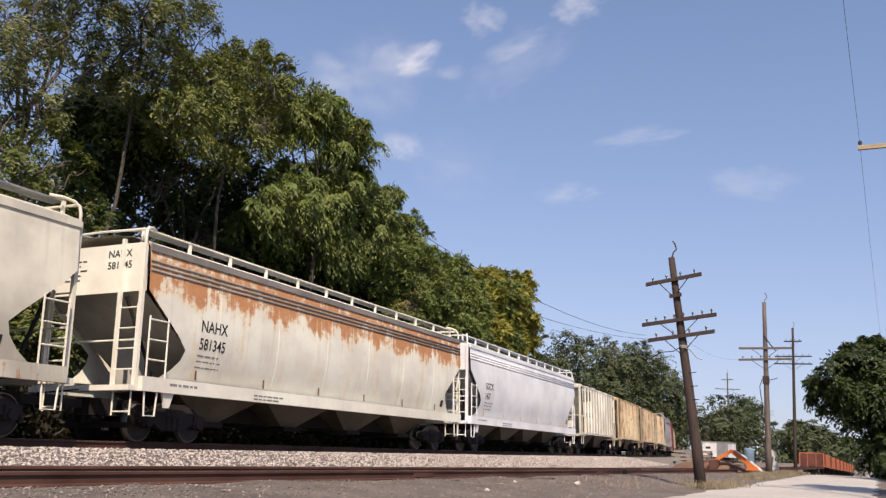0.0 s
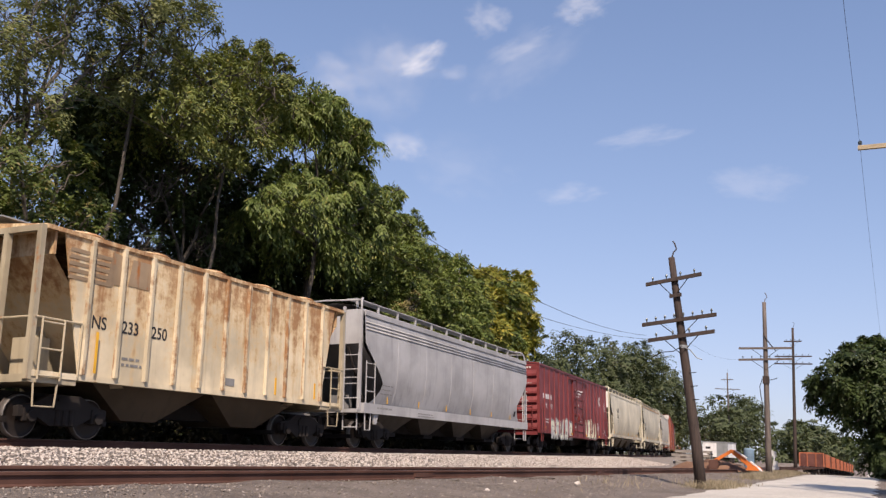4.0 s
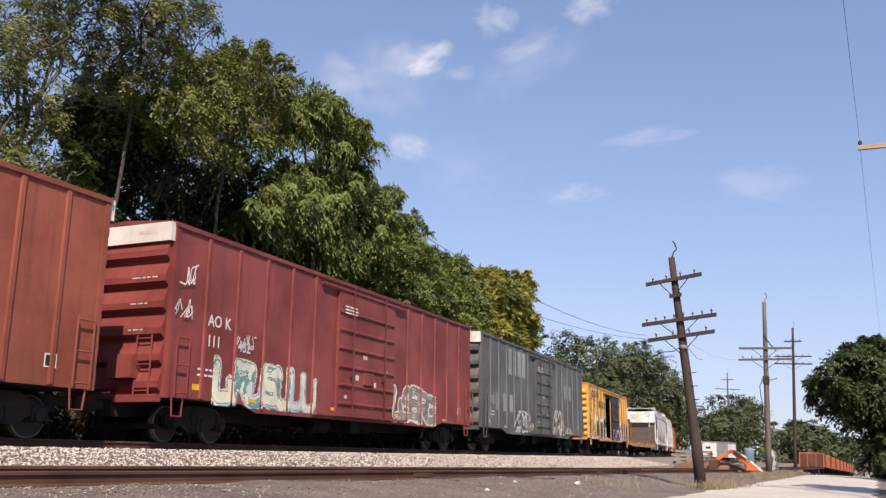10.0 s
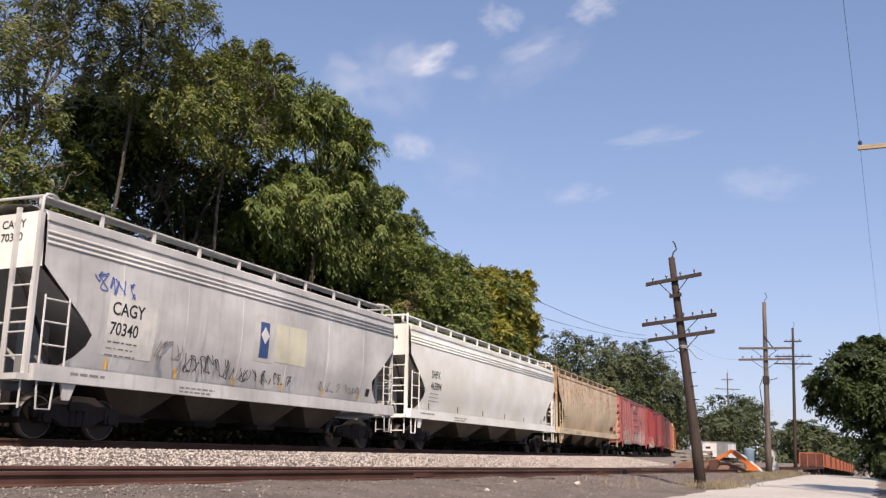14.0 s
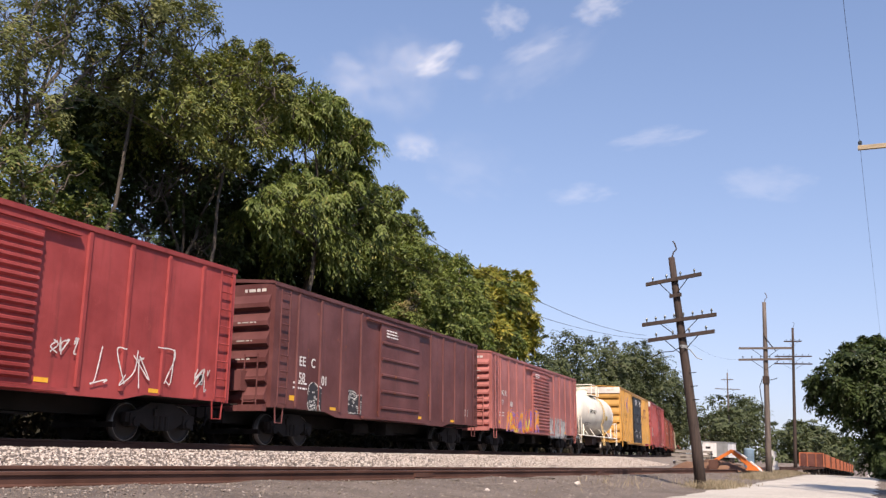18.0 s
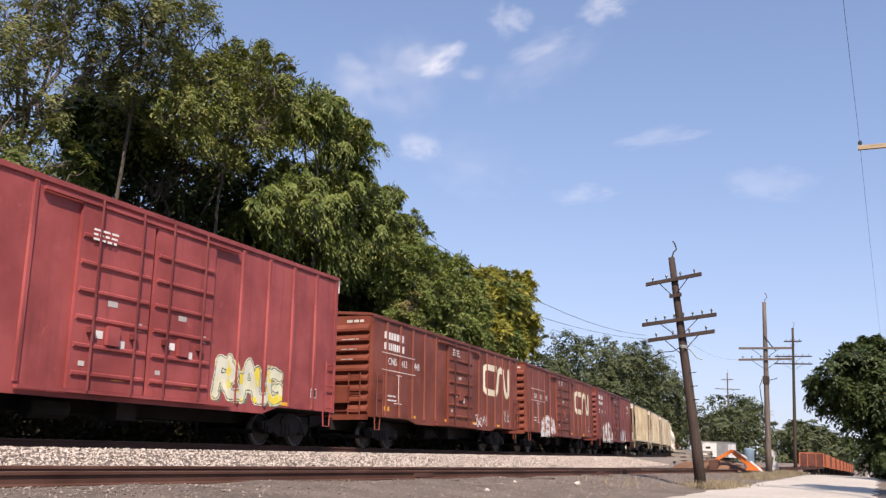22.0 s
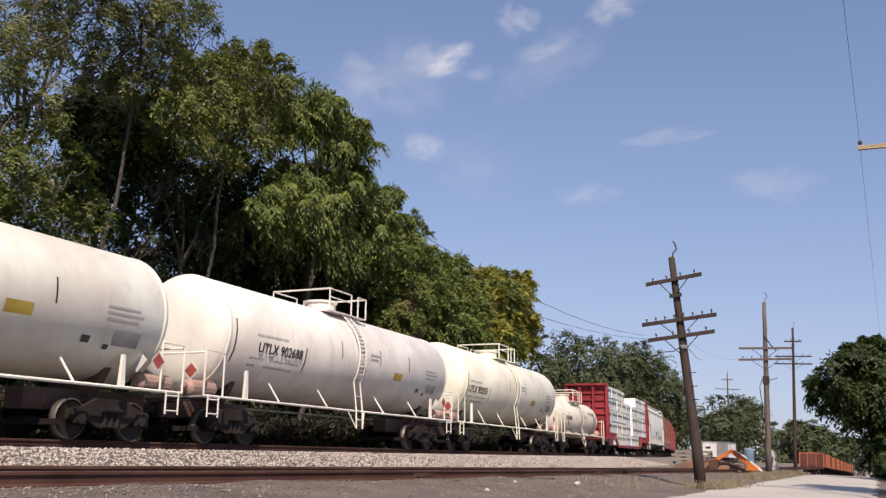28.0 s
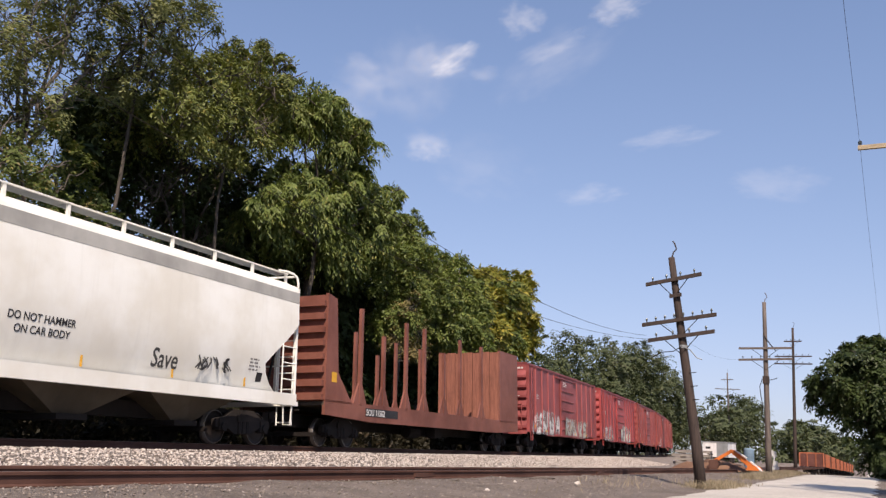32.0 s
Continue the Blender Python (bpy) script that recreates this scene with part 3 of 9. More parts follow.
def sill_step(car, x, y, z, material, w=0.40, drop=0.42):
    s = Shape().bent([(x - w / 2, y, z), (x - w / 2 + 0.04, y, z - drop), (x + w / 2 - 0.04, y, z - drop), (x + w / 2, y, z)], 0.022)
    return part("sill_step", s, material, car)


# ---- boxcars ----
def ribbed_end(height, z0, ribs, half, x, side, lift=0.15):
    """A pressed end wall with deep horizontal ribs, as one folded profile across the car."""
    prof = [(x, z0), (x + side * 0.02, z0)]
    step = (height - z0 - 0.35) / ribs
    for i in range(ribs):
        a = z0 + 0.10 + step * i
        prof += [(x + side * 0.02, a), (x + side * lift, a + step * 0.16), (x + side * lift, a + step * 0.40), (x + side * 0.02, a + step * 0.86)]
    prof += [(x + side * 0.02, height), (x - side * 0.06, height), (x - side * 0.06, z0)]
    return Shape().slab(prof, 1, -half + 0.10, half - 0.10)


def boxcar(o):
    """A boxcar from its options: length, eave, paint, doors, ribs, marks."""
    L, H, W = o["length"], o["eave"], 1.52
    h = L / 2
    body, trim = o["body"], o.get("trim", o["body"])
    car = thing("boxcar", o["label"], "boxcar", group="cars of the freight train")
    z0, zm = o.get("sill", 1.0), o.get("belly", 0.86)
    run = o.get("run", 2.9)
    door = [(a - h, b - h, st, m) for a, b, st, m in o["doors"]]
    d0, d1 = min(d[0] for d in door), max(d[1] for d in door)
    outline = [(-h, z0), (-h, H), (h, H), (h, z0), (h - run, z0), (h - run - 0.7, zm), (-h + run + 0.7, zm), (-h + run, z0)]
    gap = [d for d in door if d[2] == "open"]
    near = Shape()
    if gap:
        a, b, top = gap[0][0], gap[0][1], H - 0.28
        near.slab([(-h, z0), (-h, H), (a, H), (a, zm), (-h + run + 0.7, zm), (-h + run, z0)], 1, -W, -W + 0.05)
        near.slab([(b, zm), (b, H), (h, H), (h, z0), (h - run, z0), (h - run - 0.7, zm)], 1, -W, -W + 0.05)
        near.slab([(a, top), (a, H), (b, H), (b, top)], 1, -W, -W + 0.05)
        near.slab([(a, zm), (a, z0 + 0.08), (b, z0 + 0.08), (b, zm)], 1, -W, -W + 0.05)
    else:
        near.slab(outline, 1, -W, -W + 0.05)
    part("side_wall", near, body, car)
    part("side_wall", Shape().slab(outline, 1, W - 0.05, W), o.get("back", body), car)
    rib = Shape().slab([(-0.062, 0.0), (-0.042, -0.048), (0.042, -0.048), (0.062, 0.0)], 2, z0 + 0.03, H - 0.10).mesh("rib", o.get("ribs", body))
    xs, x = [], -h + 0.10
    n0 = max(1, round((d0 + h) / o["pitch"]))
    xs += [-h + (d0 + h) * (i + 0.0) / n0 for i in range(1, n0)]
    n1 = max(1, round((h - d1) / o["pitch"]))
    xs += [d1 + (h - d1) * i / n1 for i in range(1, n1)]
    for x in xs:
        part("rib", rib, None, car, at=(x, -W, 0))
    for x in (-h + 0.06, h - 0.06):
        part("corner_post", Shape().slab([(x - 0.07, -W - 0.03), (x + 0.07, -W - 0.03), (x + 0.07, -W + 0.12), (x - 0.07, -W + 0.12)], 2, z0 - 0.02, H), body, car)
    for side, x in ((-1, -h), (1, h)):
        part("end_wall", ribbed_end(H, z0, o.get("end_ribs", 7), W, x, side), o.get("end", body), car, soft=False)
        if o.get("cap") is not None:
            part("end_cap", Shape().box(x - 0.165 if side < 0 else x, x if side < 0 else x + 0.165, -W + 0.02, W - 0.02, H - 0.42, H + 0.03), o["cap"], car,
                 "white-painted upper end panel")
    roof = [(-W - 0.05, H - 0.07), (-W - 0.05, H + 0.04), (-W + 0.10, H + 0.08), (0, H + 0.20), (W - 0.10, H + 0.08), (W + 0.05, H + 0.04), (W + 0.05, H - 0.07),
            (W - 0.02, H - 0.01), (0, H + 0.1), (-W + 0.02, H - 0.01)]
    part("roof", Shape().slab(roof, 0, -h - 0.04, h + 0.04), o.get("roof", body), car)
    seam = Shape()
    for i in range(1, int(L / 1.25)):
        x = -h + i * L / int(L / 1.25)
        seam.slab([(-W - 0.03, H + 0.05), (0, H + 0.22), (W + 0.03, H + 0.05), (0, H + 0.17)], 0, x - 0.03, x + 0.03)
    tagged(part("roof_seams", seam, o.get("roof", body), car), kind="stuff")
    part("floor", Shape().box(-h + 0.05, h - 0.05, -W + 0.06, W - 0.06, z0 - 0.02, z0 + 0.10), M_DARK, car)
    for x0, x1, style, mat in door:
        zb, zt = z0 - 0.02, H - 0.28
        if style == "open":
            # lining whose colour holds the darkness of the unlit inside
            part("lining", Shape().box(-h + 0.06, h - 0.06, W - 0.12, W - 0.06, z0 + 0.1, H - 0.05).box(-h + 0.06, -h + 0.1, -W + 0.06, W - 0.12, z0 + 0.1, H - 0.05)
                 .box(h - 0.1, h - 0.06, -W + 0.06, W - 0.12, z0 + 0.1, H - 0.05), M_INSIDE, car, "inner lining behind the open doorway, coloured near black as shade")
            continue
        d = part("door", Shape().box(x0 + 0.02, x1 - 0.02, -W - 0.085, -W - 0.01, zb, zt), mat, car, o.get("door_label", ""))
        wide = x1 - x0
        if style == "louvre":
            n = 17
            for i in range(n):
                z = zb + 0.10 + (zt - zb - 0.2) * i / n
                part("slat", Shape().slab([(-W - 0.085, z), (-W - 0.15, z + 0.05), (-W - 0.15, z + 0.10), (-W - 0.085, z + 0.13)], 0, x0 + 0.08, x1 - 0.08), mat, d)
        else:
            n = 5 if style == "plain" else 6
            for i in range(n):
                z = zb + 0.25 + (zt - zb - 0.4) * i / n
                part("slat", Shape().slab([(-W - 0.085, z), (-W - 0.135, z + 0.04), (-W - 0.135, z + 0.09), (-W - 0.085, z + 0.12)], 0, x0 + 0.08, x1 - 0.08), mat, d)
            if style == "plug":
                for x in (x0 + wide * 0.22, x0 + wide * 0.78):
                    part("lock_rod", Shape().tube((x, -W - 0.17, zb - 0.03), (x, -W - 0.17, H - 0.1), 0.026), o.get("rods", mat), d)
                    part("bracket", Shape().box(x - 0.09, x + 0.09, -W - 0.18, -W - 0.085, zb + 1.15, zb + 1.27), o.get("rods", mat), d)
                part("handwheel", Shape().box(x0 + wide * 0.42, x0 + wide * 0.58, -W - 0.17, -W - 0.085, zb + 0.95, zb + 1.35), mat, d)
    part("door_track", Shape().box(d0 - 1.2, d1 + 0.9, -W - 0.16, -W - 0.04, z0 - 0.10, z0 - 0.03), trim, car)
    part("door_track", Shape().box(d0 - 1.0, d1 + 0.9, -W - 0.13, -W - 0.04, H - 0.26, H - 0.19), trim, car)
    lad = o.get("ladder", body)
    for x in (-h + 0.42, h - 0.42):
        ladder(car, x, -W - 0.10, z0 + 0.02, z0 + (3.2 if o.get("tall_ladder") else 1.45), lad, 0.44)
        sill_step(car, x, -W - 0.02, z0, lad)
    ladder(car, -h - 0.16, -W + 0.55, z0 + 0.05, z0 + 1.4, lad, 0.42, "y")
    part("brake_platform", Shape().box(-h - 0.34, -h - 0.03, -0.8, -0.1, z0 + 0.42, z0 + 0.95), o.get("end", body), car)
    part("end_sill", Shape().box(-h - 0.20, -h, -W + 0.1, W - 0.1, z0 - 0.12, z0 + 0.05), trim, car)
    part("reflector", Shape().box(-h + 0.95, -h + 1.35, -W - 0.006, -W, z0 + 0.22, z0 + 0.36), M_YELLOW, car)
    for i in range(4):
        x = -h + 3.2 + i * (L - 6) / 3
        part("reflector", Shape().box(x, x + 0.34, -W - 0.006, -W, z0 + 0.06, z0 + 0.15), M_YELLOW, car)
    running_gear(car, L + 0.9, 2.25)
    return car, h, W, xs


# ---- covered hoppers with rounded sides ----
def skin(car, name, h, zs, inset, material, y_of, cols=2, label="", side=-1, x_max=None):
    rows = []
    for z in zs:
        a = -h + inset(z)
        rows.append([(a + (-2 * a) * i / cols, side * y_of(z), z) for i in range(cols + 1)])
    return part(name, Shape().sheet(rows), material, car, label, soft=True)


def hopper(o):
    """A rounded-side covered hopper with sloping ends and a side sill."""
    L = o["length"]
    h = L / 2
    body = o["body"]
    car = thing("covered_hopper", o["label"], "hopper car", group="cars of the freight train")
    top = o.get("top", 4.42)
    zs = [1.38 + (top - 0.12 - 1.38) * i / 12 for i in range(13)] + [top - 0.04, top]

    def y_of(z):
        low, high = max(0.0, (2.95 - z) / 1.57), max(0.0, (z - 2.95) / 1.47)
        return 1.545 - 0.24 * low ** 2.2 - 0.07 * high ** 2 - 0.10 * max(0, (z - top + 0.14) / 0.14) ** 2

    def inset(z):
        if z > 3.3:
            return 0.0
        if z > 2.15:
            return (3.3 - z) / 1.15 * 1.45
        u = (2.15 - z) / 0.77
        return 1.45 - 0.75 * u * u
    for side in (-1, 1):
        skin(car, "side_sheet", h, zs, inset, body, y_of, 2, side=side)
    roof = [(y, z) for y, z in ((-y_of(top), top), (-1.0, top + 0.16), (-0.4, top + 0.24), (0.4, top + 0.24), (1.0, top + 0.16), (y_of(top), top))]
    part("roof", Shape().sheet([[(x, y, z) for y, z in roof] for x in (-h, h)]), o.get("roof", body), car, soft=True)
    if o.get("beads", True):
        for k in range(3):
            z = top - 0.42 - k * 0.11
            part("bead", Shape().tube((-h + 0.03, -y_of(z) - 0.005, z), (h - 0.03, -y_of(z) - 0.005, z), 0.03, n=8), o.get("band", body), car, soft=True)
    b0, b1 = o.get("band_at", (0.20, 0.04))
    part("eave_band", Shape().box(-h, h, -y_of(top - b0) - (0.035 if b0 < 0.3 else 0.006), -y_of(top - b0) + 0.02, top - b0, top - b1), o.get("band", body), car)
    seams = Shape()
    for i in range(1, 7):
        x = -h + L * i / 7
        if abs(x) < h - 1.7:
            seams.sheet([[(x + dx, -y_of(1.45 + 0.2 * k) - up, 1.45 + 0.2 * k) for dx, up in ((-0.016, 0.0), (-0.010, 0.006), (0.010, 0.006), (0.016, 0.0))] for k in range(14)])
    if o.get("seams", True):
        tagged(part("seams", seams, body, car), kind="stuff")
    for side in (-1, 1):
        x = side * h
        bulk = [(y, top + 0.0) for y in (-1.38, 1.38)] + [(1.44, 3.3), (-1.44, 3.3)]
        part("end_wall", Shape().slab(bulk, 0, x - 0.03, x + 0.03), o.get("end", o.get("trim", body)), car)
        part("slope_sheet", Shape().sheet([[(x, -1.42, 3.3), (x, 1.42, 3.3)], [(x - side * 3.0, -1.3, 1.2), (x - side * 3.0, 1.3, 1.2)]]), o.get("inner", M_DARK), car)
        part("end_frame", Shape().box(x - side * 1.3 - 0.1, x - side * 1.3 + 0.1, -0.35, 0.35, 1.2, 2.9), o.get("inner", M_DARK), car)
        part("platform", Shape().box(min(x, x + side * 0.25) - 0.05, max(x, x + side * 0.25), -1.45, 1.45, 1.08, 1.20), o.get("trim", body), car)
        e = x + side * 0.07
        part("end_post", Shape().box(e - 0.045, e + 0.045, -1.445, -1.355, 1.15, top - 0.05), o.get("trim", body), car)
        part("end_post", Shape().box(e - 0.04, e + 0.04, -0.82, -0.74, 1.15, top + 0.1), o.get("trim", body), car)
        for y in (-1.40, 1.40):
            inner = math.copysign(1.12, y)
            part("roof_rail", Shape().bent([(e, y, top - 0.35), (e, y, top + 0.12), (e - side * 0.03, y * 0.985, top + 0.27), (e - side * 0.14, y * 0.95, top + 0.36),
                                            (e - side * 0.34, (y + inner) / 2, top + 0.40), (e - side * 0.6, inner, top + 0.41)], 0.035, 8), o.get("trim", body), car, soft=True)
        part("roof_rail", Shape().bent([(e - side * 0.05, -1.37, top + 0.30), (e - side * 0.05, 0, top + 0.34), (e - side * 0.05, 1.37, top + 0.30)], 0.03), o.get("trim", body), car)
        ladder(car, x + side * 0.10, -1.10, 0.55, 3.0, o.get("trim", body), 0.5, "y")
        ladder(car, x - side * 0.42, -1.54, 1.25, 2.75, o.get("trim", body), 0.62, "x", rungs=4)
        part("hand_rail", Shape().bent([(x + side * 0.05, -1.4, 2.2), (x + side * 0.05, -0.1, 2.2), (x + side * 0.05, 1.4, 2.2)], 0.022), o.get("trim", body), car)
        part("brace", Shape().tube((x + side * 0.0, -0.9, 3.2), (x - side * 0.9, -1.1, 1.3), 0.045), M_DARK, car)
        sill_step(car, x - side * 0.35, -1.5, 1.1, o.get("trim", body), 0.42, 0.55)
    sz = o.get("sill", (1.08, 1.40))
    part("side_sill", Shape().box(-h, h, -1.56, -1.42, sz[0], sz[1]), o.get("sill_paint", body), car)
    part("side_sill", Shape().box(-h, h, 1.42, 1.56, sz[0], sz[1]), o.get("sill_paint", body), car)
    part("jacking_pad", Shape().slab([(-h + 0.75, 1.1), (-h + 1.15, 1.1), (-h + 1.0, 0.75), (-h + 0.85, 0.75)], 1, -1.5, -1.44), o.get("sill_paint", body), car)
    n = o.get("bays", 4)
    for i in range(n):
        x = -h + 3.6 + (L - 7.2) * i / (n - 1)
        w = (L - 7.2) / (n - 1) * 0.48
        s = Shape()
        a, b = 1.02, 0.30
        ring_t = [(x - w, -a, 1.2), (x + w, -a, 1.2), (x + w, a, 1.2), (x - w, a, 1.2)]
        ring_b = [(x - 0.35, -b - 0.3, 0.52), (x + 0.35, -b - 0.3, 0.52), (x + 0.35, b + 0.3, 0.52), (x - 0.35, b + 0.3, 0.52)]
        s.put(ring_t + ring_b, [(0, 1, 5, 4), (1, 2, 6, 5), (2, 3, 7, 6), (3, 0, 4, 7), (4, 5, 6, 7)])
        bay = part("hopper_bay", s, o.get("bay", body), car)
        part("outlet_gate", Shape().box(x - 0.42, x + 0.42, -0.75, 0.75, 0.42, 0.54), M_DARK, bay)
    walk_y = (-1.12, -0.72)
    part("running_board", Shape().box(-h + 0.1, h - 0.1, walk_y[0], walk_y[1], top + 0.36, top + 0.39), M_GRATE, car, "grey grating running board")
    part("running_board", Shape().box(-h + 0.1, h - 0.1, -walk_y[1], -walk_y[0], top + 0.36, top + 0.39), M_GRATE, car)
    nb = int(L / 1.55)
    post = Shape().box(-0.04, 0.04, -1.14, -1.08, top + 0.02, top + 0.37).mesh("bracket", o.get("trim", body))
    for i in range(nb + 1):
        part("bracket", post, None, car, at=(-h + 0.15 + (L - 0.3) * i / nb, 0, 0))
    if o.get("rail"):
        part("roof_rail", Shape().tube((-h + 0.1, -1.14, top + 0.37), (h - 0.1, -1.14, top + 0.37), 0.022), o.get("trim", body), car)
    stripe = Shape().box(-0.028, 0.028, -0.012, 0.0, 0, 0.34).mesh("reflector", o.get("stripe", M_YELLOW))
    for i in range(6):
        x = -h + 2.0 + (L - 4.2) * i / 5
        part("reflector", stripe, None, car, at=(x, -y_of(1.6) - 0.012, 1.46))
    running_gear(car, L + 0.6, 2.0, gear=False)
    return car, h, y_of


# ---- covered hoppers with ribbed sides and open ends ----
def ribbed_hopper(o):
    L = o["length"]
    h = L / 2
    body, W, top = o["body"], 1.50, o.get("top", 4.12)
    car = thing("ribbed_hopper", o["label"], "hopper car", group="cars of the freight train")
    wedge = o.get("wedge", False)

    def inset(z):
        if wedge:
            return 0.15 + 1.35 * (top - z) / (top - 1.25)
        return 0.55 + 0.75 * max(0.0, (top - 0.2 - z)) / (top - 1.25)
    zb = 1.28
    for side in (-1, 1):
        y = side * W
        bend = [(-h + 1.5, 2.9)] if wedge else []
        outline = [(-h + inset(zb), zb)] + bend + [(-h + inset(top), top), (h - inset(top), top)] + [(-x, z) for x, z in bend] + [(h - inset(zb), zb)]
        part("side_sheet", Shape().slab(outline, 1, min(y, y - side * 0.04), max(y, y - side * 0.04)), body, car)
    n = o.get("ribs", 13)
    xs = []
    for i in range(n):
        x = -h + inset(zb) + 0.06 + (L - 2 * inset(zb) - 0.12) * i / (n - 1)
        xs.append(x)
        part("rib", Shape().slab([(x - 0.06, -W), (x - 0.04, -W - 0.075), (x + 0.04, -W - 0.075), (x + 0.06, -W)], 2, zb, top - 0.05), o.get("rib_paint", body), car)
    part("side_sill", Shape().box(-h + 0.05, h - 0.05, -W - 0.02, -W + 0.12, zb - 0.12, zb), o.get("sill_paint", body), car)
    part("roof", Shape().slab([(-W - 0.04, top - 0.06), (-W - 0.04, top + 0.03), (0, top + 0.16), (W + 0.04, top + 0.03), (W + 0.04, top - 0.06)], 0,
                              -h + 0.06, h - 0.06), o.get("roof", body), car)
    for i in range(o.get("hatches", 5)):
        x = -h + 1.6 + (L - 3.2) * i / max(1, o.get("hatches", 5) - 1)
        part("hatch", Shape().lathe([(top + 0.02, 0.52), (top + 0.14, 0.55), (top + 0.20, 0.45), (top + 0.22, 0.1)], axis=2, n=16, centre=(x, -0.75, 0)), o.get("roof", body), car)
    part("running_board", Shape().box(-h, h, -0.3, 0.3, top + 0.28, top + 0.31), M_GRATE, car)
    for side in (-1, 1):
        x = side * h
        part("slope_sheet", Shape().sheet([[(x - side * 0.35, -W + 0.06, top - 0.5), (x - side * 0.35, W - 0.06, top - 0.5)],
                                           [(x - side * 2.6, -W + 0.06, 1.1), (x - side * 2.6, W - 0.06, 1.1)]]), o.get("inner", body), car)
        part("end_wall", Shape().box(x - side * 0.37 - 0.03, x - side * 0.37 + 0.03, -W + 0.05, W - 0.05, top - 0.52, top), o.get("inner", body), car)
        for y in (-W + 0.04, -0.55, 0.55, W - 0.04):
            part("end_post", Shape().box(x - 0.06, x + 0.06, y - 0.06, y + 0.06, 1.1, top), o.get("trim", body), car)
        part("end_rail", Shape().box(x - 0.05, x + 0.05, -W, W, top - 0.12, top), o.get("trim", body), car)
        part("platform", Shape().box(min(x, x - side * 1.2), max(x, x - side * 1.2), -W, W, 1.05, 1.2), o.get("trim", body), car)
        part("hand_rail", Shape().bent([(x, -W, 2.3), (x, W, 2.3)], 0.025).bent([(x, -W - 0.02, 2.3), (x - side * 1.2, -W - 0.02, 2.3), (x - side * 1.2, -W - 0.02, 1.2)], 0.025), o.get("trim", body), car)
        ladder(car, x - side * 0.45, -W - 0.05, 1.1, 2.3, o.get("trim", body), 0.55, "x")
        part("brake_box", Shape().box(x - side * 0.8 - 0.2, x - side * 0.8 + 0.2, -0.9, -0.3, 1.2, 2.0), o.get("trim", body), car)
        if wedge:
            part("end_header", Shape().box(x - 0.075, x + 0.075, -W + 0.02, -0.5, top - 0.36, top - 0.02), M_CLEAN, car, "white header plate")
            for k in range(7):
                if k != 3:
                    part("marking", Shape().box(x + side * 0.076 - 0.003, x + side * 0.076 + 0.003, -1.36 + 0.115 * k, -1.28 + 0.115 * k, top - 0.26, top - 0.12), M_LETTER_B, car)
            part("end_box", Shape().box(min(x - side * 0.45, x - side * 1.0), max(x - side * 0.45, x - side * 1.0), -W + 0.15, -W + 0.95, 1.2, 1.82), M_CLEAN, car, "white-painted box")
        part("gusset", Shape().slab([(x - side * 0.9, 1.2), (x - side * 2.0, 1.2), (x - side * 1.5, 2.4)], 1, -0.1, 0.1), o.get("trim", body), car)
        sill_step(car, x - side * 0.45, -W + 0.02, 1.1, o.get("trim", body), 0.6, 0.5)
    for x in (-L * 0.17, L * 0.17):
        s = Shape()
        ring_t = [(x - 1.9, -1.12, 1.2), (x + 1.9, -1.12, 1.2), (x + 1.9, 1.12, 1.2), (x - 1.9, 1.12, 1.2)]
        ring_b = [(x - 0.55, -0.75, 0.45), (x + 0.55, -0.75, 0.45), (x + 0.55, 0.75, 0.45), (x - 0.55, 0.75, 0.45)]
        s.put(ring_t + ring_b, [(0, 1, 5, 4), (1, 2, 6, 5), (2, 3, 7, 6), (3, 0, 4, 7), (4, 5, 6, 7)])
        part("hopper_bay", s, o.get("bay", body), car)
    for x in () if wedge else (-h + 1.55, -h + 4.1, h - 3.6, h - 1.6):
        part("reflector", Shape().box(x, x + 0.07, -W - 0.085, -W - 0.076, zb + 0.05, zb + 0.9) if x < -h + 2 else Shape().box(x, x + 0.07, -W - 0.012, -W, zb + 0.05, zb + 0.5), M_YELLOW, car)
    running_gear(car, L + 0.9, 1.85, gear=False)
    return car, h, W, xs


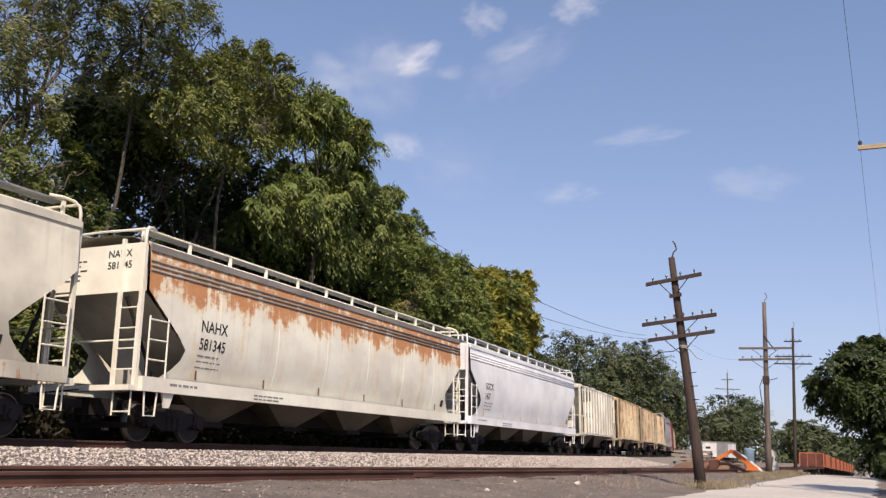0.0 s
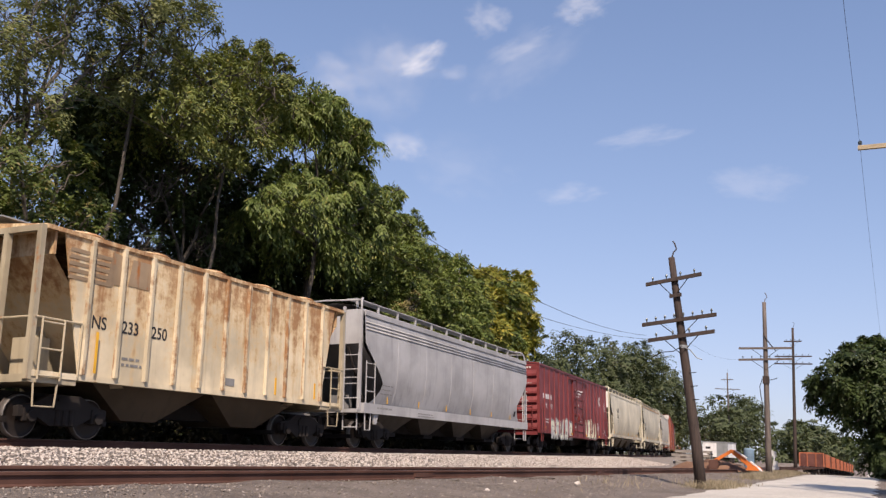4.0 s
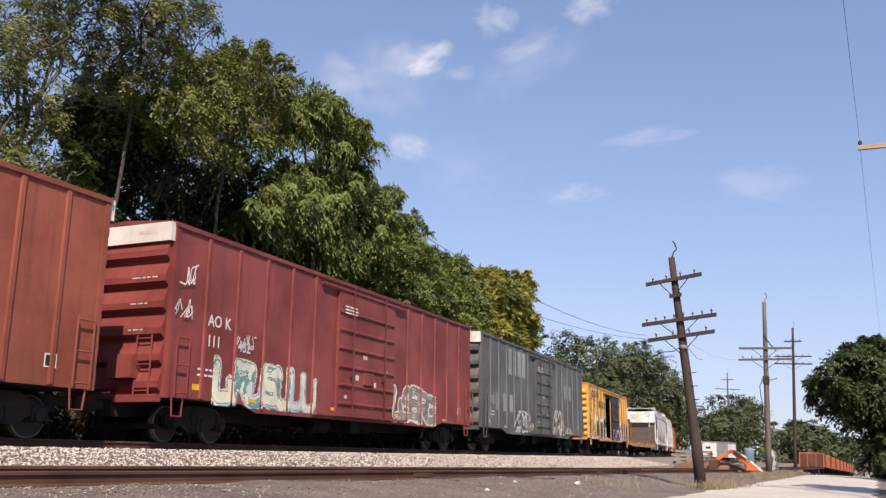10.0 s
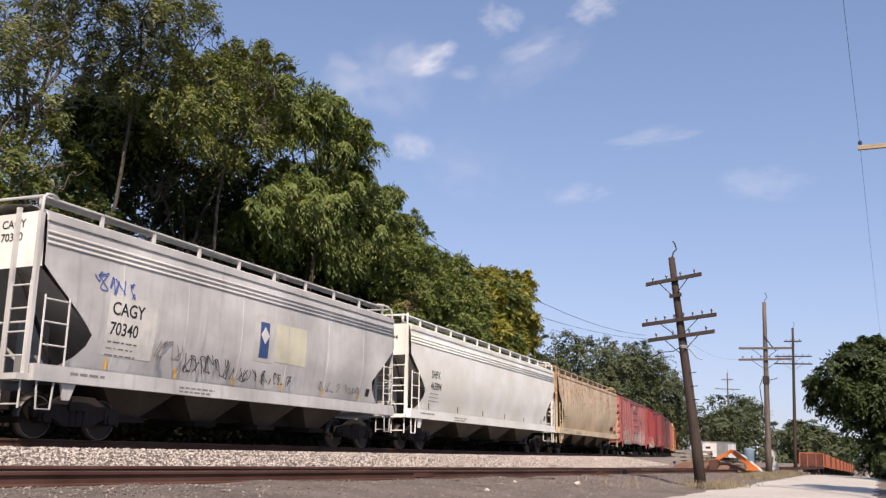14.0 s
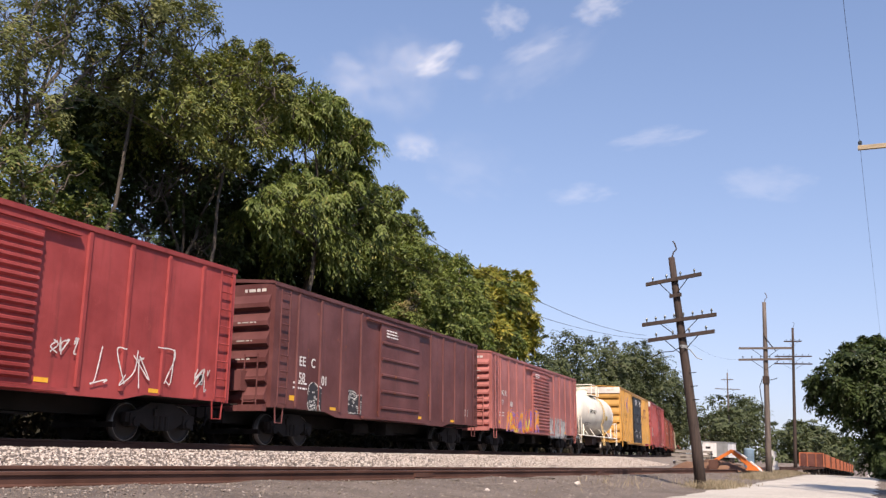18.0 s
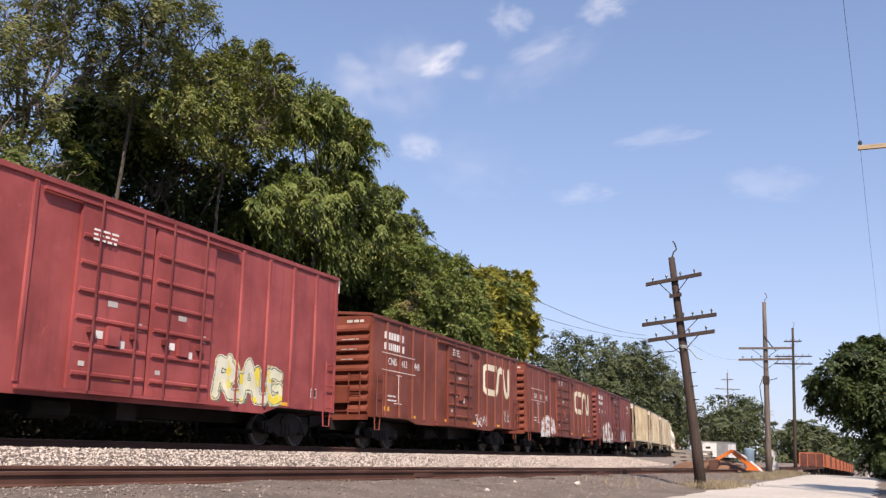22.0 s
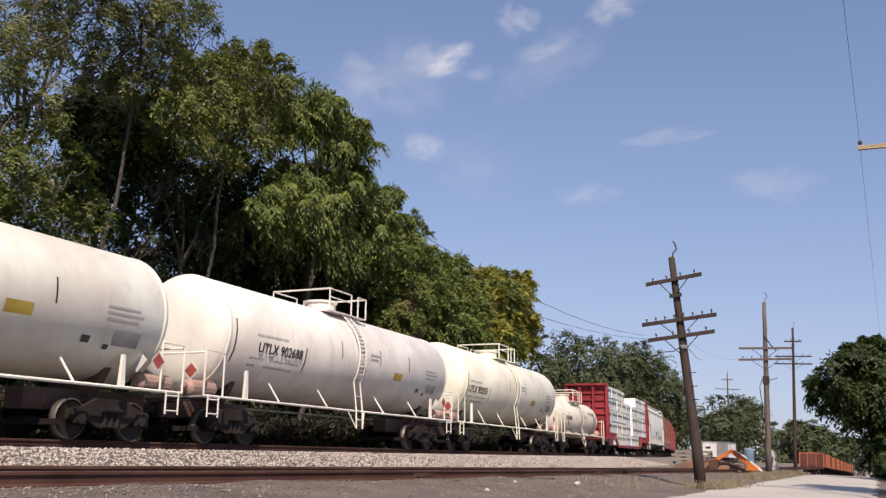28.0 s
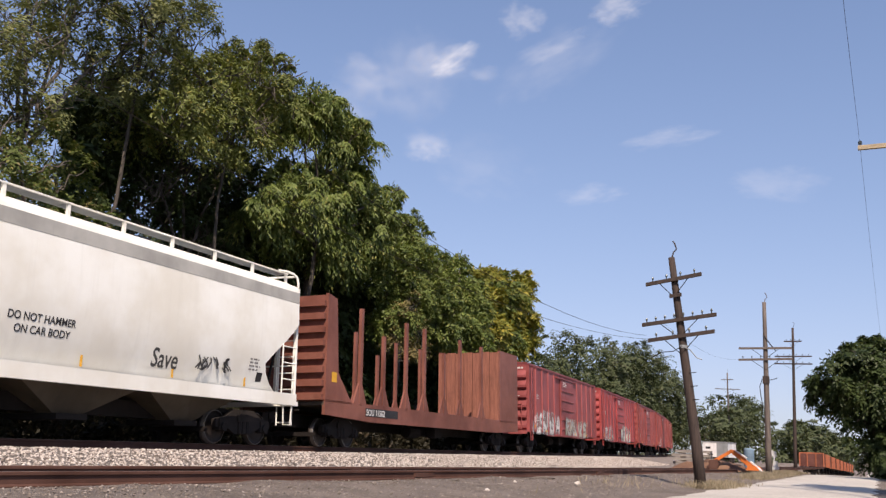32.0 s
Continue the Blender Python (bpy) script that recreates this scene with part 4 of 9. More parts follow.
# ---- tank cars ----
def tank_car(o):
    L, R = o["length"], o["radius"]
    h, cz = L / 2, o["top"] - o["radius"]
    body, trim = o["body"], o.get("trim", o["body"])
    car = thing("tank_car", o["label"], "tank car", group="cars of the freight train")
    head = o.get("head", 0.75)
    prof = [(-h + head * a, R * b) for a, b in ((0, 0.01), (0.03, 0.30), (0.13, 0.58), (0.33, 0.80), (0.60, 0.93), (1.0, 1.0))]
    prof = prof + [(-x, r) for x, r in prof[::-1]]
    part("shell", Shape().lathe(prof, axis=0, n=48, centre=(0, 0, cz)), body, car, soft=True)
    for x in (-h + head, h - head):
        part("band", Shape().lathe([(x - 0.05, R + 0.002), (x - 0.04, R + 0.008), (x + 0.04, R + 0.008), (x + 0.05, R + 0.002)], axis=0, n=48, centre=(0, 0, cz)), o.get("band", body), car, soft=True)
    for x in o.get("straps", (-h * 0.55, -h * 0.2, h * 0.35, h * 0.7)):
        s = Shape()
        for a in range(-6, 14, 5):
            t0, t1 = radians(180 - a), radians(180 - a - 5)
            s.put([(x - 0.02, math.cos(t) * (R + 0.012), cz + math.sin(t) * (R + 0.012)) for t in (t0, t1)]
                  + [(x + 0.02, math.cos(t) * (R + 0.012), cz + math.sin(t) * (R + 0.012)) for t in (t1, t0)], [(0, 1, 2, 3)])
        part("strap_mark", s, o.get("stripe", M_LETTER_B), car)
    sz = 1.12
    for y in (-1.42, 1.42):
        part("side_rail", Shape().tube((-h - 0.35, y, sz), (h + 0.35, y, sz), 0.035, n=8), trim, car)
    for side in (-1, 1):
        x = side * (h - 1.5)
        part("saddle", Shape().slab([(-0.55, 0.95), (0.55, 0.95), (0.95, cz - R * 0.76), (0, cz - R * 0.97), (-0.95, cz - R * 0.76)], 0, x - 0.10, x + 0.10), o.get("saddle", o.get("under", M_DARK)), car)
        part("saddle_post", Shape().slab([(x - 0.08, sz), (x + 0.08, sz), (x + 0.03, cz - R * 0.62), (x - 0.03, cz - R * 0.62)], 1, -1.36, -1.28), o.get("saddle", trim), car)
        part("stub_sill", Shape().box(min(x - side * 1.6, side * (h + 0.4)), max(x - side * 1.6, side * (h + 0.4)), -0.26, 0.26, 0.62, 1.08), o.get("under", M_DARK), car)
        e = side * (h + 0.35)
        part("platform", Shape().box(min(e, e - side * 0.6), max(e, e - side * 0.6), -1.42, 1.42, sz - 0.03, sz + 0.02), M_GRATE, car)
        part("hand_rail", Shape().bent([(e, -1.42, sz), (e, -1.42, sz + 1.1), (e - side * 0.75, -1.42, sz + 1.1), (e - side * 0.75, -1.42, sz)], 0.026)
             .bent([(e, -1.42, sz + 1.05), (e, 1.42, sz + 1.05)], 0.026), trim, car)
        part("brake_cylinder", Shape().lathe([(-0.55, 0.10), (-0.48, 0.20), (0.42, 0.20), (0.55, 0.12)], axis=0, n=12, centre=(side * (h - 0.1), -0.95, sz + 0.22)), o.get("cylinder", trim), car)
        ladder(car, e - side * 0.35, -1.45, sz - 0.5, sz, trim, 0.42, "x", rungs=2)
        for k in (0.25, 0.6):
            part("strut", Shape().tube((side * h * k, -1.42, sz), (side * h * k - 0.12, -1.08, cz - R * 0.74), 0.028), trim, car)
    p = o.get("dome_at", 0.0)
    zt = o["top"]
    part("manway", Shape().lathe([(zt - 0.06, 0.50), (zt + 0.26, 0.50), (zt + 0.28, 0.56), (zt + 0.34, 0.56), (zt + 0.38, 0.1)], axis=2, n=20, centre=(p, 0, 0)), trim, car, soft=False)
    part("platform", Shape().box(p - 1.2, p + 1.2, -1.05, -0.62, zt - 0.16, zt - 0.12).box(p - 1.2, p + 1.2, 0.62, 1.05, zt - 0.16, zt - 0.12), trim, car)
    rail = Shape()
    for y in (-1.05, 1.05):
        rail.bent([(p - 1.2, y, zt - 0.14), (p - 1.2, y, zt + 0.54), (p + 0.2, y, zt + 0.54), (p + 0.2, y, zt - 0.14)], 0.028)
        rail.bent([(p + 0.65, y, zt - 0.14), (p + 0.65, y, zt + 0.54), (p + 1.2, y, zt + 0.54), (p + 1.2, y, zt - 0.14)], 0.028)
        rail.tube((p - 1.2, y, zt + 0.28), (p + 0.2, y, zt + 0.28), 0.022)
    for x in (p - 1.2, p + 1.2):
        rail.tube((x, -1.05, zt + 0.54), (x, 1.05, zt + 0.54), 0.028)
    part("dome_railing", rail, trim, car)
    lad = Shape()
    pts = []
    for a in range(52, -34, -9):
        t = radians(180 - a)
        pts.append((math.cos(t) * (R + 0.11), cz + math.sin(t) * (R + 0.11)))
    pts += [(pts[-1][0] - 0.12, sz), (pts[-1][0] - 0.14, sz - 0.55)]
    lx = p + o.get("ladder_at", 0.9)
    for x in (lx - 0.2, lx + 0.2):
        lad.bent([(x, y, z) for y, z in pts], 0.026)
    for (y, z), (y2, z2) in zip(pts, pts[1:]):
        for u in (0.0, 0.5):
            lad.tube((lx - 0.2, y + (y2 - y) * u, z + (z2 - z) * u), (lx + 0.2, y + (y2 - y) * u, z + (z2 - z) * u), 0.02)
    for side in (-1, 1):
        lad.tube((lx + side * 0.2, pts[-1][0], pts[-1][1]), (lx + side * 0.55, pts[-1][0] + 0.14, sz), 0.02)
    part("ladder", lad, o.get("ladder", trim), car)
    for side in (-1, 1):
        x = side * (h - 1.25)
        if "placard" in o:
            part("placard", Shape().slab([(x, 1.55), (x + 0.19, 1.74), (x, 1.93), (x - 0.19, 1.74)], 1, -1.47, -1.46), o["placard"], car)
    running_gear(car, L + 1.1, 2.0, belly=None, gear=False)
    return car, h, R, cz


def tank_word(car, text, size, x, R, cz, up, material):
    """Lettering that follows the tank's curve."""
    o = word(car, text, size, x, 0, 0, material)
    a = math.asin(max(-0.9, min(0.9, (up + 0.36 * size - cz) / R)))
    lift = R + 0.008 + (0.36 * size) ** 2 * 0.35 / R
    y, z = -math.cos(a) * lift, cz + math.sin(a) * lift
    o.matrix_basis = Matrix.Translation((x, y, z)) @ Matrix.Rotation(radians(90) - a, 4, "X") @ Matrix.Translation((0, -0.36 * size, 0))
    return o


def tank_plate(car, x0, x1, z0, z1, R, cz, material, name="marking"):
    """A painted patch on the tank's curve."""
    s = Shape()
    n = 4
    rows = []
    for i in range(n + 1):
        a = math.asin(max(-0.95, min(0.95, (z0 + (z1 - z0) * i / n - cz) / R)))
        rows.append([(x, -math.cos(a) * (R + 0.010), cz + math.sin(a) * (R + 0.010)) for x in (x0, x1)])
    return part(name, s.sheet(rows), material, car)


# ---- flat cars ----
def plain_flat(o):
    """A flat car with a bulkhead at its leading end and stake pockets."""
    L = o["length"]
    h, W = L / 2, 1.50
    car = thing("flat_car", o["label"], "flat car", group="cars of the freight train")
    m = o["body"]
    part("deck", Shape().box(-h, h, -W + 0.05, W - 0.05, 1.12, 1.22), M_DECK, car, "worn dark timber deck")
    for y in (-W, W - 0.08):
        part("side_sill", Shape().slab([(-h, 1.24), (h, 1.24), (h, 0.82), (h - 2.8, 0.70), (-h + 2.8, 0.70), (-h, 0.82)], 1, y, y + 0.08), m, car)
    pocket = Shape().box(-0.075, 0.075, -0.06, 0.0, 0.98, 1.25).mesh("stake_pocket", paint("rusty_pocket", (0.16, 0.08, 0.04), rust=0.6, rusts=((0.07, 0.028, 0.018), (0.20, 0.07, 0.03))))
    for i in range(15):
        part("stake_pocket", pocket, None, car, at=(-h + 1.6 + (L - 2.4) * i / 14, -W, 0))
    x = -h + 0.25
    bz = 2.78
    part("bulkhead", Shape().box(x + 1.15, x + 1.33, -W, W, 1.2, bz), m, car)
    for y in (-W + 0.06, W - 0.06):
        part("bulkhead_brace", Shape().slab([(x - 0.1, 1.2), (x - 0.1, 1.45), (x + 0.1, bz), (x + 1.2, bz), (x + 1.2, 1.2)], 1, y - 0.05, y + 0.05), m, car)
    for y in (-1.0, -0.3, 0.4, 1.0):
        part("bulkhead_post", Shape().box(x - 0.05, x + 0.10, y - 0.07, y + 0.07, 1.2, bz), m, car)
    for z in (1.5, 1.95, 2.4, 2.72):
        part("bulkhead_rail", Shape().box(x - 0.04, x + 0.04, -W, W, z - 0.04, z + 0.04), m, car)
    part("bulkhead_facing", Shape().box(x + 1.34, x + 1.46, -W + 0.08, W - 0.08, 1.25, bz + 0.05), M_CRATE, car)
    ladder(car, x + 0.75, -W - 0.06, 1.1, 2.6, m, 0.42)
    for i in range(7):
        z = 1.24 + i * 0.215
        part("bulkhead_plank", Shape().box(20.72 - h, 20.84 - h, -W + 0.1 + 0.02 * (i % 2), W - 0.1, z, z + 0.20), M_CRATE, car, "grey weathered plank")
    part("bulkhead_post", Shape().box(20.85 - h, 21.45 - h, -W + 0.08, -W + 0.22, 1.22, 2.74), M_CRATE_END, car)
    part("bulkhead_post", Shape().box(20.85 - h, 21.45 - h, W - 0.22, W - 0.08, 1.22, 2.74), M_CRATE_END, car)
    part("stake", Shape().box(1.0, 1.12, -W - 0.12, -W - 0.02, 1.0, 1.75), M_CRATE, car, "short wooden stake")
    plate(car, 5.5 - h, 8.0 - h, 0.82, 1.10, -W - 0.003, M_BLACK)
    word(car, "TTJX 80686", 0.30, 5.6 - h, 0.86, -W - 0.010, M_LETTER_W)
    running_gear(car, L + 0.7, 2.2)
    return car


def lumber_car(o):
    """A bulkhead flat car with a dropped middle."""
    L = o["length"]
    h, W = L / 2, 1.45
    m = o["body"]
    car = thing("bulkhead_car", o["label"], "flat car", group="cars of the freight train")
    part("deck", Shape().box(-h, -h + 3.7, -W, W, 1.30, 1.50).box(h - 4.0, h, -W, W, 1.30, 1.50), m, car)
    for y in (-W, W - 0.12):
        part("side_sill", Shape().slab([(-h, 1.48), (-h, 1.10), (-h + 3.2, 1.05), (-h + 4.4, 0.50), (h - 5.0, 0.50), (h - 3.8, 1.05), (h, 1.10), (h, 1.48), (h - 3.9, 1.48),
                                        (h - 5.0, 0.66), (-h + 4.5, 0.66), (-h + 3.4, 1.48)], 1, y, y + 0.12), m, car)
    part("centre_sill", Shape().box(-h + 0.3, h - 0.3, -0.12, 0.12, 0.55, 1.35), m, car)
    for side in (-1, 1):
        x = side * (h + 0.25)
        top = 4.85
        part("bulkhead", Shape().box(x - 0.06, x + 0.06, -1.5, 1.5, 1.15, top), m, car)
        for y in (-1.42, -0.48, 0.48, 1.42):
            part("bulkhead_post", Shape().box(min(x, x + side * 0.32), max(x, x + side * 0.32), y - 0.08, y + 0.08, 1.05, top), m, car)
        for i in range(8):
            z = 1.3 + i * 0.48
            part("bulkhead_rib", Shape().box(min(x, x + side * 0.16), max(x, x + side * 0.16), -1.42, 1.42, z, z + 0.16), m, car)
        part("top_rail", Shape().box(min(x, x + side * 0.4) - 0.02, max(x, x + side * 0.4), -1.52, 1.52, top - 0.08, top + 0.05), m, car)
        ladder(car, x + side * 0.15, -1.56, 1.15, 3.3, m, 0.4)
        sill_step(car, x - side * 0.1, -1.5, 1.15, m, 0.5, 0.5)
        part("end_platform", Shape().box(min(x, x + side * 0.7), max(x, x + side * 0.7), -1.45, 1.45, 1.02, 1.12), m, car)
        bars(car, x - 0.1 if side < 0 else x, 3.6, 0.2, 1, -1.512, M_LETTER_W, seed=3)
    word(car, "AOK", 0.26, 2.9 - h, 1.18, -W - 0.010, M_LETTER_W)
    word(car, "21960", 0.22, 4.0 - h, 1.06, -W - 0.010, M_LETTER_W)
    running_gear(car, L + 1.6, 2.3)
    return car


def lumber_load(o):
    """White-wrapped packs of boards with dark print, strapped down."""
    L = o["length"]
    h = L / 2
    load = thing("lumber_load", "white-wrapped lumber packs strapped on a red bulkhead car", "lumber load")
    size = (2.36, 1.18, 0.80)
    pack = bpy.data.meshes.new("pack")
    bm = bmesh.new()
    bmesh.ops.create_cube(bm, size=1.0)
    bmesh.ops.scale(bm, vec=size, verts=bm.verts)
    bmesh.ops.bevel(bm, geom=bm.edges[:], offset=0.03, segments=2, affect="EDGES")
    bm.to_mesh(pack)
    bm.free()
    pack.materials.append(M_WRAP)
    print_dark = Shape()
    rng = random.Random(5)
    for k in (0, 1):
        x = -0.62 + 1.08 * k
        for i in range(5):
            print_dark.box(x + i * 0.115, x + i * 0.115 + 0.075, -0.597, -0.592, 0.00 if i != 3 else -0.07, 0.27 if i == 0 else 0.18)
        for r in range(2):
            print_dark.box(x, x + 0.45 - 0.1 * r, -0.597, -0.592, -0.06 - r * 0.05, -0.04 - r * 0.05)
        print_dark.box(x - 0.15, x + 0.25, -0.597, -0.592, -0.24, -0.215).box(x + 0.05, x + 0.62, -0.597, -0.592, 0.29, 0.31)
    print_dark = print_dark.mesh("marking", M_LETTER_B)
    disc = Shape()
    for x in (-0.80, 0.28):
        disc.lathe([(-0.598, 0.13), (-0.592, 0.13)], axis=1, n=16, centre=(x - 0.02, 0, 0.10))
    disc = disc.mesh("marking", M_GREEN)

    def row(x0, x1, z, y=-0.75):
        n = max(1, round((x1 - x0) / 2.42))
        for i in range(n):
            x = x0 + (x1 - x0) * (i + 0.5) / n
            sag = rng.uniform(-0.012, 0.012)
            p = part("pack", pack, None, load, at=(x - h, y + rng.uniform(-0.03, 0.02) if y < 0 else y, z + 0.41 + sag))
            p.scale = ((x1 - x0) / n / 2.42, 1, 1)
            if y < 0:
                tagged(part("marking", print_dark, None, p), kind="stuff")
                tagged(part("marking", disc, None, p), kind="stuff")
    for y in (-0.75, 0.75):
        for k in range(4):
            row(0.05, 9.0 if k == 3 else 11.9, 1.52 + k * 0.83, y)
            row(12.95 if k < 3 else 15.45, 22.0, 1.52 + k * 0.83, y)
        row(4.5, 16.9, 0.69, y)
    for i, x in enumerate((1.0, 2.4, 3.9, 5.3, 6.6, 7.9, 10.2, 11.4, 14.4, 15.2, 16.3, 17.6, 19.0, 20.3, 21.4)):
        low = 0.6 if 4.5 < x < 16.9 else 1.5
        top = 4.86 if x < 9 or x > 15.6 else 4.03
        part("strap", Shape().box(x - 0.036 - h, x + 0.036 - h, -1.372, -1.366, low, top).box(x - 0.036 - h, x + 0.036 - h, -1.372, 1.372, top + 0.0, top + 0.006),
             M_STRAP if i in (3, 4, 5, 8, 10) else M_GRATE, load)
    return load


def stake_car(o):
    """A brown bulkhead flat car with tall side stakes, empty."""
    L = o["length"]
    h, W = L / 2, 1.5
    m = o["body"]
    car = thing("bulkhead_car", o["label"], "flat car", group="cars of the freight train")
    part("deck", Shape().box(-h, h, -W + 0.05, W - 0.05, 1.20, 1.32), M_DECK, car)
    for y in (-W, W - 0.1):
        part("side_sill", Shape().slab([(-h, 1.36), (h, 1.36), (h, 0.92), (h - 3, 0.80), (-h + 3, 0.80), (-h, 0.92)], 1, y, y + 0.1), m, car)
        part("bulkhead_gusset", Shape().slab([(-h, 1.3), (-h, 4.55), (-h + 0.55, 4.45), (-h + 0.75, 2.2), (-h + 1.7, 1.3)], 1, y, y + 0.1), m, car)
        part("bulkhead_gusset", Shape().slab([(h, 1.3), (h, 4.5), (h - 2.6, 4.5), (h - 2.6, 1.3)], 1, y, y + 0.1), m, car)
        for x in (2.25, 3.9, 5.7, 7.3, 9.2, 10.9, 13.4):
            part("stake", Shape().box(x - h - 0.08, x - h + 0.08, y, y + 0.1, 1.3, 4.4 if x not in (3.9, 9.2) else 3.7), m, car)
            part("stake_gusset", Shape().slab([(x - h - 0.45, 1.34), (x - h + 0.45, 1.34), (x - h + 0.10, 2.0), (x - h - 0.10, 2.0)], 1, y + 0.02, y + 0.08), m, car)
    for i in range(8):
        z = 1.35 + i * 0.4
        part("end_rib", Shape().box(-h - 0.14, -h, -W + 0.06, W - 0.06, z, z + 0.17), m, car)
    part("bulkhead", Shape().box(-h, -h + 0.1, -W + 0.1, W - 0.1, 1.3, 4.5), m, car)
    for i in range(7):
        part("bulkhead_plank", Shape().box(h - 2.72, h - 2.61, -W + 0.02 + i * 0.425, -W + 0.42 + i * 0.425, 1.33, 4.42 + 0.03 * (i % 2)), M_PLANK, car)
    part("bulkhead", Shape().box(h - 0.1, h, -W + 0.1, W - 0.1, 1.3, 4.5), m, car)
    plate(car, 2.6 - h, 5.0 - h, 0.98, 1.24, -W - 0.003, M_BLACK)
    word(car, "SOU 11562", 0.28, 2.65 - h, 1.01, -W - 0.010, M_LETTER_W)
    part("reflector", Shape().box(0.35 - h, 0.65 - h, -W - 0.008, -W, 1.9, 2.2), M_YELLOW, car)
    running_gear(car, L + 0.8, 2.2)
    return car


M_DECK = timber("flat_deck", (0.10, 0.075, 0.055), (0.045, 0.033, 0.026), (8, 1, 8))
M_CRATE = timber("grey_boards", (0.135, 0.110, 0.098), (0.055, 0.044, 0.040), (8, 0.5, 8))
M_CRATE_END = timber("brown_boards", (0.24, 0.14, 0.08), (0.12, 0.07, 0.045))
M_PLANK = timber("red_planks", (0.30, 0.11, 0.07), (0.17, 0.06, 0.04), (8, 8, 0.6))
M_BLACK = paint("black_patch", (0.022, 0.022, 0.024), grime=0.2)
M_WRAP = paint("white_wrap", (0.84, 0.84, 0.85), grime=0.10, rough=0.38, worn=(0.55, 0.55, 0.55), fade=0.9)
wrap_nodes = M_WRAP.node_tree
crease = add(wrap_nodes, "ShaderNodeTexNoise", Scale=3.2, Detail=6.0, Roughness=0.62, Distortion=0.9)
wrap_nodes.links.new(coords(wrap_nodes, (1.0, 1.0, 2.2)), crease.inputs["Vector"])
relief(wrap_nodes, wrap_nodes.nodes["Principled BSDF"], crease.outputs["Fac"], 0.42, 0.11)
M_GREEN = paint("green_print", (0.015, 0.075, 0.055), grime=0.1)
M_STRAP = paint("yellow_strap", (0.75, 0.68, 0.04), grime=0.15)
M_ORANGE = paint("orange_mark", (0.72, 0.30, 0.03), grime=0.2)


def stroke(parent, pts, width, y, material, ribs=(), reach=0.050, cell=0.03):
    """A broad painted band along a line, lying on the sheet and over the ribs."""
    s = Shape()
    cell = cell * 0.4
    x0, x1 = min(p[0] for p in pts) - width, max(p[0] for p in pts) + width
    z0, z1 = min(p[1] for p in pts) - width, max(p[1] for p in pts) + width
    xs = x0 + (np.arange(int((x1 - x0) / cell)) + 0.5) * cell
    zs = z0 + (np.arange(int((z1 - z0) / cell)) + 0.5) * cell
    X, Z = np.meshgrid(xs, zs, indexing="ij")
    near = np.full(X.shape, 9.0)
    for (ax, az), (bx, bz) in zip(pts, pts[1:]):
        dx, dz = bx - ax, bz - az
        u = np.clip(((X - ax) * dx + (Z - az) * dz) / (dx * dx + dz * dz), 0, 1)
        near = np.minimum(near, np.hypot(X - ax - u * dx, Z - az - u * dz))
    q = cell / 2
    for i, cx in enumerate(xs):
        yy = y - (reach if any(abs(cx - r) < 0.045 for r in ribs) else 0.0)
        on = np.r_[0, (near[i] < width / 2).astype(int), 0]
        for k0, k1 in zip(np.flatnonzero(np.diff(on) > 0), np.flatnonzero(np.diff(on) < 0)):
            lo, hi = zs[k0] - q, zs[k1 - 1] + q
            s.put([(cx - q, yy, lo), (cx + q, yy, lo), (cx + q, yy, hi), (cx - q, yy, hi)], [(0, 1, 2, 3)])
    return part("emblem", s, material, parent, "plain painted emblem")


# ---- the train ----
TRAIN = []      # (thing, metre of its middle)


def couple(ob, s0, s1):
    TRAIN.append((ob, (s0 + s1) / 2))
    return ob


def tone(*c):
    return c


SILVER, BLACK_P, CREAM = tone(0.42, 0.43, 0.42), tone(0.03, 0.03, 0.035), tone(0.66, 0.66, 0.50)
WHITE_P, TEAL, GREEN_P = tone(0.74, 0.74, 0.72), tone(0.10, 0.26, 0.24), tone(0.16, 0.30, 0.16)
PINK, BLUE, VIOLET = tone(0.62, 0.16, 0.34), tone(0.10, 0.22, 0.62), tone(0.24, 0.12, 0.42)
LEMON, AMBER, LIME = tone(0.78, 0.60, 0.05), tone(0.80, 0.30, 0.02), tone(0.50, 0.66, 0.25)


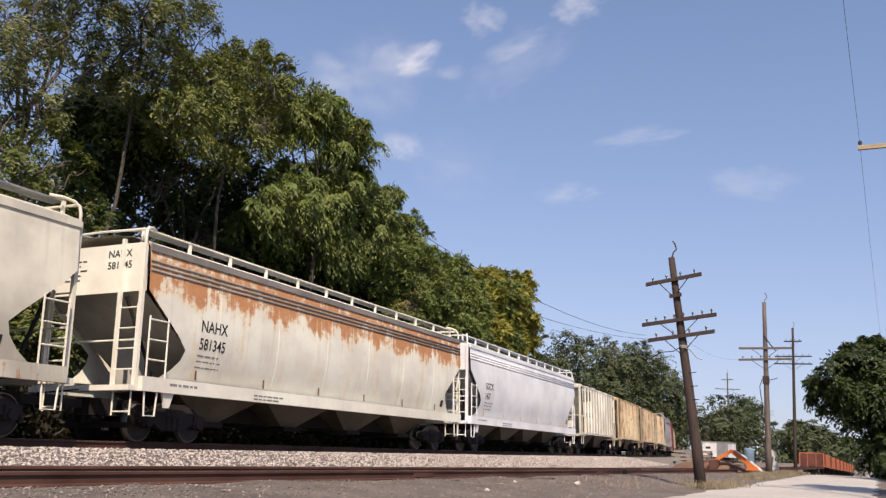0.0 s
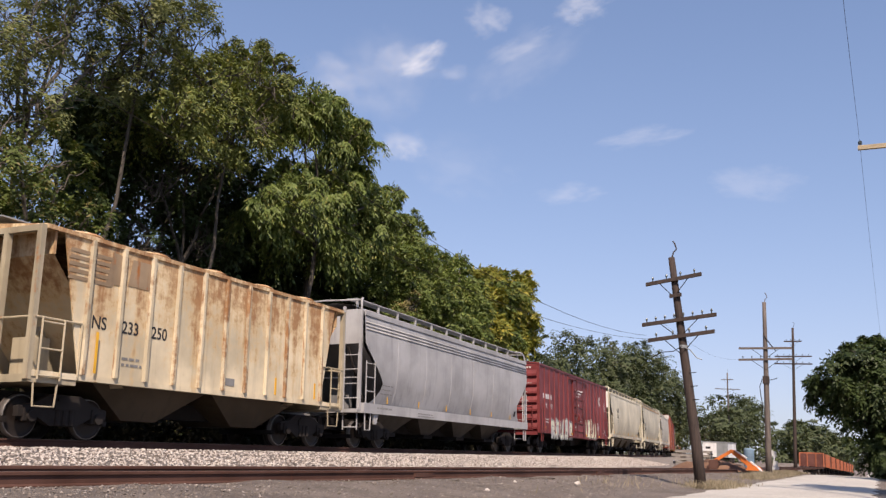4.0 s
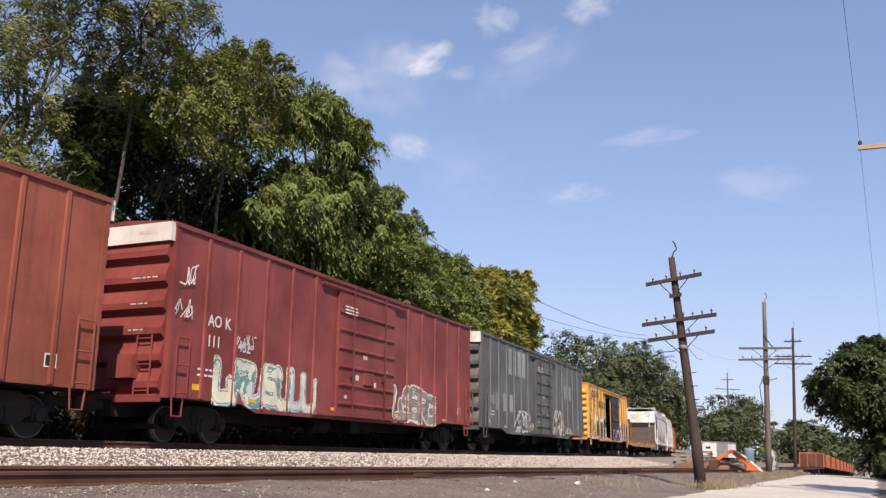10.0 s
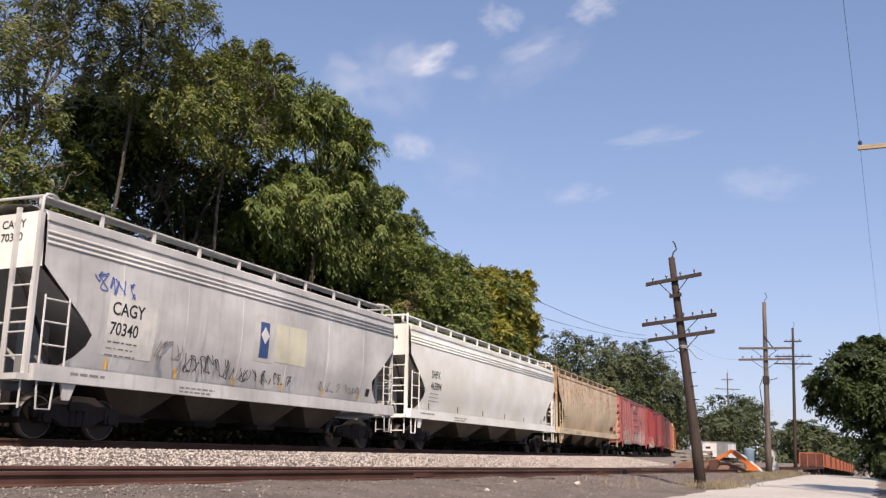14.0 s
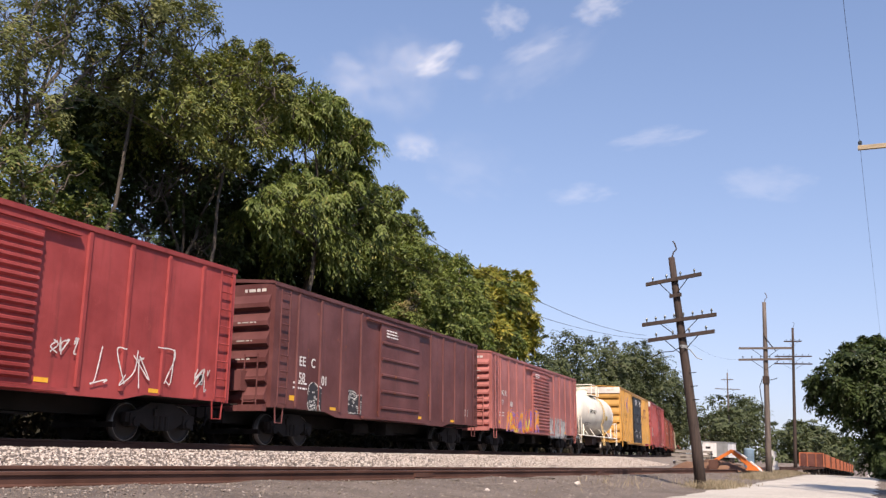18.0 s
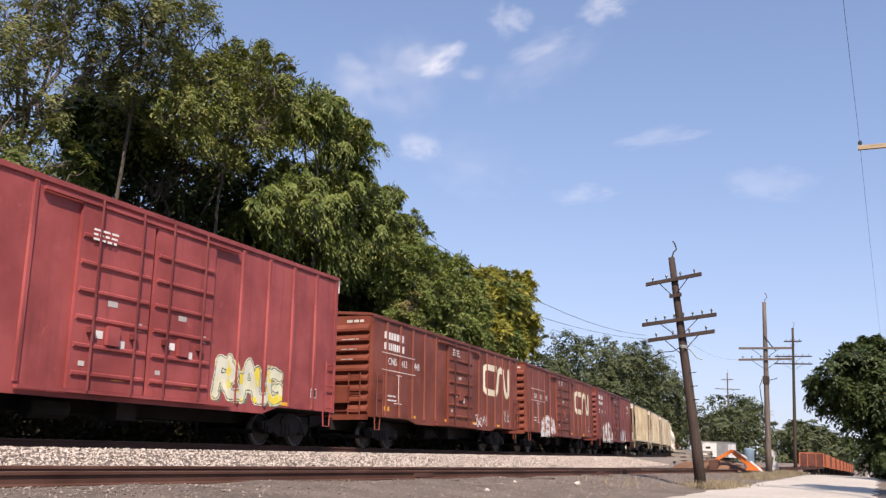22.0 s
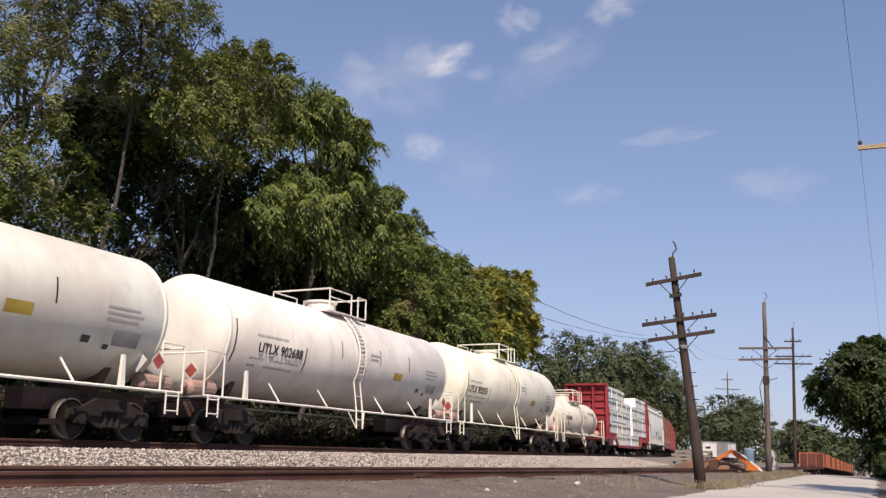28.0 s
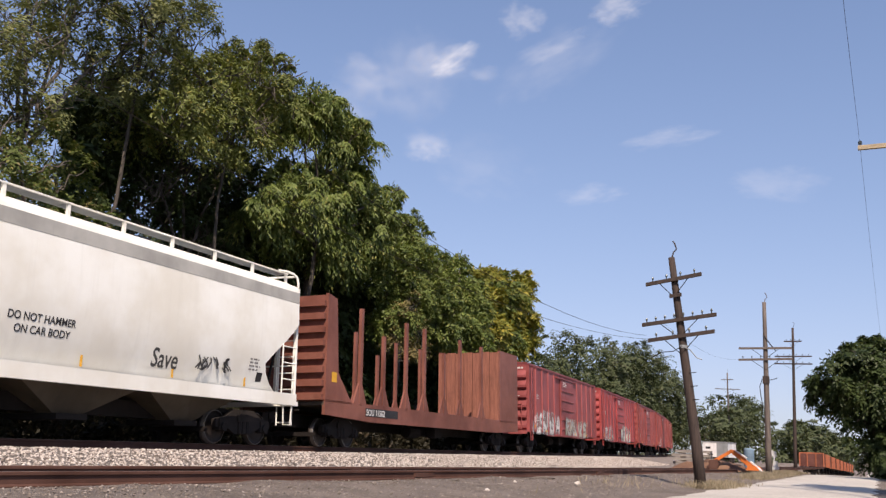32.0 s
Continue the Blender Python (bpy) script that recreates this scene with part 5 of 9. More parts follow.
def add_hoppers():
    grey_w = (0.64, 0.63, 0.59)
    spec = [
        # first metre, last metre, colour, rust, top, label, mark lines, options
        (-3.6, 13.2, (0.66, 0.615, 0.50), 0.1, 4.45, "dusty tan covered hopper with a rusted orange side sill", ("", ""), dict(beads=False, sill_rust=True, rail=False)),
        (15.25, 33.68, (0.76, 0.71, 0.60), 0.95, 4.42, "cream covered hopper with rust running from its roof edge", ("NAHX", "581345"), dict(tears=(3.72, 2.75, 3.86, 1.86, 0.0), band=(0.22, 0.20, 0.18), clean=True)),
        (34.79, 52.9, (0.76, 0.76, 0.76), 0.0, 4.42, "clean white covered hopper with four grey roof beads", ("GGCX", "1437"), dict()),
        (108.3, 125.7, (0.36, 0.35, 0.35), 0.1, 4.42, "grey covered hopper with faded dusty sides", ("", ""), dict()),
        (147.76, 164.0, (0.56, 0.495, 0.37), 0.05, 4.42, "beige covered hopper with an orange-patched sill", ("GBRX", "67026"), dict(beads=False, sill_rust=True, slim=True)),
        (165.7, 182.5, (0.50, 0.445, 0.335), 0.1, 4.42, "beige covered hopper with a rusty roof edge", ("FURX", "854003"), dict(beads=False, slim=True, edge=True)),
        (184.6, 201.1, (0.49, 0.445, 0.37), 0.05, 4.42, "grey-beige covered hopper with a scrawl on its side", ("BNGX", "30560"), dict(beads=False, slim=True, scrawl=True)),
        (303.2, 318.4, (0.52, 0.51, 0.49), 0.12, 4.42, "dirty grey covered hopper with scrawls and a pale panel", ("CAGY", "70340"), dict(patch=True)),
        (319.7, 338.9, (0.80, 0.78, 0.69), 0.0, 4.42, "cream-white covered hopper with a clean side sill", ("SHPX", "463894"), dict()),
        (339.9, 358.4, (0.56, 0.44, 0.29), 0.55, 4.42, "tan covered hopper browned by rust and dust", ("", ""), dict(rust_from=(2.2, 3.6), beads=False, bigmark=True)),
        (670.26, 688.3, (0.80, 0.77, 0.68), 0.0, 4.45, "off-white covered hopper with a scrawled name on its side", ("UTCX", "1986"), dict(beads=False, rail=True, scrawl2=True, band=(0.40, 0.39, 0.36))),
    ]
    for i, (s0, s1, colour, rust, top, label, mark, x) in enumerate(spec):
        body = paint("hopper_paint", colour, rust=rust, grime=0.12 if i in (2, 8, 10) else 0.6 if i in (3, 7) else 0.30, fade=0.90 if i in (1, 2, 8, 10) else 0.80, rust_from=x.get("rust_from"), seed=i + 1, worn=(0.42, 0.38, 0.32), tears=x.get("tears"))
        o = dict(length=s1 - s0, body=body, top=top, label=label, beads=x.get("beads", True), rail=x.get("rail", True), seams=i not in (2, 8, 10))
        if x.get("sill_rust"):
            o["sill_paint"] = paint("rusty_sill", tuple(v * 0.85 for v in colour), rust=0.8, seed=i + 40)
        if x.get("clean"):
            o["trim"] = o["roof"] = o["sill_paint"] = paint("clean_cream", colour, grime=0.2, seed=i, fade=0.9)
        if x.get("edge"):
            o["band"] = paint("rusty_edge", (0.40, 0.30, 0.18), rust=0.9, seed=i)
        if x.get("slim") or x.get("patch"):
            o["end"] = M_CLEAN_END
        if x.get("slim"):
            o["sill"] = (1.22, 1.42)
        if x.get("band"):
            o["band"] = paint("grey_band", x["band"], grime=0.2, seed=i)
        if x.get("scrawl2"):
            o["band_at"] = (0.50, 0.20)
        if i in (1, 8):
            o["stripe"] = paint("brown_stripe", (0.16, 0.08, 0.05), grime=0.2)
        # grimy bay paint, its colour cut far down to hold the underside's shade
        o["bay"] = paint("grimy_shaded_bay", tuple(v * w for v, w in zip(colour, (0.15, 0.125, 0.10))), grime=0.9, seed=i + 9, worn=(0.16, 0.12, 0.085))
        # body colour at 0.55: the shade of the recessed ends put into the paint
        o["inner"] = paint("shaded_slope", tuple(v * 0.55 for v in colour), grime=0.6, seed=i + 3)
        car, h, W = hopper(o)
        couple(car, s0, s1)
        y = -W(2.75) - 0.012
        mx = 2.6 if mark[0] == "GBRX" else 1.9 if i in (1, 2, 7, 8) else 1.4
        mz = 3.05 if mark[0] == "GBRX" else 2.62
        if mark[0]:
            hull_word(car, mark[0], 0.40, mx - h, mz, W, M_LETTER_B)
            hull_word(car, mark[1], 0.38, mx - h, mz - 0.42, W, M_LETTER_B)
        hull_bars(car, mx - h, mz - 0.56, 1.1, 3, W, M_FAINT, seed=i, pitch=0.14, thick=0.032)
        bars(car, 0.9 - h, 1.30, 1.3, 1, -1.562, M_FAINT, seed=i + 7)
        bars(car, 4.2 - h, 1.26, 1.6, 2, -1.562, M_FAINT, seed=i + 9, pitch=0.09, thick=0.04)
        if mark[0]:
            for k in (0, 1):
                o_word = word(car, mark[k], 0.24, 0, 0, 0, M_LETTER_B, 0.9)
                o_word.matrix_basis = Matrix.Translation((-h - 0.036, -0.30, 4.12 - 0.27 * k)) @ Matrix.Rotation(radians(-90), 4, "Z") @ Matrix.Rotation(radians(90), 4, "X")
        for k in range(5):
            bars(car, -1.1 + 0.0, 4.1 - k * 0.11, 0.8, 1, 0, M_LETTER_B, seed=k, thick=0.03).matrix_basis = \
                Matrix.Translation((-h - 0.035, 0, 0)) @ Matrix.Rotation(radians(-90), 4, "Z")
        hull_plate(car, h - 1.75, h - 1.5, 1.62, 1.86, W, M_LETTER_B)
        if x.get("patch"):
            hull_plate(car, 7.05 - h, 7.95 - h, 2.15, 3.4, W, M_CLEAN)
            hull_plate(car, 8.05 - h, 9.6 - h, 2.2, 3.25, W, paint("pale_yellow_panel", (0.58, 0.55, 0.42), grime=0.6, seed=4))
            hull_plate(car, 1.8 - h, 3.3 - h, 1.75, 3.05, W, M_CLEAN, proud=0.003)
            hull_plate(car, 7.3 - h, 7.72 - h, 2.25, 3.2, W, M_NAVY, proud=0.008)
            part("emblem", Shape().slab([(7.32 - h, 2.85), (7.51 - h, 3.08), (7.70 - h, 2.85), (7.51 - h, 2.62)], 1, y - 0.012, y - 0.004), M_LETTER_W, car)
            for k, (a, b, z0, z1, ink) in enumerate(((4.3, 6.3, 1.55, 2.1, M_EMBLEM), (6.5, 8.9, 1.55, 1.95, M_EMBLEM), (10.4, 11.6, 1.55, 1.95, M_FAINT), (1.2, 2.5, 3.0, 3.45, M_BLUEP),
                                                     (3.3, 4.2, 1.8, 2.3, M_FAINT), (12.0, 13.0, 1.6, 1.9, M_FAINT))):
                scribble(car, a - h, b - h, z0, z1, -max(W(z0), W(z1)) - 0.010, ink, 5 + 3 * k, 0.026)
        if x.get("scrawl"):
            scribble(car, 1.6 - h, 4.2 - h, 1.5, 2.05, -W(2.05) - 0.010, M_EMBLEM, 2, 0.028)
        if x.get("scrawl2"):
            hull_word(car, "Save", 0.62, 12.3 - h, 1.66, W, M_EMBLEM, 0.8)
            scribble(car, 13.75 - h, 15.1 - h, 1.72, 2.10, -W(2.1) - 0.008, M_EMBLEM, 8, 0.045)
            hull_word(car, "DO NOT HAMMER", 0.22, 8.3 - h, 2.20, W, M_LETTER_B)
            hull_word(car, "ON CAR BODY", 0.22, 8.5 - h, 1.96, W, M_LETTER_B)
            hull_bars(car, 15.9 - h, 2.2, 0.5, 4, W, M_FAINT, seed=4, thick=0.04, pitch=0.09)
        if x.get("bigmark"):
            hull_plate(car, h - 2.7, h - 1.7, 1.6, 1.9, W, M_BLACK)


M_CLEAN = paint("clean_patch", (0.66, 0.64, 0.58), grime=0.35)
M_CLEAN_END = paint("clean_end_panel", (0.76, 0.73, 0.66), grime=0.25)
M_EMBLEM = paint("faded_black", (0.07, 0.068, 0.065), grime=0.4)
M_RUBBED = paint("rubbed_emblem", (0.30, 0.21, 0.13), rust=0.6, grime=0.6)
M_FAINT = paint("faint_print", (0.22, 0.21, 0.20), grime=0.4)
M_NAVY = paint("navy_mark", (0.05, 0.10, 0.26), grime=0.2)


def scribble(car, x0, x1, z0, z1, y, material, seed, thick=0.035):
    """Hand-sprayed scrawl: loops and strokes, sign after sign, that say nothing."""
    rng = random.Random(seed)
    s = Shape()
    high = z1 - z0
    n = max(2, round((x1 - x0) / (high * 0.55)))
    wide = (x1 - x0) / n
    for k in range(n):
        low, tall = z0 + high * rng.uniform(0.0, 0.2), high * rng.uniform(0.6, 0.85)
        lean = rng.uniform(-0.1, 0.25)
        for _ in range(rng.choice((1, 2, 2))):
            line = []
            for j in range(rng.choice((3, 4, 5))):
                a, b = rng.uniform(-0.1, 1.1), rng.uniform(0, 1) if j % 2 else rng.choice((0.0, 0.05, 0.95, 1.0))
                line.append((x0 + wide * (k + a) + lean * b * high, low + tall * b))
            pts = [Vector(q) for q in rounded(line, 6)]
            for p, q in zip(pts, pts[1:]):
                d = q - p
                if d.length > 1e-4:
                    m = Vector((-d.y, d.x)).normalized() * thick * rng.uniform(0.4, 0.6)
                    e = d.normalized() * thick * 0.25
                    p2, q2 = p - e, q + e
                    s.put([(p2.x - m.x, y, p2.y - m.y), (q2.x - m.x, y, q2.y - m.y), (q2.x + m.x, y, q2.y + m.y), (p2.x + m.x, y, p2.y + m.y)], [(0, 1, 2, 3)])
    return tagged(part("scrawl", s, material, car, "sprayed scrawl"), kind="stuff")


def add_ribbed():
    spec = [
        (54.74, 66.5, (0.62, 0.59, 0.50), 0.12, "cream ribbed covered hopper with rust spots", "233 557", False),
        (68.4, 79.9, (0.66, 0.54, 0.36), 1.0, "rust-streaked tan ribbed covered hopper", "233 618", False),
        (81.75, 93.5, (0.56, 0.46, 0.32), 1.15, "heavily rusted ribbed hopper with faded sprayed paint", "233 629", False),
        (95.2, 107.0, (0.66, 0.55, 0.38), 0.9, "rust-streaked beige ribbed covered hopper", "233 250", False),
        (533.98, 545.2, (0.56, 0.48, 0.335), 0.9, "stained white ribbed hopper with triangular open ends", "100 27", True),
        (546.76, 557.9, (0.58, 0.515, 0.385), 0.9, "stained cream ribbed hopper with triangular open ends", "100 27", True),
        (560.1, 571.2, (0.52, 0.46, 0.35), 0.8, "dusty tan ribbed hopper with a white tag", "100 31", True),
        (572.9, 583.4, (0.50, 0.45, 0.34), 0.8, "dusty tan ribbed hopper with streaked sides", "100 33", True),
    ]
    for i, (s0, s1, colour, rust, label, number, wedge) in enumerate(spec):
        h = (s1 - s0) / 2
        pcs = []
        if i == 2:
            pcs = [(1.5 - h, 6.3 - h, 1.5, 3.2, (tone(0.20, 0.17, 0.14), tone(0.30, 0.27, 0.22), RUST), tone(0.36, 0.33, 0.28), 1.1),
                   (6.4 - h, 10.4 - h, 1.4, 3.2, (tone(0.22, 0.32, 0.25), tone(0.28, 0.36, 0.28), tone(0.35, 0.22, 0.12)), tone(0.30, 0.36, 0.28), 1.0)]
        if i == 6:
            pcs = [(1.9 - h, 5.2 - h, 1.35, 2.15, (WHITE_P, WHITE_P, BLACK_P), WHITE_P, 2.0)]
        if i == 5:
            pcs = [(1.7 - h, 9.4 - h, 1.4, 2.0, (colour, colour, colour, tone(0.10, 0.09, 0.08)), colour, 3.2)]
        body = paint("ribbed_hopper_paint", colour, rust=rust, grime=0.6, pieces=pcs, seed=i + 11, worn=(0.40, 0.30, 0.20),
                     rusts=((0.30, 0.105, 0.030), (0.56, 0.31, 0.075)) if wedge else ((0.17, 0.065, 0.03), (0.44, 0.23, 0.10)),
                     tears=(4.3, 1.2, 9.0, 0.86 if wedge else 1.05, 0.24 if wedge else 0.22) if i in (1, 2, 3, 4, 5) else None)
        o = dict(length=s1 - s0, body=body, label=label, wedge=wedge, ribs=12 if wedge else 11, top=4.12 if not wedge else 4.16)
        if wedge:
            # inner ends nearly black, with a little rust
            o["inner"] = paint("dark_inner_end", (0.045, 0.038, 0.032), rust=0.2, seed=i)
            o["roof"] = paint("dark_roof", (0.09, 0.075, 0.06), rust=0.3, seed=i)
            o["hatches"] = 0
        # bays under the car: grime, plus shade painted in by darkening the body colour
        o["bay"] = paint("grimy_shaded_bay", tuple(v * w for v, w in zip(colour, (0.10, 0.08, 0.065))), grime=0.9, seed=i + 2, worn=(0.06, 0.042, 0.03))
        if i:
            o["rib_paint"] = paint("rusty_rib", tuple(v * (0.70 if wedge else 0.82) for v in colour), rust=0.75 if wedge else 0.95, grime=0.8, seed=i + 15, rusts=((0.12, 0.05, 0.025), (0.40, 0.21, 0.09)))
            o["trim"] = paint("grimy_frame", tuple(v * (0.55 if wedge else 0.62) for v in colour), rust=0.7 if wedge else 0.45, grime=0.95 if wedge else 0.7, seed=i + 5)
        car, h, W, ribs = ribbed_hopper(o)
        couple(car, s0, s1)
        y = -W - 0.006
        if not wedge:
            for k in range(5):
                part("emblem", Shape().slab([(0.75 - h, 3.82 - k * 0.14), (2.0 - h, 3.82 - k * 0.14), (1.9 - h, 3.74 - k * 0.14), (0.70 - h, 3.74 - k * 0.14)], 1, y - 0.004, y), M_EMBLEM if i == 0 else M_RUBBED, car)
            part("emblem", Shape().slab([(1.75 - h, 3.25), (2.25 - h, 3.25), (2.3 - h, 3.9), (1.9 - h, 3.95)], 1, y - 0.005, y - 0.001).slab([(2.4 - h, 3.3), (3.2 - h, 3.3), (3.1 - h, 3.9), (2.5 - h, 3.9)], 1, y - 0.005, y - 0.001), M_EMBLEM if i == 0 else M_RUBBED, car)
            between_ribs(car, "NS " + number, 0.38, 1.45 - h, 2.26, y, M_LETTER_B, ribs)
        else:
            for k in (0, 1):
                plate(car, ribs[k] + 0.07, ribs[k + 1] - 0.07, 1.32, 2.95 - 0.1 * k, y + 0.003, M_CLEAN)
                word(car, ("VF", "LX")[k], 0.36, ribs[k] + 0.12, 2.45, y - 0.004, M_LETTER_B, 0.95)
                word(car, number.split()[k], 0.36, ribs[k] + 0.09, 2.02, y - 0.004, M_LETTER_B, 0.95)
            if i == 4:
                plate(car, ribs[6] + 0.06, ribs[7] - 0.06, 1.75, 4.08, y + 0.003, paint("rusted_panel", (0.20, 0.085, 0.05), rust=0.5, seed=5), "rusted_panel")
            for k in range(2, len(ribs) - 1):
                scribble(car, ribs[k] + 0.14, ribs[k + 1] - 0.14, 1.42, 2.0, y - 0.002, M_LETTER_B, 9 * i + k, 0.03)
        bars(car, 2.4 - h, 1.75, 0.7, 2, y, M_FAINT, seed=i)
        plate(car, 6.0 - h, 6.4 - h, 1.42, 1.6, y, M_FAINT)
        if i == 4:
            plate(car, ribs[9] + 0.15, ribs[10] - 0.15, 1.5, 2.15, y, M_CLEAN)
            plate(car, ribs[9] + 0.22, ribs[10] - 0.22, 1.56, 1.85, y - 0.004, M_SOOT)


def add_tanks():
    spec = [
        (429.0, 441.6, 1.38, 4.05, (0.76, 0.70, 0.60), "short cream-white tank car with a rust-streaked ladder", "GATX 50712", 0.25, 0.6),
        (585.0, 599.5, 1.52, 4.30, (0.80, 0.735, 0.63), "long white tank car with a stained dome", "UTLX 901995", 0.12, -0.05),
        (600.95, 615.8, 1.52, 4.34, (0.74, 0.69, 0.63), "long greyish-white tank car with dark straps", "UTLX 902688", 0.10, -0.15),
        (617.15, 631.9, 1.54, 4.45, (0.78, 0.735, 0.61), "long cream tank car with warning placards", "UTLX 902050", 0.08, -0.2),
        (633.5, 645.2, 1.16, 3.30, (0.70, 0.65, 0.55), "small dirty cream tank car with rusty ends", "DUPX 8681", 0.45, -0.3),
    ]
    for i, (s0, s1, R, top, colour, label, mark, rust, dome) in enumerate(spec):
        body = paint("tank_paint", colour, rust=rust, grime=0.34, rough=0.5, fade=0.88, seed=i + 21, worn=(0.45, 0.40, 0.33), rust_from=(2.8, 4.2) if i == 0 else None)
        stripe = M_ORANGE if i == 0 else M_LETTER_B
        o = dict(length=s1 - s0, radius=R, top=top, body=body, label=label, dome_at=dome, stripe=stripe,
                 under=paint("rusty_underframe", (0.11, 0.06, 0.045), rust=0.5, seed=i),
                 ladder=paint("stained_ladder", (0.62, 0.44, 0.20), rust=0.5, seed=i) if i == 0 else body)
        o["cylinder"] = paint("rusty_cylinder", (0.46, 0.30, 0.25), rust=0.35, seed=i + 2)
        if i == 4:
            o["saddle"] = paint("rusty_saddle", (0.55, 0.33, 0.18), rust=0.7, seed=4)
            o["placard"] = M_PLACARD
        if 0 < i < 4:
            o["ladder_at"] = 0.05
            o["head"] = 0.48
            o["straps"] = (-1.25, 1.35, 3.6)
        car, h, R, cz = tank_car(o)
        couple(car, s0, s1)
        if i == 0:
            tank_word(car, mark, 0.36, -2.9, R, cz, cz - 0.08, M_LETTER_B)
            tank_plate(car, 2.6, 3.3, 2.3, 2.6, R, cz, M_OLIVE)
        elif i == 4:
            tank_word(car, mark, 0.32, -h + 2.0, R, cz, 1.98, M_LETTER_B)
            tank_plate(car, 1.0, 1.6, 2.15, 2.38, R, cz, M_OLIVE)
            tank_plate(car, h - 1.9, h - 1.0, cz - 0.5, cz + 0.25, R, cz, M_PRINT)
        else:
            up = 2.15 if i == 1 else 2.40
            tank_word(car, mark, 0.41 if i == 3 else 0.38, -6.72 if i == 3 else -5.70, R, cz, up, M_LETTER_B)
            rng = random.Random(i)
            for x0, x1, z in ((-6.6, -5.1, up + 0.42), (-6.75, -6.1, up - 0.20), (-5.8, -4.4, up - 0.20), (-6.75, -6.4, up - 0.38), (-6.0, -4.6, up - 0.38)):
                x = x0 + (0.0 if i == 3 else 0.8)
                while x < x1 + (0.0 if i == 3 else 0.8):
                    w = rng.uniform(0.05, 0.22)
                    tank_plate(car, x, x + w * 0.5, z, z + 0.055, R, cz, M_PRINT)
                    x += w * 0.5 + 0.03
            for x in (-6.86, -4.0) if i == 3 else (-6.75, -3.35):
                tank_plate(car, x, x + 0.06, up - 0.35, up + 0.35 + (0.4 if x < -6 else 0.0), R, cz, M_SEAM)
            tank_plate(car, 2.45, 3.1, 2.30, 2.55, R, cz, M_OLIVE)
            for k in range(3):
                tank_plate(car, 5.0, 5.95 + 0.12 * (k % 2), cz - 0.02 - 0.13 * k, cz + 0.03 - 0.13 * k, R, cz, M_PRINT)
            tank_plate(car, 5.35, 6.1, cz - 0.78, cz - 0.48, R, cz, M_PRINT)
            tank_plate(car, 4.5, 4.72, cz - 0.80, cz - 0.66, R, cz, M_SOOT)
            tank_plate(car, 5.15, 5.3, cz - 0.88, cz - 0.78, R, cz, M_SOOT)
            tank_plate(car, 0.65, 1.3, cz + 0.12, cz + 0.18, R, cz, M_PRINT)
            tank_plate(car, 0.65, 1.2, cz - 0.02, cz + 0.04, R, cz, M_PRINT)
            for x, z, n in ((h - 0.55, 1.78, 1), (-h - 0.28, 1.74, 0)):
                for size, back, ink in ((0.23, 0.0, M_LETTER_W), (0.185, 0.005, M_PLACARD)):
                    ring = [(-size, 0), (0, -size), (size, 0), (0, size)]
                    if n:
                        part("placard", Shape().slab([(x + a, z + b) for a, b in ring], 1, -1.452 - back, -1.448 - back), ink, car)
                    else:
                        part("placard", Shape().slab([(-0.95 + a, z + b) for a, b in ring], 0, x - 0.004 - back, x - back), ink, car)
            part("placard", Shape().slab([(-1.40, 1.78), (-1.13, 1.51), (-0.86, 1.78), (-1.13, 2.05)], 0, h - 0.86, h - 0.85), M_LETTER_W, car)
        if i == 4:
            for k in range(7):
                if k != 2:
                    tank_plate(car, 2.75 + k * 0.27, 2.91 + k * 0.27, 2.42, 2.66, R, cz, M_FAINT)
            rusty = paint("end_rust", (0.50, 0.27, 0.12), rust=0.7, seed=77)
            tank_plate(car, h - 1.75, h - 1.15, 1.15, 2.15, R, cz, rusty, "rust_stain")
        for k in range(3 if i in (0, 4) else 0):
            z = cz - 0.72 - k * 0.1
            tank_plate(car, -h + 2.6, -h + 4.4 - k * 0.5, z, z + 0.045, R, cz, M_FAINT)


M_PLACARD = paint("red_placard", (0.42, 0.09, 0.07), grime=0.7, worn=(0.6, 0.45, 0.4))
M_OLIVE = paint("ochre_patch", (0.42, 0.30, 0.05), grime=0.3)
M_SEAM = paint("brown_stripe", (0.16, 0.09, 0.06), grime=0.5)
M_SOOT = paint("dark_print", (0.09, 0.085, 0.08), grime=0.4)
M_PRINT = paint("grey_print", (0.40, 0.39, 0.38), grime=0.4)


SPRAYS = {}


def sprayed(colour):
    key = tuple(round(v, 2) for v in colour)
    if key not in SPRAYS:
        SPRAYS[key] = paint("sprayed_paint", colour, grime=0.25, rough=0.55, worn=tuple(v * 0.8 for v in colour))
    return SPRAYS[key]


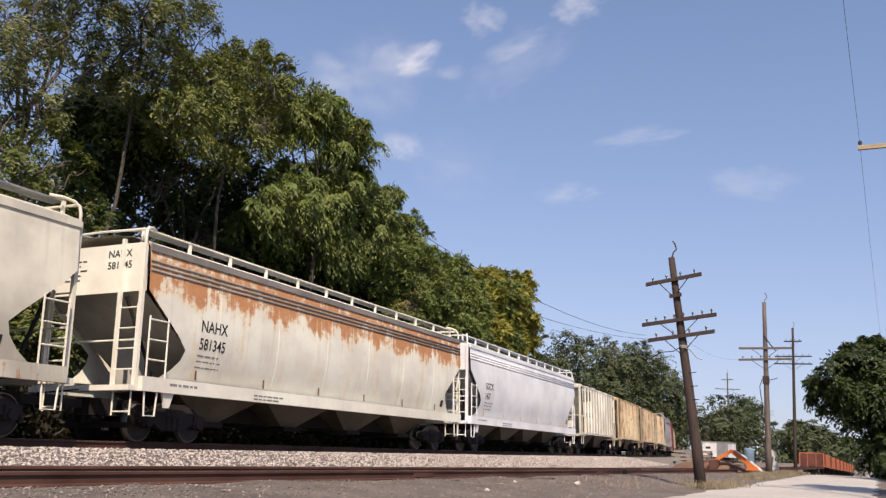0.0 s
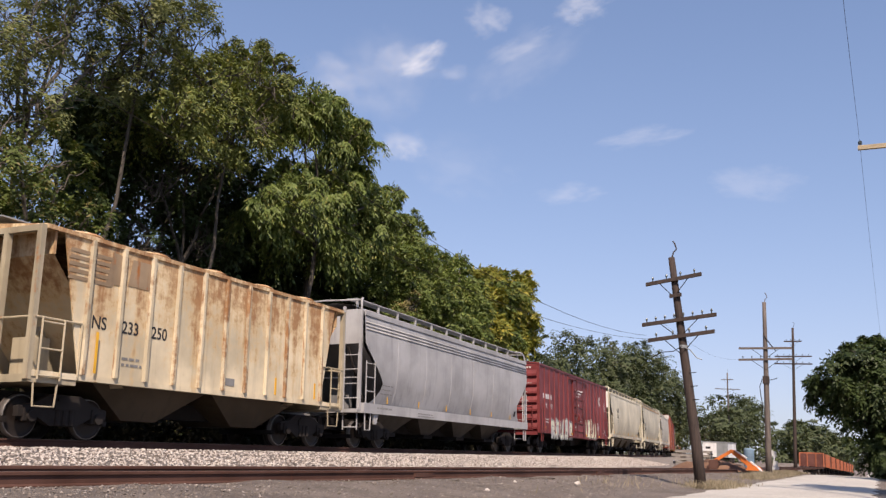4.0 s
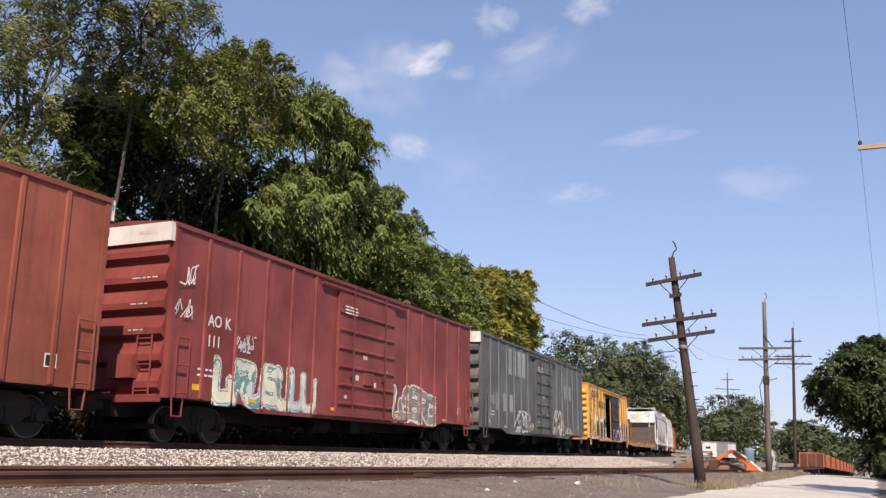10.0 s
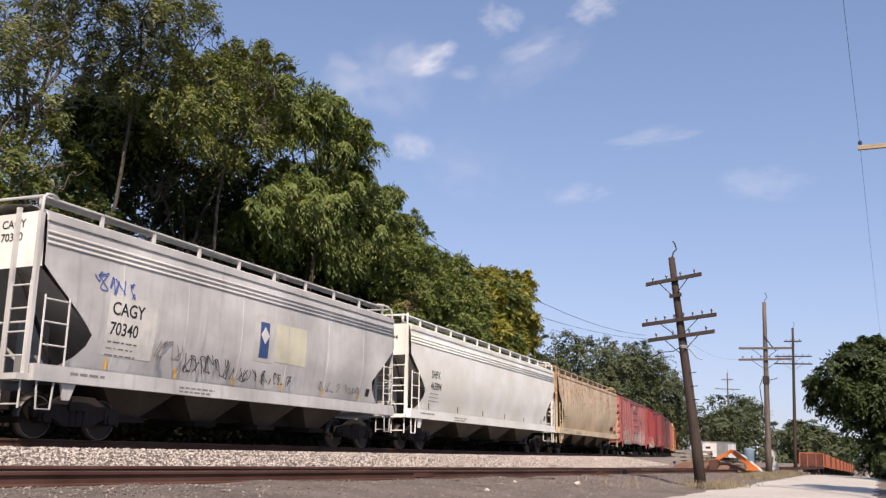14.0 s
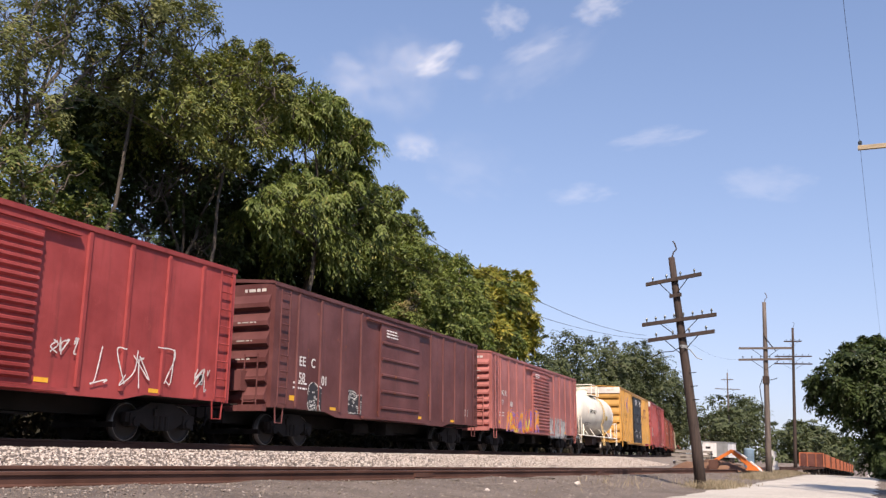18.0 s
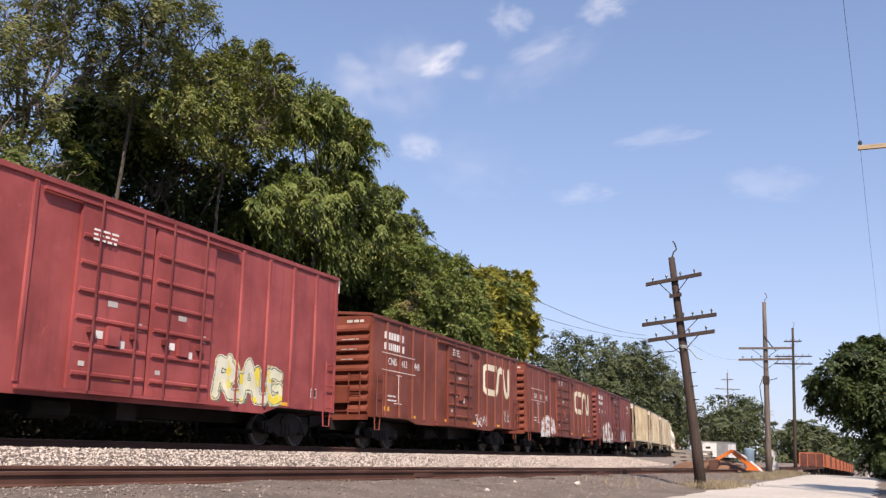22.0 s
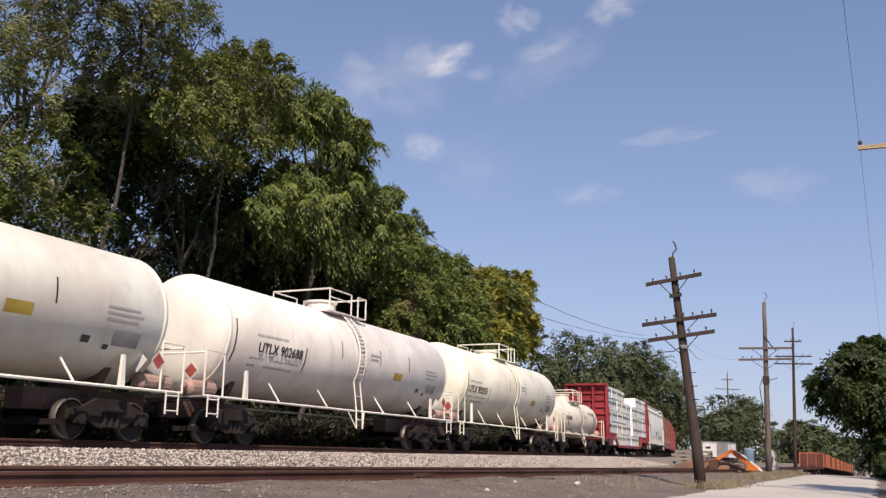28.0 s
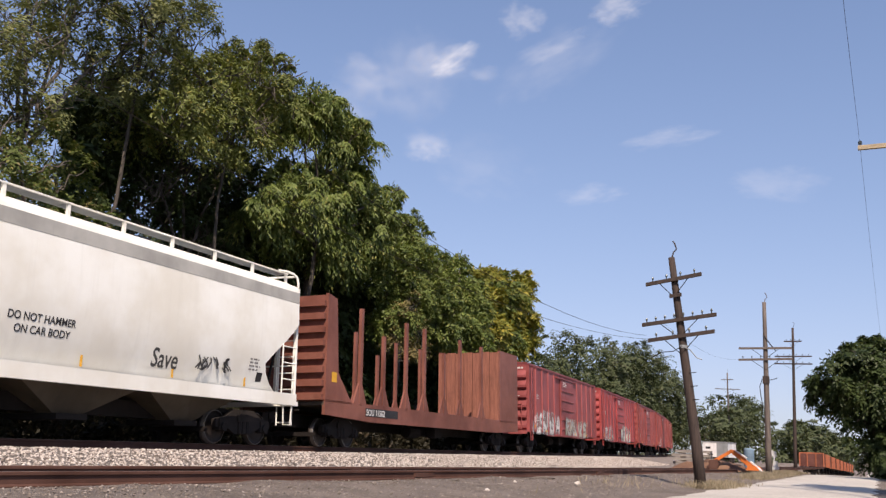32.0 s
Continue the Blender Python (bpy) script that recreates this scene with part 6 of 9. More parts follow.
# abstract sprayed shapes in a unit box: each a list of bent lines
FORMS = (
    [[(0.2, 0.0), (0.15, 0.95)], [(0.15, 0.95), (0.85, 0.85), (0.9, 0.55), (0.2, 0.45)], [(0.4, 0.45), (0.95, 0.0)]],
    [[(0.85, 0.85), (0.3, 0.95), (0.1, 0.5), (0.3, 0.05), (0.9, 0.15)], [(0.5, 0.45), (0.9, 0.45), (0.9, 0.15)]],
    [[(0.1, 0.0), (0.45, 0.95), (0.9, 0.0)], [(0.25, 0.35), (0.75, 0.35)]],
    [[(0.15, 0.95), (0.15, 0.1), (0.9, 0.1)], [(0.9, 0.1), (0.8, 0.5)]],
    [[(0.9, 0.85), (0.25, 0.9), (0.2, 0.55), (0.8, 0.45), (0.8, 0.08), (0.1, 0.12)]],
    [[(0.1, 0.0), (0.2, 0.95), (0.5, 0.4), (0.85, 0.95), (0.9, 0.0)]],
    [[(0.15, 0.9), (0.2, 0.15), (0.5, 0.0), (0.85, 0.2), (0.85, 0.95)]],
    [[(0.1, 0.85), (0.9, 0.95), (0.15, 0.1), (0.95, 0.05)], [(0.3, 0.5), (0.7, 0.5)]],
)
# upright fat bodies with round heads, for the piece on the yellow car
BODIES = (
    [[(0.45, 0.05), (0.40, 0.55)], [(0.45, 0.80), (0.46, 0.82)], [(0.40, 0.5), (0.05, 0.35)]],
    [[(0.2, 0.95), (0.3, 0.1), (0.75, 0.05), (0.8, 0.6)]],
    [[(0.5, 0.0), (0.45, 0.9)], [(0.15, 0.75), (0.85, 0.7)]],
    [[(0.25, 0.0), (0.35, 0.75)], [(0.35, 0.75), (0.8, 0.1)], [(0.8, 0.1), (0.75, 0.7)]],
)


def rounded(line, steps=5):
    """A bent line drawn as a smooth curve through its points."""
    p = [Vector(q) for q in line]
    if len(p) < 3:
        return line
    ends = [p[0] * 2 - p[1]] + p + [p[-1] * 2 - p[-2]]
    out = []
    for a, b, c, d in zip(ends, ends[1:], ends[2:], ends[3:]):
        for k in range(steps):
            t = k / steps
            out.append(tuple(0.5 * (2 * b + (c - a) * t + (2 * a - 5 * b + 4 * c - d) * t * t + (3 * b - a - 3 * c + d) * t ** 3)))
    return out + [tuple(p[-1])]


def sprayed_piece(car, x0, x1, z0, z1, y, cols, line, proud, seed, wash=False):
    """Fat outlined shapes with a cast edge and a worn cloud behind them, sprayed across the sheets, ribs and doors."""
    g = np.random.default_rng(seed)
    cell = 0.02
    nx, nz = int((x1 - x0) / cell), int((z1 - z0) / cell)
    X, Z = np.meshgrid(x0 + (np.arange(nx) + 0.5) * cell, z0 + (np.arange(nz) + 0.5) * cell)
    high = z1 - z0
    n = max(2, round((x1 - x0) / (high * (0.62 if wash else 0.54))))
    fat = (0.115 if wash else 0.088) * high
    wide = (x1 - x0 - 2 * fat) / n
    dist = np.full(X.shape, 9.0)
    cast = np.full(X.shape, 9.0)
    letter = np.zeros(X.shape, int)
    soft = (np.sin(X * 5.1 + seed) * np.sin(Z * 6.3 + seed * 3) + 0.7 * np.sin(X * 11.7 + Z * 7.1 + seed) * np.sin(Z * 13.0 - X * 4.0)
            + 0.4 * np.sin(X * 27 + 3 * np.sin(Z * 9)) * np.sin(Z * 31))
    warp = 0.018 * soft
    forms = BODIES if wash else FORMS
    for k in range(n):
        arch = 0.12 * math.sin(math.pi * (k + 0.5) / n)
        tall, drop, lean = g.uniform(0.50, 0.70) + arch, g.uniform(0.09, 0.17), g.uniform(-0.12, 0.28)
        for bent in forms[int(g.integers(len(forms)))]:
            q = [(x0 + fat + wide * (k - 0.15 + 1.3 * a) + lean * b * high, z0 + high * (drop + tall * b)) for a, b in rounded(bent)]
            heavy = g.uniform(0.85, 1.2)
            for (ax, az), (bx, bz) in zip(q, q[1:]):
                dx, dz = bx - ax, bz - az
                for field, sx, sz in ((0, 0.0, 0.0), (1, 0.07, -0.06)):
                    u = np.clip(((X - sx - ax) * dx + (Z - sz - az) * dz) / (dx * dx + dz * dz + 1e-9), 0, 1)
                    d = np.hypot(X - sx - ax - u * dx, Z - sz - az - u * dz) / heavy + warp
                    if field:
                        cast = np.minimum(cast, d)
                    else:
                        letter = np.where(d < dist, k, letter)
                        dist = np.minimum(dist, d)
    fills = list(cols)
    m = len(fills)
    rise = (Z - z0) / high
    band = (rise * 2.2 + 0.30 * soft + 0.35 * letter).astype(int)
    pick = (letter + band) % m
    edge = 0.016 + 0.10 * fat
    worn = g.uniform(size=X.shape) < 0.05 + 0.30 * (soft > 0.9)
    if wash:
        top = 0.86 + 0.10 * np.sin(X * 3.1 + seed) + 0.06 * np.sin(X * 7.7)
        drips = np.sin(X * 41.0 + seed) > 0.93
        blob = np.sin(X * 2.6 + 1.2 * np.sin(Z * 2.3 + seed)) + 0.8 * np.sin(X * 5.3 + seed) * np.sin(Z * 2.7 + 2) + 0.12 * soft
        hue = np.floor((X + 0.5 * np.sin(Z * 3.0 + seed)) * 1.9 + 0.9 * (Z > z0 + 0.55 * high)).astype(int)
        under = np.where(np.abs(blob) < 0.36, 0, 1 + (hue * 5 % 7) % (m - 1))
        kind = np.where(rise < top, under, -1)
        kind = np.where((dist < fat * 1.15) | (drips & (dist < fat * 1.9) & (rise < 0.5)), m, kind)
        kind = np.where((np.abs(dist - fat * 1.35) < 0.012) & (soft > 0.1), m + 1, kind)
    else:
        kind = np.where((dist < fat * 1.45 + 0.05 * soft) & ~worn, m + 2, -1)
        kind = np.where(cast < fat + edge, m, kind)
        kind = np.where(dist < fat + 1.9 * edge, m + 1, kind)
        kind = np.where(dist < fat + edge, m, kind)
        kind = np.where(dist < fat, np.where(worn, m + 2, pick), kind)
        kind = np.where((np.abs(dist - fat * 0.5) < 0.010) & (soft > 0.35), m + 1, kind)
    pale = fills[0] if sum(fills[0]) > 1.0 else (0.62, 0.61, 0.57)
    haze = tuple(0.5 * (p + q) for p, q in zip(fills[-1], fills[0]))
    paints = fills + [line, pale, haze]
    level = np.zeros(nx)
    for a, b, r in proud:
        level[(X[0] > a) & (X[0] < b)] = r
    sheets = [Shape() for _ in paints]
    q = cell / 2
    for r in range(nz):
        row = kind[r]
        cut = np.flatnonzero((np.diff(row) != 0) | (np.diff(level) != 0)) + 1
        for a, b in zip(np.r_[0, cut], np.r_[cut, nx]):
            if row[a] >= 0:
                xa, xb, yy, z = X[0, a] - q, X[0, b - 1] + q, y - level[a], Z[r, 0]
                sheets[row[a]].put([(xa, yy, z - q), (xb, yy, z - q), (xb, yy, z + q), (xa, yy, z + q)], [(0, 1, 2, 3)])
    for s, c in zip(sheets, paints):
        if s.f:
            tagged(part("sprayed_paint", s, sprayed(c), car), kind="stuff")


def between_ribs(car, text, size, x, z, y, ink, ribs):
    """Stencilled letters, group by group, each in the flat between two ribs."""
    for group in text.split():
        w = size * 0.60 * len(group)
        for r in ribs:
            if x < r + 0.10 and x + w > r - 0.10:
                x = r + 0.11
        word(car, group, size, x, z, y, ink, 0.92)
        x += w + size * 0.5


def add_boxcars():
    def P(name, colour, rust=0.1, grime=0.4, seed=1, rusts=None):
        return paint(name, colour, rust=rust, grime=grime, seed=seed, rusts=rusts, worn=tuple(min(0.8, v * 1.5 + 0.05) for v in colour))

    chrome = (SILVER, tone(0.56, 0.56, 0.54), tone(0.30, 0.31, 0.30))
    cars = [
        dict(s=(127.9, 145.8), eave=4.52, colour=(0.175, 0.028, 0.028), doors=[(7.5, 10.4, "plug")], ribs=1.15, label="maroon boxcar with silver sprayed letters",
             pieces=[(2.4, 7.4, 0.72, 1.95, (SILVER, CREAM, tone(0.5, 0.5, 0.46)), BLACK_P, 1.0), (11.1, 14.3, 0.88, 2.2, (CREAM, tone(0.55, 0.52, 0.38)), BLACK_P, 1.5)],
             marks=[("b", "", 0.36, 0.75, 2.78), ("w", "781 101", 0.36, 0.72, 2.32)], round_mark=(15.57, 3.42), tags=((16.75, 17.5, 2.72, 3.4), (14.3, 15.0, 1.15, 2.05), (16.7, 17.6, 1.2, 1.6))),
        dict(s=(203.0, 221.5), eave=5.02, colour=(0.235, 0.062, 0.036), doors=[(6.8, 9.25, "louvre"), (9.3, 11.8, "louvre")], ribs=1.2, end_ribs=6, label="red-oxide high boxcar with louvred double doors",
             pieces=[(1.1, 6.7, 1.05, 2.0, chrome + (BLACK_P,), tone(0.62, 0.62, 0.6), 1.5), (11.9, 15.9, 0.85, 2.1, (tone(0.20, 0.24, 0.25), tone(0.30, 0.33, 0.33)), tone(0.45, 0.46, 0.45), 1.4)],
             marks=[("w", "K CS M", 0.36, 0.85, 2.5), ("w", "1 92 80", 0.36, 0.95, 2.04)], cap=True),
        dict(s=(223.6, 242.3), eave=5.02, colour=(0.205, 0.042, 0.036), doors=[(7.6, 11.5, "plug")], ribs=1.2, end_ribs=6, label="red boxcar with white-capped end and sprayed green piece",
             pieces=[(1.7, 6.6, 0.9, 2.15, (CREAM, CREAM, TEAL, tone(0.5, 0.55, 0.55)), tone(0.12, 0.2, 0.28), 0.9), (11.3, 15.3, 0.85, 2.25, (tone(0.16, 0.14, 0.13), tone(0.24, 0.22, 0.21)), tone(0.6, 0.6, 0.58), 1.5)],
             marks=[("w", "AO K", 0.40, 1.0, 2.80), ("w", "111 482", 0.40, 1.0, 2.30)], cap=True, tags=((0.15, 0.9, 3.6, 4.25), (0.05, 0.75, 2.85, 3.35), (2.5, 3.3, 2.35, 2.75))),
        dict(s=(243.7, 262.5), eave=5.02, colour=(0.098, 0.102, 0.104), doors=[(8.2, 11.4, "plug")], ribs=1.15, end_ribs=6, rust=0.7, rusts=((0.12, 0.075, 0.05), (0.20, 0.18, 0.155)),
             tags=((4.6, 6.6, 1.1, 2.0), (11.9, 13.6, 1.1, 2.2), (0.9, 1.7, 2.0, 2.5), (14.3, 15.6, 1.0, 1.5), (7.0, 7.8, 1.1, 1.5)), label="dark grey boxcar with rust and pale paint patches",
             pieces=[(4.9, 7.5, 0.9, 1.95, (tone(0.07, 0.07, 0.07), tone(0.10, 0.09, 0.08)), tone(0.66, 0.66, 0.64), 1.3), (11.7, 14.2, 0.9, 2.5, (tone(0.08, 0.08, 0.08), tone(0.3, 0.28, 0.22)), tone(0.6, 0.6, 0.55), 1.5)],
             panes=True, marks=[], cap=True),
        dict(s=(264.45, 280.0), eave=4.38, colour=(0.56, 0.305, 0.07), doors=[(6.1, 8.1, "open"), (8.1, 11.2, "plain")], ribs=1.15, end_ribs=8, label="yellow boxcar with a black half-open door and bright sprayed paint",
             wash=True,
             pieces=[(0.02, 6.1, 0.95, 2.55, (WHITE_P, BLUE, PINK, VIOLET, LIME, WHITE_P), BLACK_P, 0.85), (8.15, 11.1, 1.0, 1.85, (BLUE, PINK, VIOLET, LIME, BLUE), BLACK_P, 1.0),
                     (11.25, 15.4, 1.0, 2.45, (BLUE, PINK, WHITE_P, VIOLET, LIME), BLACK_P, 1.0)],
             door_colour=(0.012, 0.011, 0.012), marks=[("k", "any", 0.22, 13.1, 3.25), ("k", "road", 0.22, 13.1, 2.98)], logo="rail"),
        dict(s=(360.0, 375.6), eave=4.32, colour=(0.36, 0.115, 0.100), doors=[(6.2, 9.4, "plain")], ribs=1.2, end_ribs=6, label="faded pink-red boxcar with green sprayed letters",
             pieces=[(0.7, 5.7, 0.8, 2.0, (TEAL, GREEN_P, tone(0.12, 0.16, 0.15), tone(0.55, 0.3, 0.28)), BLACK_P, 1.05), (5.8, 9.3, 0.95, 1.75, (tone(0.38, 0.34, 0.28), tone(0.22, 0.30, 0.25), tone(0.48, 0.26, 0.24)), tone(0.30, 0.20, 0.18), 1.0),
                     (9.5, 14.4, 0.85, 2.1, (tone(0.40, 0.42, 0.38), tone(0.22, 0.24, 0.20), tone(0.40, 0.22, 0.20)), tone(0.66, 0.64, 0.60), 1.2)],
             dark_tags=((9.9, 11.4, 2.0, 3.3), (11.6, 12.9, 2.1, 3.2)), marks=[("p", "EEC", 0.34, 1.0, 2.30), ("p", "5544", 0.34, 0.95, 1.86)]),
        dict(s=(377.2, 392.6), eave=4.32, colour=(0.31, 0.046, 0.044), doors=[(6.6, 9.3, "louvre")], ribs=1.2, end_ribs=6, label="bright red boxcar with cream sprayed letters", tags=((10.9, 13.2, 1.1, 2.1), (9.7, 10.4, 1.6, 2.0), (14.0, 14.5, 1.2, 1.9)),
             pieces=[(0.5, 6.2, 0.7, 1.75, (CREAM, WHITE_P, tone(0.10, 0.06, 0.06), tone(0.5, 0.5, 0.36)), tone(0.75, 0.74, 0.66), 1.3)],
             marks=[("w", "EE C", 0.36, 1.95, 2.16), ("w", "10 82", 0.36, 2.0, 1.76)]),
        dict(s=(394.4, 409.8), eave=4.35, colour=(0.125, 0.042, 0.040), doors=[(6.3, 9.4, "plain")], ribs=1.2, end_ribs=6, rust=0.35, label="dark maroon boxcar with black-painted patches",
             pieces=[(1.9, 2.7, 1.0, 1.8, (BLACK_P, BLACK_P), BLACK_P, 1.0), (4.3, 5.2, 1.0, 1.8, (BLACK_P, BLACK_P), BLACK_P, 1.0)],
             marks=[("w", "EE C", 0.38, 1.1, 2.22), ("w", "58 01", 0.38, 1.1, 1.76)]),
        dict(s=(411.7, 427.4), eave=4.30, colour=(0.36, 0.125, 0.112), doors=[(6.3, 9.4, "louvre")], ribs=1.25, end_ribs=9, label="pink-red boxcar with orange and silver sprayed pieces",
             pieces=[(2.0, 7.1, 0.9, 2.1, (AMBER, AMBER, LEMON, tone(0.6, 0.12, 0.05), VIOLET), VIOLET, 0.95), (9.3, 13.2, 0.75, 1.9, (SILVER, tone(0.30, 0.29, 0.29)), BLACK_P, 1.2)],
             marks=[("w", "AG R", 0.34, 1.2, 2.5), ("w", "77 384", 0.34, 1.2, 2.06)]),
        dict(s=(443.3, 461.5), eave=5.0, colour=(0.50, 0.265, 0.065), doors=[(6.9, 9.35, "plain"), (9.4, 11.9, "plain")], ribs=0.85, end_ribs=6, label="tall yellow boxcar with black double doors",
             pieces=[], door_colour=(0.012, 0.012, 0.014), marks=[("k", "TB OX", 0.46, 1.6, 2.85), ("k", "6 68 09 6", 0.46, 1.0, 2.28), ("k", "next", 0.2, 1.8, 3.95), ("k", "load", 0.2, 1.8, 3.75), ("k", "any", 0.2, 4.5, 3.65), ("k", "road", 0.2, 4.5, 3.45)], cap=True, logo="cross"),
        dict(s=(463.9, 481.2), eave=5.05, colour=(0.30, 0.062, 0.060), doors=[(6.9, 9.1, "plug"), (9.15, 11.3, "plug")], ribs=1.2, end_ribs=7, label="rose-red boxcar with a white-capped end",
             pieces=[(11.5, 14.6, 1.0, 2.25, (CREAM, tone(0.6, 0.6, 0.5), LEMON), tone(0.12, 0.14, 0.1), 1.3)], marks=[("x", "TOBX", 0.36, 0.65, 2.36), ("x", "8891 44", 0.36, 0.6, 1.9)], cap=True),
        dict(s=(483.6, 498.8), eave=4.30, colour=(0.175, 0.043, 0.025), tags=((9.4, 10.9, 0.95, 1.5), (13.2, 14.0, 1.2, 1.9)), doors=[(6.4, 9.0, "plug")], ribs=1.1, end_ribs=9, rust=0.2, label="brown-red boxcar with large white emblem", logo="worm", logo_at=(10.5, 14.1, 2.45, 3.68),
             pieces=[], marks=[("b", "", 0.34, 0.85, 3.62), ("b", "", 0.34, 0.85, 3.25), ("w", "CNIS 413 448", 0.34, 0.82, 2.78)], lines=True),
        dict(s=(500.4, 515.7), eave=4.30, colour=(0.175, 0.043, 0.026), doors=[(5.7, 9.0, "plug")], ribs=1.1, end_ribs=9, rust=0.2, label="brown-red boxcar with white emblem and sprayed piece", logo="worm", logo_at=(10.3, 14.2, 2.4, 3.6),
             pieces=[(2.6, 5.7, 0.8, 1.95, (WHITE_P, WHITE_P, tone(0.45, 0.2, 0.14)), tone(0.15, 0.06, 0.05), 1.3)], marks=[("w", "CNA 412 798", 0.34, 0.75, 2.7)], lines=True),
        dict(s=(517.5, 532.0), eave=4.30, colour=(0.150, 0.036, 0.030), doors=[(5.9, 8.5, "plug")], ribs=1.1, end_ribs=9, rust=0.2, label="brown-red boxcar with a white sprayed piece", logo="worm", logo_at=(12.1, 13.6, 3.15, 3.7),
             pieces=[(1.7, 5.7, 0.75, 2.2, (WHITE_P, tone(0.62, 0.58, 0.5)), tone(0.12, 0.06, 0.05), 1.2), (9.2, 11.6, 0.95, 1.85, (tone(0.25, 0.27, 0.32), tone(0.32, 0.34, 0.38)), tone(0.4, 0.42, 0.46), 1.3)],
             marks=[("b", "", 0.32, 0.45, 3.62), ("b", "", 0.32, 0.45, 3.25), ("w", "CV 500 54", 0.34, 0.42, 2.72)]),
        dict(s=(710.0, 725.8), eave=4.32, colour=(0.27, 0.060, 0.058), doors=[(6.3, 9.3, "plain")], ribs=1.2, end_ribs=6, label="red boxcar with silver sprayed letters along its sill",
             pieces=[(0.6, 6.2, 0.9, 2.2, (SILVER, WHITE_P, tone(0.2, 0.08, 0.07)), BLACK_P, 1.2), (7.0, 13.5, 0.9, 2.0, (tone(0.4, 0.38, 0.3), SILVER, tone(0.25, 0.1, 0.08)), BLACK_P, 1.2)], marks=[("w", "EEC", 0.3, 1.0, 2.7)]),
        dict(s=(727.8, 743.6), eave=4.32, colour=(0.31, 0.048, 0.046), doors=[(6.3, 9.3, "plain")], ribs=1.2, end_ribs=6, label="bright red boxcar with grey sprayed letters",
             pieces=[(0.6, 4.8, 0.9, 2.0, (SILVER, tone(0.25, 0.1, 0.1)), BLACK_P, 1.2), (7.5, 13.0, 0.9, 2.2, (SILVER, CREAM, tone(0.2, 0.1, 0.1)), BLACK_P, 1.2)], marks=[("w", "EEC", 0.3, 1.0, 2.7)]),
        dict(s=(745.5, 761.2), eave=4.32, colour=(0.28, 0.058, 0.050), doors=[(6.3, 9.3, "plain")], ribs=1.2, end_ribs=6, label="red boxcar with plain faded sides", pieces=[], marks=[]),
        dict(s=(763.0, 778.8), eave=4.32, colour=(0.25, 0.055, 0.050), doors=[(6.3, 9.3, "louvre")], ribs=1.2, end_ribs=6, label="dull red boxcar with a louvred door",
             pieces=[(2.0, 5.0, 0.9, 1.9, (WHITE_P, SILVER), BLACK_P, 1.2)], marks=[]),
        dict(s=(780.7, 796.5), eave=4.32, colour=(0.24, 0.058, 0.052), doors=[(6.3, 9.3, "plain")], ribs=1.2, end_ribs=6, label="dull brown-red boxcar with plain sides", pieces=[], marks=[]),
    ]
    for i, c in enumerate(cars):
        s0, s1 = c["s"]
        h = (s1 - s0) / 2
        body = P("boxcar_paint", c["colour"], c.get("rust", 0.16), 0.75, seed=i + 31, rusts=c.get("rusts"))
        plain = P("boxcar_trim", c["colour"], c.get("rust", 0.16), 0.7, seed=i + 61)
        o_rods = P("lock_rod_paint", tuple(v * 0.55 for v in c["colour"]), 0.4, 0.7, seed=i + 3)
        dm = P("door_paint", c["door_colour"], 0.1, 0.5, seed=i) if "door_colour" in c else body
        o = dict(length=s1 - s0, eave=c["eave"], body=body, end=plain, back=plain, roof=P("roof_paint", tuple(v * 0.8 for v in c["colour"]), 0.15, 0.5, seed=i + 5), ladder=plain, label=c["label"],
                 doors=[(*d, dm) for d in c["doors"]], pitch=c["ribs"], end_ribs=c.get("end_ribs", 7), rods=o_rods, belly=0.86 if c["eave"] < 4.9 else 0.80)
        if c.get("cap"):
            o["cap"] = P("white_cap", (0.72, 0.66, 0.60), 0.1, 0.4, seed=i)
        if i in (5, 6, 7, 8, 14, 15, 16, 17, 18):
            o["tall_ladder"] = True
        car, h, W, ribs = boxcar(o)
        couple(car, s0, s1)
        y = -W - 0.006
        inks = {"w": M_LETTER_W, "k": M_LETTER_B, "p": M_LETTER_W, "x": M_LETTER_B}
        proud = [(r - 0.05, r + 0.05, 0.050) for r in ribs] + [(d[0] - h, d[1] - h, 0.155 if d[2] == "louvre" else 0.139) for d in c["doors"] if d[2] != "open"]
        for k, (a, b, z0, z1, cols, line, cells) in enumerate(c["pieces"]):
            sprayed_piece(car, a - h, b - h, z0, z1, -W - 0.004, cols, line, proud, 50 * i + k, c.get("wash", False))
        for k, (a, b, z0, z1) in enumerate(c.get("tags", ())):
            scribble(car, a - h, b - h, z0, z1, y - 0.046, M_LETTER_W, 30 * i + k, 0.03)
        for k, (a, b, z0, z1) in enumerate(c.get("dark_tags", ())):
            scribble(car, a - h, b - h, z0, z1, y - 0.046, M_EMBLEM, 40 * i + k, 0.05)
        for k, (kind, text, size, x, z) in enumerate(c["marks"]):
            if kind == "b":
                bars(car, x - h, z + size * 0.75, 1.9, 1, y, M_LETTER_W, thick=size * 0.72, seed=i + k)
                continue
            if kind in "px":
                plate(car, x - h - 0.06, x - h + size * 0.62 * len(text) + 0.06, z - 0.06, z + size * 0.8, y + 0.002, M_BLACK if kind == "p" else M_LETTER_W)
            between_ribs(car, text, size, x - h, z, y - 0.004, inks[kind], ribs)
        bars(car, 1.1 - h, 1.75, 0.9, 2, y, M_LETTER_W if c["colour"][0] < 0.4 else M_LETTER_B, seed=i, thick=0.05, pitch=0.14)
        plate(car, h - 1.3, h - 1.0, 1.35, 1.62, y - 0.002, M_LETTER_W)
